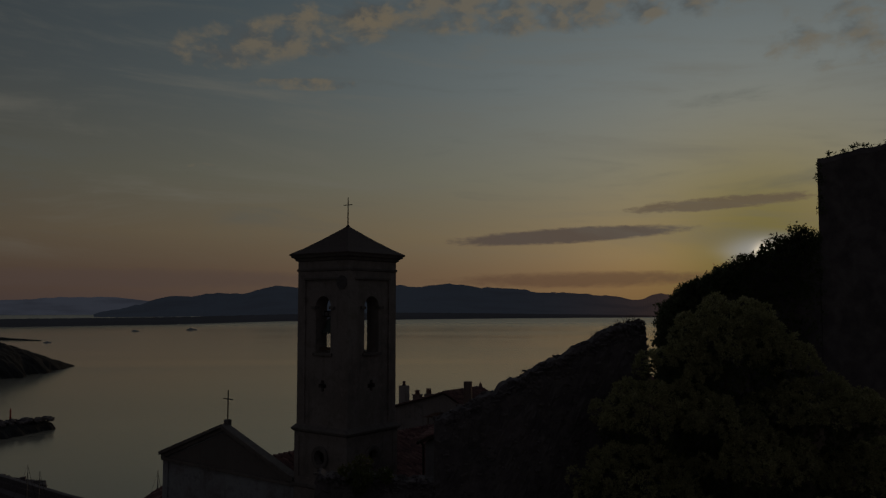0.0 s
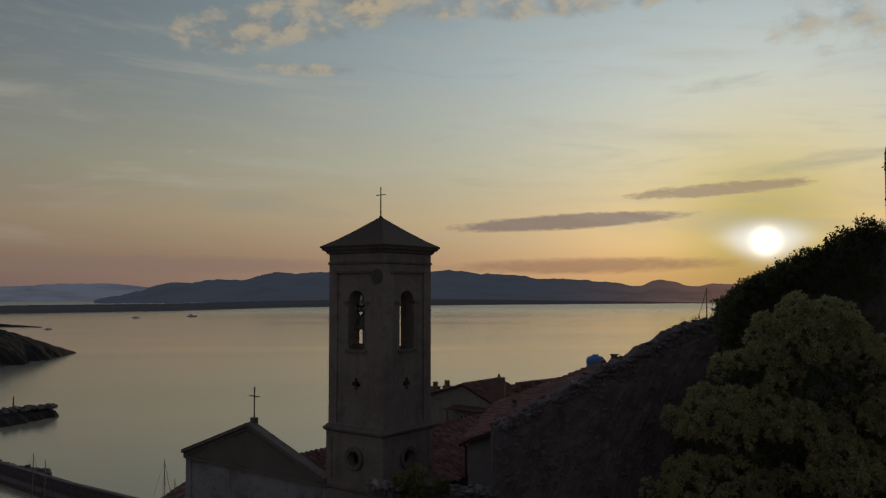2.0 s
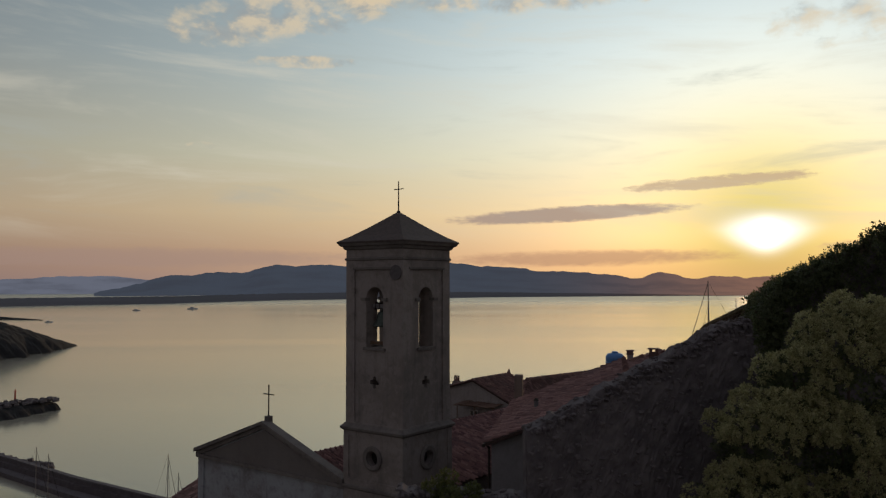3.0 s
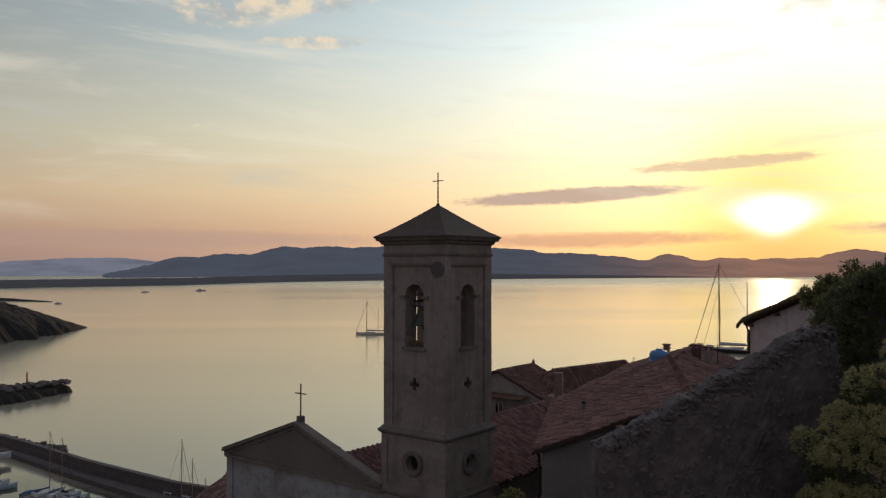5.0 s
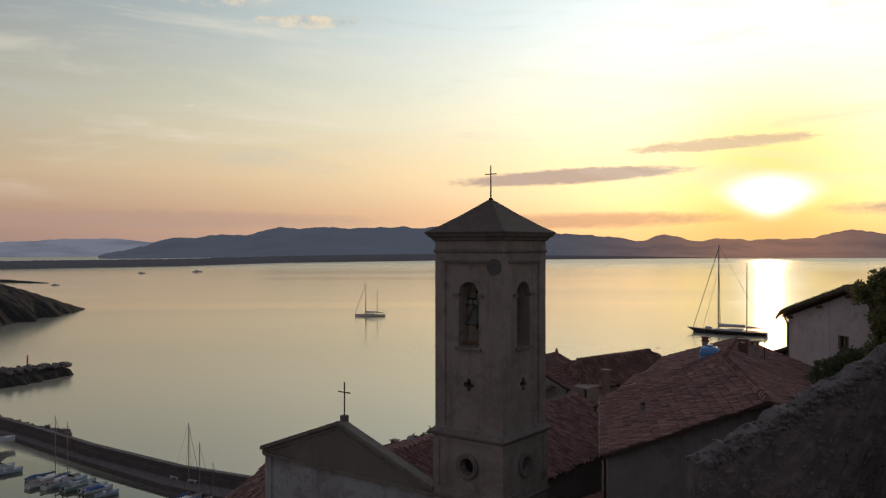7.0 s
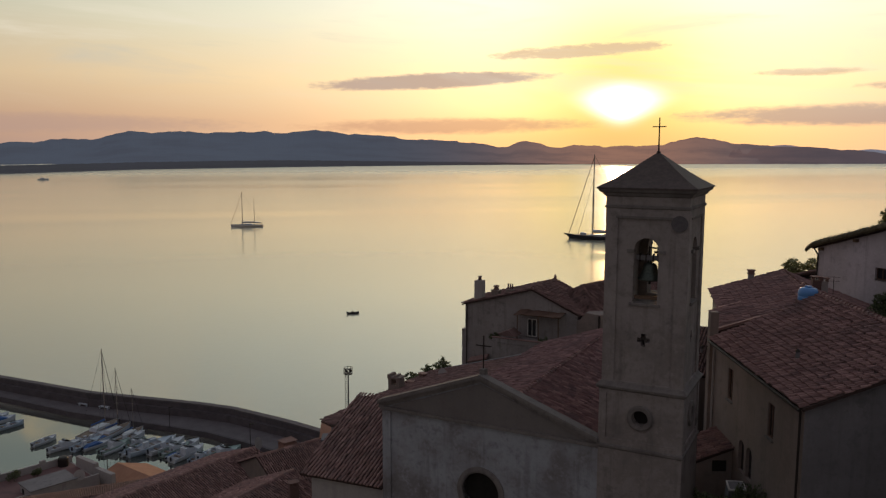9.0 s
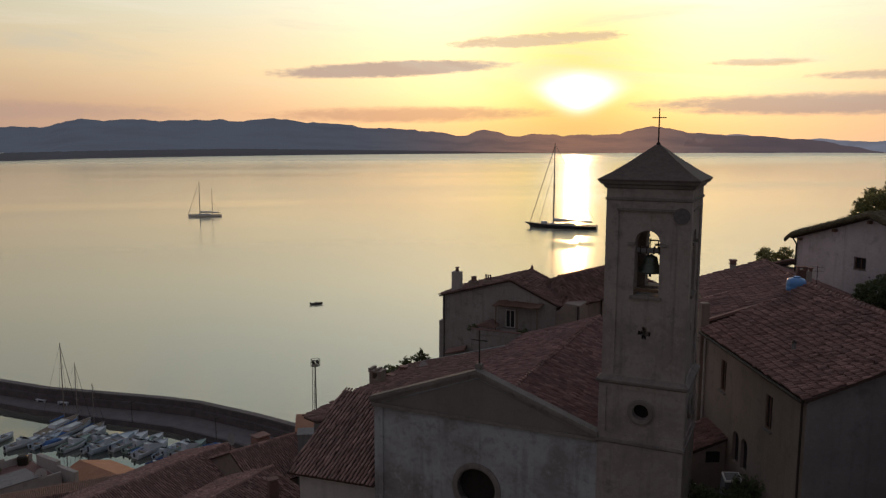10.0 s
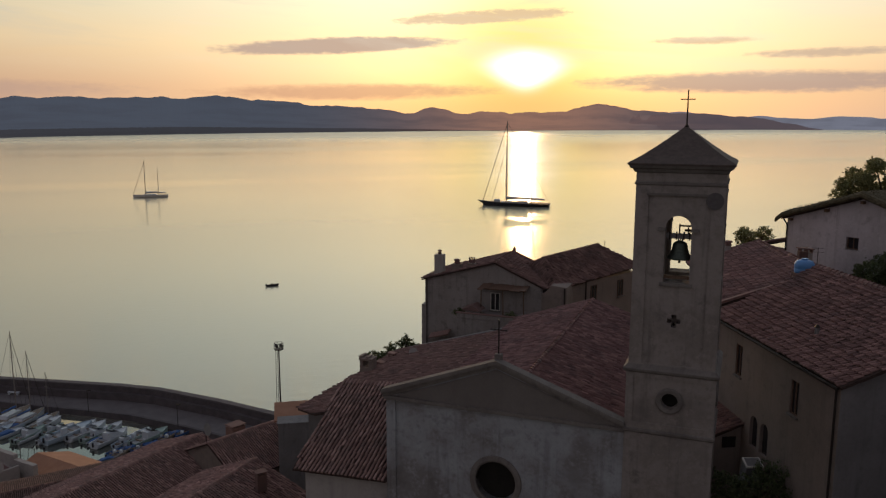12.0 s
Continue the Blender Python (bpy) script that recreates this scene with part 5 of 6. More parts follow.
# ---------------------------------------------------------------- harbour wall
LINE = [(-190, 290), (-140, 253), (-110, 228), (-85, 205.5), (-57.0, 183.6), (-33, 170.0), (-25.8, 165.0), (-15, 154.1), (-6.4, 144.1), (7, 129.6), (17, 118.6)]


def swept(name, profile, mat, parent, wobble=0.0):
    """A cross-section (inwards, z) carried along the mole."""
    V, F = [], []
    k = len(profile)
    for i, p in enumerate(LINE):
        a, b = Vector(LINE[max(i - 1, 0)]), Vector(LINE[min(i + 1, len(LINE) - 1)])
        d = (b - a).normalized()
        inn = Vector((d.y, -d.x)) * 1.0
        inn = -inn if inn.y > 0 else inn
        slim = 0.58 if p[0] < -80 else 0.75 if p[0] < -50 else 1.0  # the quay narrows outwards
        for o, z in profile:
            o = o * slim if o > 2 else o
            V.append((p[0] + inn.x * o, p[1] + inn.y * o, z))
    for i in range(len(LINE) - 1):
        for j in range(k):
            F.append((i * k + j, i * k + (j + 1) % k, (i + 1) * k + (j + 1) % k, (i + 1) * k + j))
    F.append(tuple(range(k)))
    F.append(tuple(reversed(range((len(LINE) - 1) * k, len(LINE) * k))))
    return raw(name, V, F, mat, parent)


mole = thing("harbour_mole", pose(0, 0, 0), "long concrete harbour mole with a high sea wall", "harbour wall", kind="structure")
swept("sea_wall", [(-0.6, -3), (-0.2, 3.8), (0.9, 3.8), (1.0, 2.7), (1.7, 2.7), (1.75, 1.0), (1.8, -3)], M_CONCRETE, mole)
swept("wall_coping", [(-0.35, 3.8), (-0.35, 4.05), (1.05, 4.05), (1.05, 3.8)], M_PAVING, mole)
swept("quay_road", [(1.76, -3), (1.76, 1.2), (7.4, 1.1), (7.4, -3)], M_PAVING, mole)
swept("quay_kerb", [(7.4, -3), (7.4, 1.2), (8.0, 1.2), (8.0, -3)], M_CONCRETE, mole)


def boulder(seed, size):
    bm = bmesh.new()
    bmesh.ops.create_cube(bm, size=1.5)
    bmesh.ops.subdivide_edges(bm, edges=bm.edges, cuts=1, use_grid_fill=True)
    for p in bm.verts:
        p.co = p.co.lerp(p.co.normalized(), 0.5) * (1 + 0.5 * noise.noise(p.co * 1.1 + Vector((seed * 7.1, 0, 0))))
        p.co = Vector((p.co.x * size[0], p.co.y * size[1], p.co.z * size[2]))
    return bm


armour = thing("rock_armour", pose(-122, 240, 0), "heap of pale boulders outside the sea wall", "boulders", kind="stuff")
for i in range(110):
    f = i / 109
    x, y = -152 + 52 * f, 262 - 38 * f
    s = random.uniform(0.8, 1.5)
    part("boulder", boulder(i, (s * 1.3, s, s)), M_RUBBLE, armour).matrix_basis = pose(x + 122 + random.uniform(-2, 2), y - 240 + random.uniform(-1, 3), random.uniform(0.5, 2.2), random.uniform(-20, 20), 0, random.uniform(0, 180))

mast = thing("harbour_light_mast", pose(-3.5, 153.4, 0.0), "tall steel floodlight mast with a railed platform and ladder", "light mast")
part("pole", rods(((0, 0, -2), (0, 0, 13.2), 0.17, 0.11)), M_IRON, mast)
part("platform", rods(((0, 0, 13.0), (0, 0, 13.1), 0.9), n=12), M_IRON, mast)
for z in (13.7, 14.3):
    for i in range(8):
        a, b = 2 * math.pi * i / 8, 2 * math.pi * (i + 1) / 8
        part("platform_rail", rods(((0.9 * math.cos(a), 0.9 * math.sin(a), z), (0.9 * math.cos(b), 0.9 * math.sin(b), z), 0.04), n=5), M_IRON, mast)
for i in range(8):
    a = 2 * math.pi * i / 8
    part("rail_post", rods(((0.9 * math.cos(a), 0.9 * math.sin(a), 13.05), (0.9 * math.cos(a), 0.9 * math.sin(a), 14.3), 0.04), n=5), M_IRON, mast)
    if i % 2:
        part("floodlight", boxes((0.6 * math.cos(a) - 0.2, 0.6 * math.cos(a) + 0.2, 0.6 * math.sin(a) - 0.2, 0.6 * math.sin(a) + 0.2, 13.5, 14.0), bevel=0.03), M_IRON, mast)
part("ladder_rail", rods(((-0.75, 0, -1), (-0.6, 0, 13.0), 0.045), n=5), M_IRON, mast)
part("ladder_rail", rods(((-0.35, 0, -1), (-0.25, 0, 13.0), 0.045), n=5), M_IRON, mast)
for i in range(28):
    z = i * 0.46
    part("rung", rods(((-0.75 + z * 0.0115, 0, z), (-0.33 + z * 0.007, 0, z), 0.035), n=4), M_IRON, mast)
for x, y in ((-22.8, 150.0), (-38.8, 164.0)):
    lp = thing("quay_lamp", pose(x, y, 1.1), "slim dark lamp post on the quay", "street lamp", "lamp posts on the quay")
    part("post", rods(((0, 0, 0), (0, 0, 4.3), 0.07, 0.05)), M_IRON, lp)
    part("lamp_head", boxes((-0.1, 0.7, -0.12, 0.12, 4.2, 4.36), bevel=0.04), M_IRON, lp)
for x, y, a in ((-53.8, 179.4, -32), (-58.6, 182.6, -34)):
    bn = thing("quay_bench", pose(x, y, 1.16, 0, 0, a), "pale concrete bench against the sea wall", "bench", "benches on the quay")
    part("seat", boxes((-1.3, 1.3, -0.35, 0.35, 0.45, 0.62), bevel=0.03), M_WHITE, bn)
    for sx in (-1.0, 1.0):
        part("support", boxes((sx - 0.15, sx + 0.15, -0.3, 0.3, 0, 0.45)), M_WHITE, bn)


# ---------------------------------------------------------------- boats
def hull(length, beam, board, n=14):
    """Hull along +x from the transom to the bow, open on top."""
    bm = bmesh.new()
    rings = []
    for i in range(n + 1):
        t = i / n
        b = beam / 2 * (0.82 + 0.18 * math.sin(min(t * 2.2, 1.57))) * max(0.02, 1 - max(0, (t - 0.45) / 0.55) ** 2.3)
        sheer = board * (1 + 0.45 * t * t)
        x = t * length
        rake = 0.10 * length * max(0, t - 0.7) * 0.5
        rings.append([bm.verts.new((x - rake * (1 - k), s * b * w3, z)) for s, w3, z, k in ((1, 1.0, sheer, 1), (1, 0.93, board * 0.45, 0.6), (1, 0.7, 0.0, 0.2), (1, 0.02, -0.3, 0), (-1, 0.02, -0.3, 0), (-1, 0.7, 0.0, 0.2), (-1, 0.93, board * 0.45, 0.6), (-1, 1.0, sheer, 1))])
    for a, b in zip(rings, rings[1:]):
        for j in range(7):
            bm.faces.new((a[j], b[j], b[j + 1], a[j + 1]))
    bm.faces.new(rings[0])
    tops = [(r[0].co.copy(), r[-1].co.copy()) for r in rings]
    return bm, tops


def deck(tops, drop):
    bm = bmesh.new()
    rows = [[bm.verts.new((a.x, a.y * 0.97, a.z - drop)), bm.verts.new((b.x, b.y * 0.97, b.z - drop))] for a, b in tops]
    for p, q in zip(rows, rows[1:]):
        bm.faces.new((p[0], p[1], q[1], q[0]))
    return bm


def rail(points, r):
    """One bent rail of square section through the points."""
    bm = bmesh.new()
    rings = [[bm.verts.new((p.x, p.y + dy * r, p.z + dz * r)) for dy, dz in ((-1, -1), (1, -1), (1, 1), (-1, 1))] for p in points]
    for a, b in zip(rings, rings[1:]):
        for j in range(4):
            bm.faces.new((a[j], a[(j + 1) % 4], b[(j + 1) % 4], b[j]))
    bm.faces.new(rings[0][::-1])
    bm.faces.new(rings[-1])
    return bm


def motor_boat(m, length, label, cover=False, cabin=True, mat=None):
    b = thing("motor_boat", m, label, "boat", "boats moored in the harbour")
    bm, tops = hull(length, length * 0.34, length * 0.11)
    part("hull", bm, mat or M_WHITE, b)
    part("deck", deck(tops, 0.12 if cover else 0.34), M_COVER if cover else M_WELL, b)
    part("foredeck", deck(tops[-5:], 0.03), mat or M_WHITE, b)
    for edge in (0, 1):
        part("gunwale", rail([t[edge] for t in tops], 0.06), mat or M_WHITE, b)
    fb = length * 0.11
    if cover:
        part("canvas_cover", prism(bmesh.new(), [(length * 0.08, fb * 0.9), (length * 0.75, fb * 1.1), (length * 0.55, fb * 1.75), (length * 0.2, fb * 1.6)], -length * 0.12, length * 0.12), M_COVER, b)
    elif cabin:
        part("cabin", prism(bmesh.new(), [(length * 0.36, fb * 0.7), (length * 0.78, fb * 1.1), (length * 0.66, fb * 1.7), (length * 0.46, fb * 2.2), (length * 0.36, fb * 2.2)], -length * 0.10, length * 0.10), M_WHITE, b)
        part("windscreen", prism(bmesh.new(), [(length * 0.67, fb * 1.72), (length * 0.47, fb * 2.22), (length * 0.465, fb * 2.6), (length * 0.5, fb * 2.62)], -length * 0.095, length * 0.095), M_GLASS_DARK, b)
    else:
        part("console", boxes((length * 0.35, length * 0.46, -0.3, 0.3, fb * 0.5, fb * 1.8), bevel=0.04), M_WHITE, b)
    for x in (0.2, 0.55):
        part("bench", boxes((length * x, length * x + 0.35, -length * 0.13, length * 0.13, fb * 0.4, fb * 0.85)), M_TEAK, b)
    part("outboard", boxes((-0.28, 0.0, -0.13, 0.13, fb * 0.4, fb * 1.35), bevel=0.06), M_NAVY, b)
    return b


def sail_boat(m, length, height, label, low=0.085, stout=0.0065, mizzen=False, hull_mat=None, name="sailing_boat", group="boats moored in the harbour"):
    b = thing(name, m, label, "sailing boat", group)
    board = length * low
    bm, tops = hull(length, length * 0.27, board, 20)
    part("hull", bm, hull_mat or M_WHITE, b)
    part("deck", deck(tops, 0.05), M_TEAK, b)
    part("coachroof", prism(bmesh.new(), [(length * 0.3, board * 0.9), (length * 0.72, board * 1.15), (length * 0.66, board * 1.6), (length * 0.34, board * 1.65)], -length * 0.075, length * 0.075), M_WHITE, b)
    r = stout * height
    mx = length * 0.64
    part("mast", rods(((mx, 0, board * 0.5), (mx, 0, height), r, r * 0.6)), M_ALU, b)
    part("boom", rods(((mx, 0, board * 2.2), (mx - length * 0.36, 0, board * 2.3), r * 0.8)), M_ALU, b)
    part("furled_sail", rods(((mx - 0.2, 0, board * 2.2 + r * 2), (mx - length * 0.35, 0, board * 2.3 + r * 1.6), r * 1.9, r * 1.3)), M_COVER if length < 20 else M_WHITE, b)
    part("forestay", rods(((length * 0.99, 0, board * 1.45), (mx, 0, height * 0.97), r * 0.42), n=5), M_IRON, b)
    part("backstay", rods(((0.1, 0, board), (mx, 0, height * 0.99), r * 0.18), n=5), M_IRON, b)
    for s in (-1, 1):
        part("shroud", rods(((mx, s * length * 0.13, board), (mx, 0, height * 0.92), r * 0.18), n=5), M_IRON, b)
    for z in (0.45, 0.7):
        part("spreader", rods(((mx, -length * 0.055, height * z), (mx, length * 0.055, height * z), r * 0.4), n=5), M_ALU, b)
    if mizzen:
        zx = length * 0.27
        part("mizzen_mast", rods(((zx, 0, board * 0.5), (zx, 0, height * 0.8), r * 0.8, r * 0.5)), M_ALU, b)
        part("mizzen_boom", rods(((zx, 0, board * 2.1), (zx - length * 0.2, 0, board * 2.1), r * 0.7)), M_ALU, b)
        part("furled_mizzen", rods(((zx - 0.1, 0, board * 2.35), (zx - length * 0.19, 0, board * 2.3), r * 1.6, r)), M_WHITE, b)
    return b


# the big sloop on the sun's path: bow to the west
yacht = sail_boat(pose(219, 462, 0, 0, 0, 146) @ Matrix.Scale(0.80, 4), 56, 69, "large dark-hulled sailing yacht at anchor with two bare masts", hull_mat=M_NAVY, name="sailing_yacht", group="", mizzen=True, low=0.045, stout=0.0085)
part("deckhouse", boxes((18, 27, -2.6, 2.6, 2.4, 4.6), bevel=0.4), M_FRAME, yacht)
part("bow_overhang", prism(bmesh.new(), [(53.5, 0.2), (60.0, 4.1), (59.4, 4.3), (49.0, 3.4)], -0.7, 0.7), M_NAVY, yacht)
part("tender", boxes((41, 46, -1.6, 1.6, 2.8, 5.2), bevel=0.5), M_WHITE, yacht)
part("inner_forestay", rods(((48, 0, 3.4), (35.8, 0, 50), 0.12), n=5), M_IRON, yacht)
part("aft_awning", boxes((7, 16, -2.4, 2.4, 3.9, 4.15), bevel=0.1), M_WHITE, yacht)
sail_boat(pose(-13.5, 613, 0, 0, 0, 175), 24, 26, "pale two-masted sailing ketch at anchor in the bay", mizzen=True, name="sailing_ketch", group="", low=0.055, stout=0.011, hull_mat=M_FRAME)
skiff = thing("rowing_skiff", pose(10.4, 274.0, 0, 0, 0, 4), "small dark open skiff drifting on the bay", "boat")
bm, tops = hull(4.2, 1.5, 0.5)
part("hull", bm, M_NAVY, skiff)
part("deck", deck(tops, 0.15), M_TEAK, skiff)
part("outboard", boxes((-0.3, 0.05, -0.15, 0.15, 0.1, 0.95), bevel=0.05), M_NAVY, skiff)
part("crate", boxes((1.5, 2.1, -0.3, 0.3, 0.3, 0.95), bevel=0.04), M_TEAK, skiff)
for x, y, l, a in ((-420, 1660, 20, 10), (-505, 1580, 14, 30), (-480, 1125, 10, 15)):
    fb = thing("far_boat", pose(x, y, 0, 0, 0, a), "small motor vessel far out on the bay", "boat", "far boats")
    bm, tops = hull(l, l * 0.25, l * 0.10)
    part("hull", bm, M_WHITE, fb)
    part("deck", deck(tops, 0.1), M_WHITE, fb)
    part("wheelhouse", boxes((l * 0.25, l * 0.6, -l * 0.08, l * 0.08, l * 0.08, l * 0.24), bevel=l * 0.02), M_WHITE, fb)

LABELS = ["pale open motor boat moored stern-out at the mole", "pale cabin motor boat on its mooring", "small motor boat under a blue canvas cover"]
spots = []
for i in range(15):  # packed along the inner quay
    f = i / 14
    spots.append((-63.4 + 33.0 * f ** 0.8, 160.8 - 15.2 * f ** 0.8, 5.2 + 3.2 * ((i * 37) % 10) / 10))
for i in range(9):  # rafted in between, nearer the wall
    f = i / 8
    spots.append((-57.0 + 20 * f, 162.2 - 9.5 * f, 5.0 + 1.8 * ((i * 53) % 10) / 10))
for i in range(9):
    f = i / 8
    spots.append((-94 + 21 * f, 186.0 - 12 * f, 6.2 + 2.4 * ((i * 29) % 10) / 10))
for i in range(10):
    f = i / 9
    spots.append((-127 + 22 * f, 205.5 - 14 * f, 6.0 + 2.2 * ((i * 41) % 10) / 10))
for i, (x, y, l) in enumerate(spots):
    kind = 2 if i % 7 == 3 else (i * 5 + i // 4) % 2
    motor_boat(pose(x + random.uniform(-1.1, 1.1), y + random.uniform(-1.2, 1.2), 0.02, 0, 0, 46 + random.uniform(-9, 9)), l * random.uniform(0.75, 1.2), LABELS[kind], cover=kind == 2, cabin=kind == 1, mat=(None, None, M_PALE_BLUE, None, M_SEA_GREEN)[i % 5])
for i in range(11):  # dinghies at the town quay
    motor_boat(pose(-36.0 + 1.25 * i, 140.6 + 0.72 * i + 1.6 * (i % 2), 0.02, 0, 0, 20 + 14 * (i % 3)), 3.6 + 0.25 * (i % 3), "small dark dinghy tied up at the town quay", cover=i % 3 == 0, cabin=False, mat=(M_GREY, M_COVER, M_TEAK)[i % 3])
for x, y, l, h in ((-55.6, 162.6, 11, 17.2), (-52.6, 161.1, 10, 13.6), (-48.6, 160.1, 8, 9.8), (-91, 181, 11, 15.4), (-87, 180, 10.5, 14.0)):
    sail_boat(pose(x, y, 0.02, 0, 0, 60 + random.uniform(-5, 5)), l, h, "white sailing boat with furled blue sails at the mole")
big = motor_boat(pose(-119, 216.5, 1.5, 0, 0, 38), 8.5, "long white motor boat standing ashore on the mole", cabin=True)

# ---------------------------------------------------------------- rocky shore, breakwater and beacon
def mound(name, spine, widths, heights, mat, label, category, seed, power=1.7, grain=0.02):
    V, F = [], []
    n, k = 110, 37
    for i in range(n + 1):
        t = i / n * (len(spine) - 1)
        j = min(int(t), len(spine) - 2)
        f = t - j
        p = Vector(spine[j]).lerp(Vector(spine[j + 1]), f)
        d = (Vector(spine[-1]) - Vector(spine[0])).normalized()
        side = Vector((-d.y, d.x))
        wd = widths[j] * (1 - f) + widths[j + 1] * f
        ht = heights[j] * (1 - f) + heights[j + 1] * f
        for q in range(k):
            s = 2 * q / (k - 1) - 1
            x, y = p.x + side.x * s * wd, p.y + side.y * s * wd
            rough = 0.20 * noise.fractal((x * grain, y * grain, seed), 0.9, 2.0, 4) + 0.07 * noise.noise((x * grain * 9, y * grain * 9, seed))
            o = 1 + 0.16 * noise.fractal((i * 0.12, s * 1.2, seed), 1.0, 2.0, 4)
            V.append((p.x + side.x * s * wd * o, p.y + side.y * s * wd * o, ht * (1 - abs(s) ** power) * (0.95 + rough) - 0.6))
    for i in range(n):
        for q in range(k - 1):
            f0 = i * k + q
            F.append((f0, f0 + 1, f0 + k + 1, f0 + k))
    return tagged(raw(name, V, F, mat), label, category, kind="structure")


mound("rocky_headland", [(-276, 700), (-306, 655), (-345, 590), (-400, 490)], [5, 44, 80, 115], [2, 20, 40, 55], M_ROCK, "dark wooded rocky point in the bay", "headland", 2)
mound("far_spit", [(-512, 1190), (-600, 1240), (-770, 1280)], [5, 14, 20], [1.5, 5, 6], M_ROCK, "low rocky spit beyond the point", "spit", 8)
breakwater = mound("breakwater_head", [(-151, 349), (-169, 329), (-195, 293)], [9, 19, 27], [3.6, 5.2, 5.6], M_ROCK, "rough boulder breakwater head", "breakwater", 4, 3.5, 0.08)
toe = thing("breakwater_rocks", pose(-169, 323, 0), "grey boulders heaped along the breakwater", "boulders", kind="stuff")
for i in range(300):
    f = random.random()
    s = random.uniform(0.45, 1.15)
    part("boulder", boulder(i, (s * 1.4, s * 1.1, s * 0.7)), M_RUBBLE, toe).matrix_basis = pose(18 - 44 * f + random.uniform(-9, 9) * (0.5 + f), 24 - 52 * f + random.uniform(-7, 7) * (0.5 + f), random.uniform(3.6, 4.6), random.uniform(-12, 12), 0, random.uniform(0, 180))
beacon = thing("harbour_beacon", pose(-168, 354, 3.0) @ Matrix.Scale(0.8, 4), "small red harbour beacon on the breakwater", "beacon")
part("column", rods(((0, 0, -1.5), (0, 0, 4.2), 0.55, 0.35), n=12), M_RED, beacon)
part("gallery", rods(((0, 0, 4.2), (0, 0, 4.4), 0.8), n=12), M_RED, beacon)
part("lantern", rods(((0, 0, 4.4), (0, 0, 5.6), 0.3, 0.2), n=10), M_RED, beacon)


# ---------------------------------------------------------------- plants
def leaves(name, centres, ways, per, size, mat, owner, spread=1.0):
    """Tufts of small leaves at the centres, pointing along the ways."""
    n = len(centres)
    c = np.repeat(np.array(centres, float), per, axis=0)
    out = np.repeat(np.array(ways, float), per, axis=0)
    out /= np.linalg.norm(out, axis=1)[:, None] + 1e-9
    d = out * 0.45 + rng.normal(0, 0.6 * spread, (n * per, 3))
    d /= np.linalg.norm(d, axis=1)[:, None] + 1e-9
    side = np.cross(d, out + rng.normal(0, 0.25, (n * per, 3)))
    side /= np.linalg.norm(side, axis=1)[:, None] + 1e-9
    ln = size * rng.uniform(0.6, 1.3, (n * per, 1))
    c = c + rng.normal(0, size * 0.35 * spread, (n * per, 3))
    V = np.stack([c, c + d * ln * 0.5 + side * ln * 0.26, c + d * ln, c + d * ln * 0.5 - side * ln * 0.26], 1).reshape(-1, 3)
    idx = np.arange(n * per)[:, None] * 4 + np.arange(4)
    return raw(name, V, [tuple(q) for q in idx.tolist()], mat, owner)


def lumpy_points(lumps, count):
    """Points on the outside of overlapping round masses, with outward ways."""
    areas = np.array([r[0] * r[1] + r[1] * r[2] + r[0] * r[2] for _, r in lumps])
    pick = rng.choice(len(lumps), count, p=areas / areas.sum())
    u3 = rng.normal(0, 1, (count, 3))
    u3 /= np.linalg.norm(u3, axis=1)[:, None]
    C3 = np.array([c for c, _ in lumps])[pick]
    R3 = np.array([r for _, r in lumps])[pick]
    p = C3 + u3 * R3 * rng.uniform(0.82, 1.04, (count, 1))
    keep = np.ones(count, bool)
    for i, (c, r) in enumerate(lumps):
        keep &= (pick == i) | (np.linalg.norm((p - np.array(c)) / np.array(r), axis=1) > 0.86)
    w3 = u3 + np.array([0, 0, 0.5])
    return p[keep], (w3 / np.linalg.norm(w3, axis=1)[:, None])[keep]


def tree(name, m, lumps, count, per, size, mat, label, category="tree", trunk=((0, 0, 0), (0, 0, 2), 0.25), inner=True):
    t = thing(name, m, label, category)
    base, fork, r = Vector(trunk[0]), Vector(trunk[1]), trunk[2]
    rows = [(base, fork, r, r * 0.7)]
    for c, rad in lumps:
        rows.append((fork, Vector(c), r * 0.55, r * 0.12))
    part("trunk", rods(*rows, n=7), M_BARK, t)
    pts, ways = lumpy_points(lumps, count)
    ob = leaves("crown", pts, ways, per, size, mat, t)
    tagged(ob, kind="stuff")
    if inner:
        # dark leaves inside the crown stand in for shade between its lumps
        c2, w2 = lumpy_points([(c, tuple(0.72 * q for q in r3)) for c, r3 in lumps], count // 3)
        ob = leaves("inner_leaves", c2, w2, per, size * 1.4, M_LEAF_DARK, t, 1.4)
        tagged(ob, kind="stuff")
    return t


def blob_field(centre, radius, n, size, flat=0.8, seed=1):
    r = random.Random(seed)
    out = []
    for _ in range(n):
        a, b, q = r.uniform(0, 2 * math.pi), r.uniform(-0.5, 1.0), r.uniform(0.55, 1.0)
        s = r.uniform(0.7, 1.3) * size
        out.append(((centre[0] + radius[0] * q * math.cos(a) * math.sqrt(max(0, 1 - b * b)), centre[1] + radius[1] * q * math.sin(a) * math.sqrt(max(0, 1 - b * b)), centre[2] + radius[2] * q * b), (s, s, s * flat)))
    return out


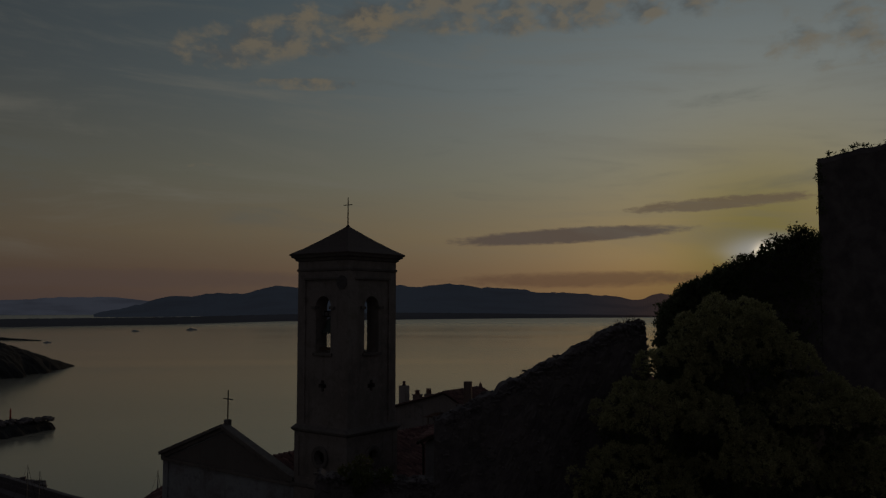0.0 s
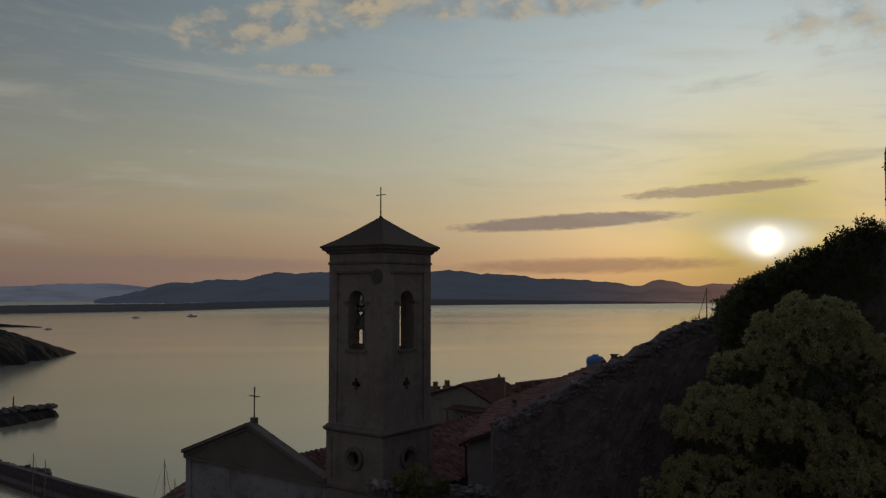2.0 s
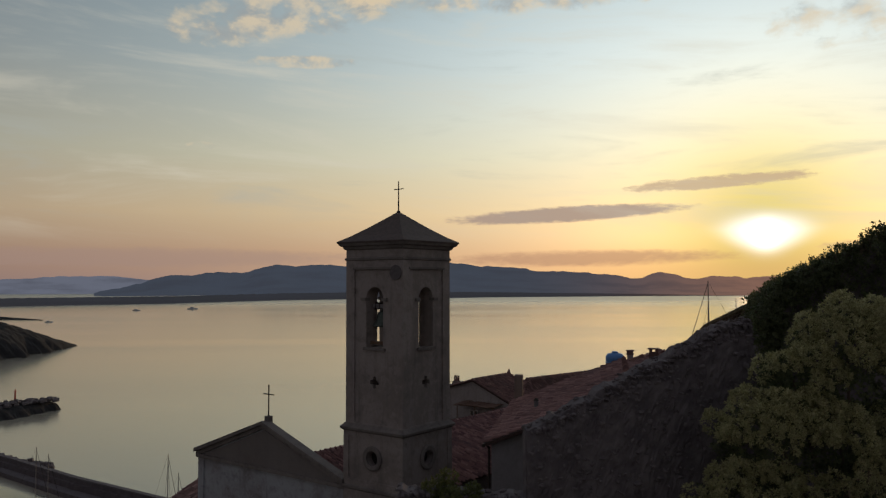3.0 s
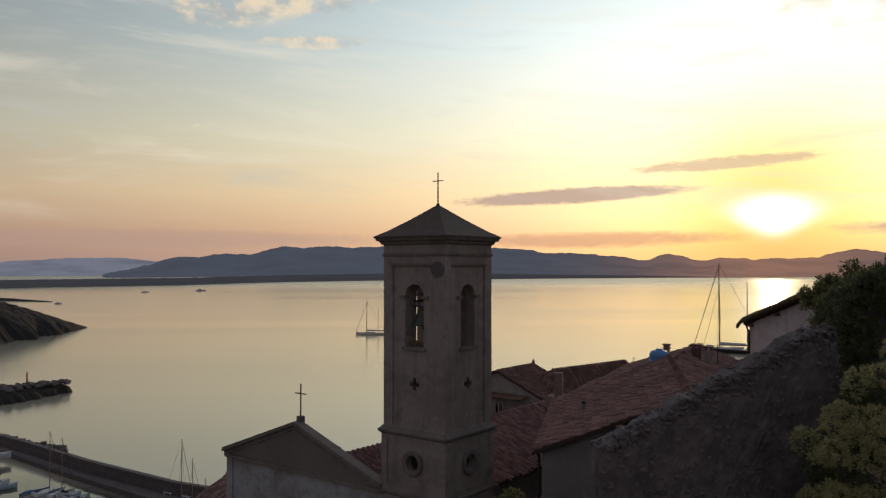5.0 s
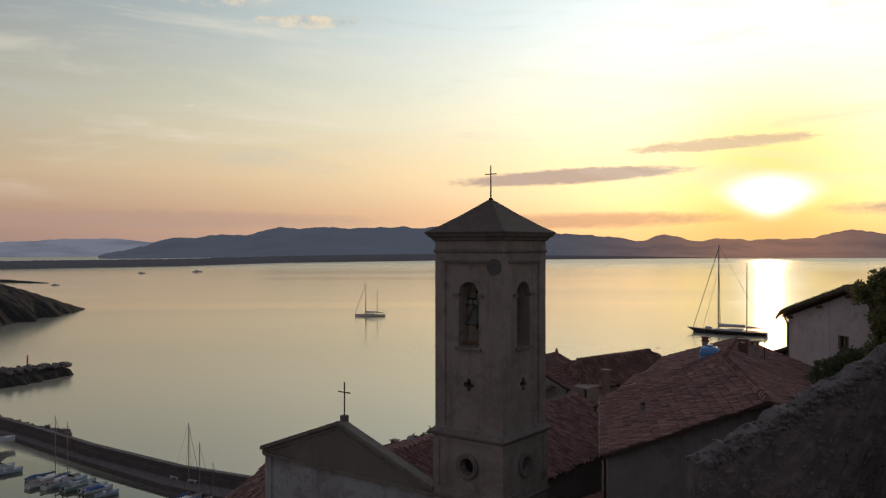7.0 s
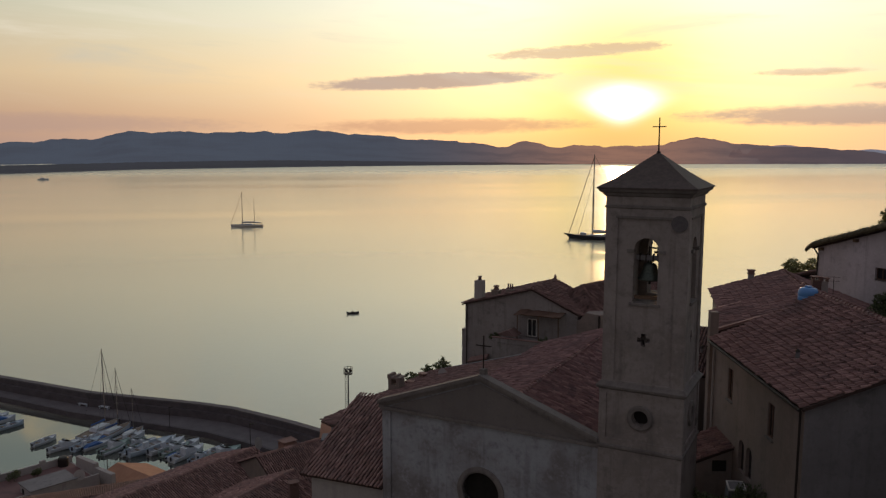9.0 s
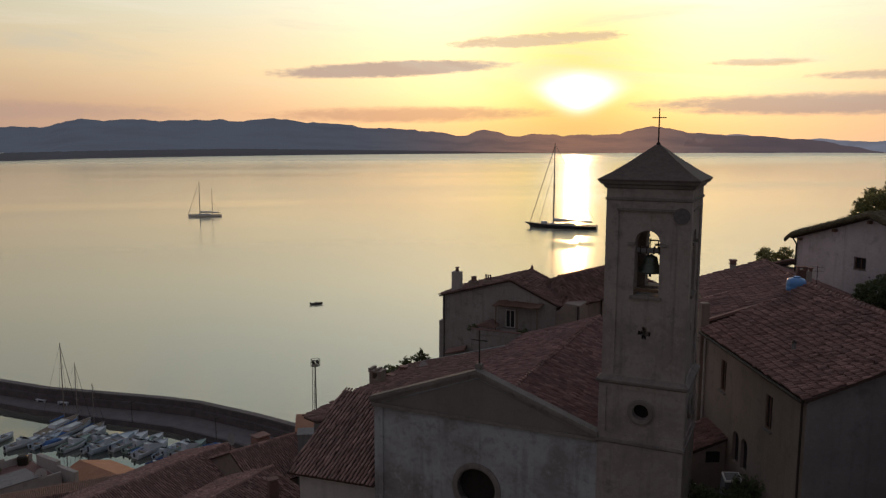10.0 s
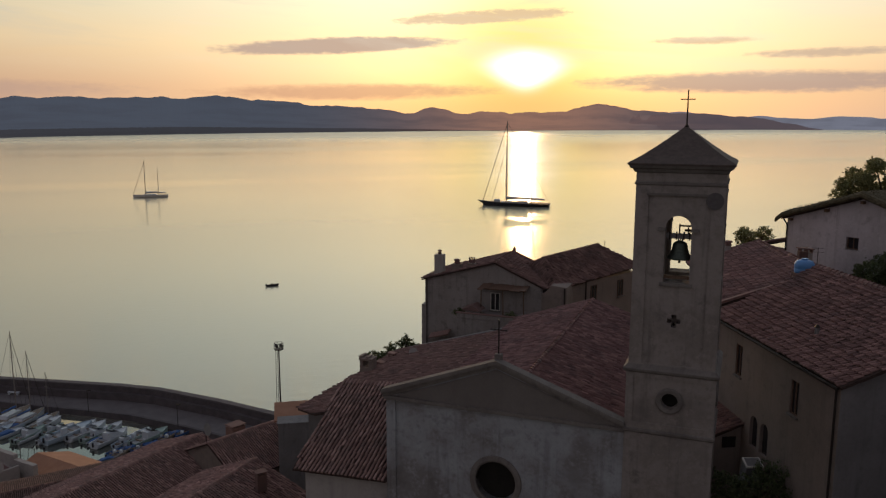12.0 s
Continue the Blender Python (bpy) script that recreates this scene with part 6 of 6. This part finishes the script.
# big evergreen shrub in the foreground: cushions of foliage one below another
CUSHIONS = (((9.0, 15.3, 51.5), (1.9, 1.4, 1.7)), ((7.2, 15.0, 51.0), (1.1, 0.9, 0.9)), ((10.9, 15.3, 51.0), (1.0, 0.9, 0.8)), ((6.4, 14.5, 49.6), (1.8, 1.2, 1.1)), ((8.2, 14.4, 49.5), (1.0, 0.9, 0.7)), ((11.6, 14.7, 49.6), (2.2, 1.4, 1.05)), ((5.4, 14.0, 47.7), (1.7, 1.2, 1.1)), ((9.2, 14.0, 48.2), (1.9, 1.2, 1.0)), ((13.3, 14.2, 47.7), (2.0, 1.2, 1.1)), ((7.3, 13.6, 46.4), (2.0, 1.1, 0.9)), ((11.2, 13.6, 46.3), (2.1, 1.1, 0.9)))
shrub = thing("evergreen_shrub", pose(0, 0, 0), "large rounded evergreen shrub with tufted olive leaves", "shrub")
shrub_lumps, limbs = [], []
for c, r in CUSHIONS:
    limbs.append(((9.2, 15.6, 44.0), (c[0], c[1] + 0.3, c[2]), 0.14, 0.03))
    for i in range(int(14 * r[0] * (r[1] + r[2]))):  # upright plumes of leaves all over the outer side
        a, b = random.uniform(-1.15 * math.pi, 0.15 * math.pi), 1.0 - 1.05 * random.random() ** 1.3
        ring = math.sqrt(1 - b * b)
        q, size = random.uniform(0.78, 1.06), random.uniform(0.17, 0.34)
        shrub_lumps.append(((c[0] + r[0] * q * ring * math.cos(a), c[1] + r[1] * q * ring * math.sin(a), c[2] + r[2] * q * b), (size, size, size * 1.15)))
part("trunk", rods(((9.2, 15.6, 39.0), (9.2, 15.6, 44.2), 0.3, 0.2), *limbs), M_BARK, shrub)


def rosettes(name, centres, ways, per, radius, leaf, mat, owner):
    """Round tufts: leaves that stand out from a centre, mostly to the outer side."""
    n = len(centres)
    c = np.repeat(np.array(centres, float), per, axis=0)
    out = np.repeat(np.array(ways, float), per, axis=0)
    d = rng.normal(0, 1, (n * per, 3))
    d /= np.linalg.norm(d, axis=1)[:, None]
    d = d + out * 0.75
    d /= np.linalg.norm(d, axis=1)[:, None]
    grow = np.repeat(rng.uniform(0.7, 1.25, (n, 1)), per, axis=0)
    root = c + d * radius * grow * rng.uniform(0.1, 0.75, (n * per, 1))
    side = np.cross(d, rng.normal(0, 1, (n * per, 3)))
    side /= np.linalg.norm(side, axis=1)[:, None] + 1e-9
    ln = leaf * grow * rng.uniform(0.7, 1.2, (n * per, 1))
    V = np.stack([root, root + d * ln * 0.55 + side * ln * 0.20, root + d * ln, root + d * ln * 0.55 - side * ln * 0.20], 1).reshape(-1, 3)
    idx = np.arange(n * per)[:, None] * 4 + np.arange(4)
    return raw(name, V, [tuple(q) for q in idx.tolist()], mat, owner)


pts, ways = lumpy_points(shrub_lumps, 24000)
top = (ways[:, 2] > 0.0) & (ways[:, 1] < 0.8)  # tufts on the upper and outer sides only, so undersides read as shaded
tagged(rosettes("crown", pts[top], ways[top], 24, 0.085, 0.085, M_LEAF, shrub), kind="stuff")
# dark leaves behind the cushions put shade into the gaps between them
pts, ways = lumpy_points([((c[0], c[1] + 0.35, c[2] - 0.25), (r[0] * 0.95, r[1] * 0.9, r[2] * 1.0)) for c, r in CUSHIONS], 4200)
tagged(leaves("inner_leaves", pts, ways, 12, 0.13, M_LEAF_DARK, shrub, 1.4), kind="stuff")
# trees near the upper house
tree("dark_tree", pose(17.6, 35.4, 44.2), blob_field((0.3, 0, 7.9), (2.1, 1.9, 2.3), 40, 0.5, 0.85, 11) + blob_field((1.3, 0, 5.6), (2.4, 1.9, 2.6), 36, 0.6, 0.85, 17), 3600, 9, 0.17, M_LEAF_OLIVE, "dense evergreen tree beside the upper house", trunk=((0.6, 0, -5), (0.6, 0, 5.0), 0.25))
tree("dark_tree", pose(31.9, 52.2, 45.2), blob_field((1.0, 0.5, 6.0), (4.4, 3, 3.4), 46, 0.55, 0.75, 12), 2300, 10, 0.24, M_LEAF_OLIVE, "spreading tree behind the upper house", trunk=((0, 0, -3), (2, 1, 4.5), 0.3), inner=False)
tree("dark_tree", pose(29.38, 63.88, 40.9), blob_field((0, 0, 5.1), (1.9, 1.6, 1.3), 26, 0.42, 0.8, 13), 800, 8, 0.2, M_LEAF_OLIVE, "low dark tree beyond the roofs", trunk=((0, 0, -5), (0, 0, 3), 0.25), inner=False)
tree("garden_bush", pose(16.9, 37.5, 44.65), blob_field((0, 0, 2.8), (2.3, 2.1, 2.4), 42, 0.6, 0.8, 14), 1900, 12, 0.14, M_LEAF_DARK, "dark bush against the pale house wall", "bush", ((0, 0, -2), (0, 0, 1.2), 0.12))
tree("garden_bush", pose(2.3, 28.4, 39.3, 0, 0, -28), blob_field((0, 0, 1.7), (4.8, 1.4, 1.25), 46, 0.6, 0.8, 15), 1700, 12, 0.13, M_LEAF_DARK, "low bush at the foot of the bell tower", "bush", ((0, 0, -2), (0, 0, 0.8), 0.1))
tree("climbing_vine", pose(-2.7, 16.5, 46.9), blob_field((0, 0, 0.75), (0.9, 0.45, 0.5), 14, 0.24, 0.8, 16), 460, 10, 0.11, M_LEAF_BRIGHT, "bright green climber spilling over the ruined wall", "climber", ((0, 0, -6), (0, 0, 0.3), 0.06), inner=False)

for x, y, s in ((-56.6, 123.4, 1.0), (-53.8, 124.8, 0.7), (-59.6, 119.8, 0.8)):
    tree("potted_plant", pose(x, y, 8.44), blob_field((0, 0, 0.9 * s), (0.8 * s, 0.8 * s, 0.6 * s), 9, 0.4 * s, 0.8, 21), 220, 9, 0.17, M_LEAF_DARK, "dark potted shrub on the roof terrace", "plant", ((0, 0, 0), (0, 0, 0.6), 0.06), inner=False)

for x, y, s in ((-1.6, -2.5, 0.8), (2.9, -2.6, 0.9), (4.0, -2.4, 0.7)):
    tree("potted_plant", HH @ pose(x, y, 5.3), blob_field((0, 0, 0.6 * s), (0.55 * s, 0.4 * s, 0.4 * s), 8, 0.26 * s, 0.8, 23), 160, 9, 0.11, M_LEAF_DARK, "dark potted shrub on the house terrace", "plant", ((0, 0, 0), (0, 0, 0.4), 0.04), inner=False)


def conifer(m, h, label, seed):
    t = thing("conifer", m, label, "tree")
    part("trunk", rods(((0, 0, -6), (0, 0, h), 0.16, 0.03)), M_BARK, t)
    r = random.Random(seed)
    pts, ways, limbs = [(0, 0, h)], [(0, 0, 1)], []
    for i in range(int(h * 15)):  # loose whorls of limbs, longer below
        f = 0.06 + 0.9 * (i + r.random()) / (h * 15)
        a, reach = i * 2.4 + r.uniform(-0.5, 0.5), (1.02 - f) * h * r.uniform(0.3, 0.8)
        way = (math.cos(a), math.sin(a), 0.35)
        limbs.append(((0, 0, f * h), (way[0] * reach, way[1] * reach, f * h + 0.3 * reach), 0.03, 0.008))
        for s in range(1 + int(reach / 0.11)):
            q = 0.25 * reach + s * 0.1
            pts.append((way[0] * q, way[1] * q, f * h + 0.3 * q))
            ways.append(way)
    part("limbs", rods(*limbs, n=4), M_BARK, t)
    tagged(leaves("crown", pts, ways, 11, 0.17, M_LEAF_DARK, t, 0.8), kind="stuff")
    return t


conifer(pose(-4.95, 66.9, 35.7), 3.2, "dark little conifer beyond the roof edge", 1)
conifer(pose(-6.4, 66.66, 35.3), 3.0, "dark shrubby conifer beside the roof edge", 2)
tree("garden_bush", pose(-7.6, 66.77, 34.9), blob_field((0, 0, 1.9), (0.9, 0.8, 0.6), 12, 0.36, 0.8, 27), 420, 10, 0.15, M_LEAF_DARK, "small dark bush below the chimneys at the roof edge", "bush", ((0, 0, -5), (0, 0, 1.2), 0.1), inner=False)

pts, ways = [], []
for i in range(1500):  # grass and moss on the upper house's roof
    x = random.choice((-1, 1)) * random.random() ** 0.8 * 5.6
    pts.append((x, random.uniform(-0.25, 5.0), 8.95 - abs(x) * 0.327 + 0.36 + random.random() * 0.07))
    ways.append((random.uniform(-0.4, 0.4), random.uniform(-0.4, 0.2), 0.8))
V, F = [], []
gx, gy = 60, 26
lips = [(-0.46, -0.40), (-0.60, -0.29), (-0.58, -0.14), (-0.46, -0.02)]
for i in range(gx + 1):  # a thick sagging mat with a rounded, drooping front edge
    x = -5.95 + 11.9 * i / gx
    droop = 0.10 * noise.noise((x * 1.3, 4, 4)) + 0.05 * noise.noise((x * 4.0, 8, 4))
    end = 0.22 * max(0.0, abs(x) - 5.5) / 0.45
    for j in range(gy + 1 + len(lips)):
        y, low = lips[j] if j < len(lips) else (-0.3 + 5.8 * (j - len(lips)) / gy, 0.0)
        n3 = noise.noise((x * 1.7, y * 1.7, 2)) * 0.08 + noise.noise((x * 5, y * 5, 6)) * 0.05
        V.append((x, y + 0.05 * noise.noise((x * 6.0, low * 9, 1)), 9.30 - abs(x) * 0.327 + (n3 if low == 0.0 else droop * (0.4 - low)) + low - end))
gy += len(lips)
for i in range(gx):
    for j in range(gy):
        f0 = i * (gy + 1) + j
        F.append((f0, f0 + gy + 1, f0 + gy + 2, f0 + 1))
raw("moss_mat", V, F, M_MOSS, upper_house, "thick dark mat of moss on the tiles")
tagged(leaves("roof_grass", pts, ways, 9, 0.06, M_MOSS, upper_house, 1.2), "mossy green tufts on the tiles", kind="stuff")

# ---------------------------------------------------------------- fortress wall, with ivy
fort = thing("fortress_wall", pose(0, 0, 0), "dark stepped fortress wall overgrown with ivy", "fortress wall")


def fort_top(x):
    z = 53.0 + (x - 9.0) * 0.465
    if x > 15.25:
        z = 59.15 + (x - 15.25) * 0.24
    if x < 10.2:
        z -= 0.8 * (10.2 - x) ** 2
    return z + 0.12 * noise.fractal((x * 1.1, 0, 7), 1.0, 2.0, 4)


V, F = [], []
xs2 = [9.3 + 0.25 * i for i in range(24)] + [15.24, 15.26] + [15.5 + 0.4 * i for i in range(24)]
for x in xs2:
    t = fort_top(x)
    for yy, zz in ((20.0, 38), (20.25, t - 0.25), (20.4, t), (22.2, t + 0.05), (22.4, 38)):
        V.append((x + (0.62 * (yy - 20.0) if x > 15.1 else 0.0), yy + 0.8, zz))
for i in range(len(xs2) - 1):
    for j in range(4):
        f0 = i * 5 + j
        F.append((f0, f0 + 5, f0 + 6, f0 + 1))
F.append((0, 1, 2, 3, 4))
F.append(tuple((len(xs2) - 1) * 5 + j for j in (4, 3, 2, 1, 0)))
raw("core", V, F, M_MORTAR, fort)
pts, ways = [], []
for i in range(1500):
    x = random.uniform(8.9, 15.2)
    t = fort_top(x)
    drop = random.random() ** 2 * 4.5
    tall = 0.45 * max(0, noise.noise((x * 1.8, 3, 0)) + 0.35)
    pts.append((x, 20.8 + (random.uniform(-0.35, 0.1) if drop > 0.3 else random.uniform(-0.3, 1.6)), t - drop + tall * random.random()))
    ways.append((random.uniform(-0.3, 0.3), -0.6, 0.8))
for i in range(40):
    x = random.uniform(15.6, 20)
    pts.append((x, 20.8, fort_top(x) + random.uniform(-0.06, 0.05)))
    ways.append((0, -0.2, 1))
for i in range(25):
    pts.append((15.4 + random.uniform(-0.03, 0.05), 20.7 + random.uniform(0, 0.3), random.uniform(56.8, 58.9)))
    ways.append((-1, 0, 0.3))
lumps = []
for i in range(34):  # bushes rooted along the sloping top
    x = 9.0 + 6.1 * (i + random.random()) / 34
    s = random.choice((0.18, 0.25, 0.32, 0.45))
    lumps.append(((x, 21.0 + random.uniform(-0.3, 0.9), fort_top(x) + s * 0.25), (s * 1.2, s, s)))
for x, s in ((9.3, 0.62), (9.9, 0.55), (10.6, 0.6), (12.1, 0.42), (13.3, 0.38), (14.2, 0.42)):
    lumps.append(((x, 21.0, fort_top(x) + s * 0.2), (s, s, s * 0.8)))
for i in range(30):  # ragged growth hanging over the broken end
    z, s = random.uniform(48.5, 53.0), random.choice((0.2, 0.28, 0.38))
    lumps.append(((9.25 + random.uniform(-0.25, 0.25) + 0.1 * (53.0 - z), 20.9 + random.uniform(-0.2, 0.8), z), (s, s, s * 1.1)))
more, out = lumpy_points(lumps, 2600)
pts += [tuple(p) for p in more]
ways += [tuple(p) for p in out]
for i in range(60):  # sprigs standing up
    x = random.uniform(9.0, 15.0)
    h = random.uniform(0.1, 0.5)
    for j in range(6):
        pts.append((x + 0.1 * h * j / 5, 21.0, fort_top(x) + 0.2 + h * j / 5))
        ways.append((0.2, 0, 1))
for i in range(1300):
    x = random.uniform(9.15, 9.7)
    pts.append((x, random.uniform(20.6, 22.9), random.uniform(46, 53.3)))
    ways.append((-0.8, -0.4, 0.3))
for i in range(900):
    x = random.uniform(9.2, 12.0)
    pts.append((x, random.uniform(20.6, 23.2), fort_top(x) + random.uniform(-0.1, 0.22)))
    ways.append((-0.2, -0.2, 1))
pts2, ways2, stems = [], [], []
for x0, x1, count, tall in ((9.0, 10.3, 16, 0.5), (10.6, 13.0, 10, 0.3), (13.3, 14.6, 16, 0.75)):
    for i in range(count):  # leafy shoots that stand out against the sky
        x = random.uniform(x0, x1)
        foot = Vector((x, 21.2 + random.uniform(-0.3, 0.3), fort_top(x) + 0.15))
        lean = Vector((random.uniform(-0.5, 0.15), 0, 1)) * random.uniform(0.5, 1.0) * tall
        stems.append((foot, foot + lean, 0.014, 0.005))
        for j in range(7):
            pts2.append(foot + lean * (0.35 + 0.65 * j / 6))
            ways2.append((random.uniform(-1, 1), random.uniform(-0.5, 0.5), 0.6))
part("shoots", rods(*stems, n=4), M_BARK, fort, "thin woody shoots")
tagged(leaves("shoot_leaves", pts2, ways2, 5, 0.13, M_LEAF_DARK, fort, 1.2), kind="stuff")
tagged(leaves("ivy", pts, ways, 13, 0.10, M_LEAF_DARK, fort, 1.3), kind="stuff")
twigs = []
for i in range(170):  # bare twigs and sprigs standing out of the growth
    x = random.uniform(9.0, 15.1)
    foot = Vector((x, 21.0 + random.uniform(-0.3, 0.6), fort_top(x) + 0.1))
    tip = foot + Vector((random.uniform(-0.3, 0.15), random.uniform(-0.1, 0.1), random.uniform(0.15, 0.6)))
    twigs.append((foot, tip, 0.010, 0.004))
    twigs.append(((foot + tip) / 2, (foot + tip) / 2 + Vector((random.uniform(-0.2, 0.2), 0, random.uniform(0.08, 0.25))), 0.006, 0.003))
part("twigs", rods(*twigs, n=3), M_BARK, fort, "bare dry twigs")

# ---------------------------------------------------------------- ruined wall stones
shapes = []
for v in range(8):
    bm = bmesh.new()
    bmesh.ops.create_cube(bm, size=1)
    bmesh.ops.subdivide_edges(bm, edges=bm.edges, cuts=1, use_grid_fill=True)
    for p in bm.verts:
        q = p.co.normalized() * 0.62
        p.co = p.co.lerp(q, 0.45) * (1 + 0.28 * noise.noise(p.co * 2.1 + Vector((v * 5.3, 0, 0))))
    me = bpy.data.meshes.new("stone")
    bm.to_mesh(me)
    bm.free()
    me.materials.append(M_RUBBLE)
    shapes.append(me)


rows = []
for x_from, x_to, top_of in ((WALL_X0, WALL_X1, wall_top), (-4.2, WALL_X0 - 0.05, low_top)):
    z = 43.6
    while z < 53.0:
        h = random.uniform(0.06, 0.14)
        x = x_from + random.uniform(0, 0.2)
        while x < x_to:
            wd = random.choice((0.07, 0.09, 0.12, 0.15, 0.20, 0.28)) * random.uniform(0.85, 1.15)
            t = top_of(x)
            if z < t - 0.05 and random.random() < 0.60 + 0.4 * math.exp(-((t - z) / 0.6) ** 2) + 0.3 * (noise.noise((x * 0.9, z * 0.9, 4)) > 0.25):
                y = wall_y(x) - 0.36 - 0.3 * max(0, (t - 0.5 - z) / (t - 38))
                rows.append((x + wd / 2, y + random.uniform(0.10, 0.20), z + h / 2 + random.uniform(-0.05, 0.05), wd * 1.02, random.uniform(0.22, 0.4), h * random.uniform(0.7, 1.1), t - z))
            x += wd + random.uniform(0.02, 0.06)
        z += h + 0.02
    for i in range(int(15 * (x_to - x_from))):  # loose stones along the broken top
        x = random.uniform(x_from, x_to)
        s = random.uniform(0.05, 0.15)
        rows.append((x, wall_y(x) + random.uniform(-0.35, 0.45), top_of(x) + random.uniform(-0.05, 0.08), s * 1.5, s, s * 0.6, 0.0))
rows.sort(key=lambda r: r[6])
V, F = [], []
for i, (x, y, z, a, b, c, _) in enumerate(rows):
    m = pose(x, y, z, random.uniform(-16, 16), random.uniform(-24, 24), 7 + random.uniform(-20, 20)) @ Matrix.Diagonal((a * 0.85, b * 0.9, c * random.uniform(0.8, 1.25), 1))
    me = shapes[i % 8]
    if i < 290:
        ob = new("stone", me)
        ob.parent = ruin
        ob.matrix_basis = m
    else:
        f0 = len(V)
        V.extend(m @ p.co for p in me.vertices)
        F.extend(tuple(q + f0 for q in p.vertices) for p in me.polygons)
tagged(raw("rubble", V, F, M_RUBBLE, ruin), kind="stuff")
stalks = []
for i in range(110):  # dry grass and twigs along the broken top
    x = random.uniform(WALL_X0, WALL_X1) if i % 3 == 0 else random.uniform(5.2, 6.9)
    foot = Vector((x, wall_y(x) + random.uniform(-0.2, 0.3), wall_top(x) - 0.05))
    tip = foot + Vector((random.uniform(-0.16, 0.10), random.uniform(-0.08, 0.08), random.uniform(0.12, 0.34)))
    stalks.append((foot, tip, 0.007, 0.003))
part("dry_stalks", rods(*stalks, n=3), M_BARK, ruin, "dry brown stalks")
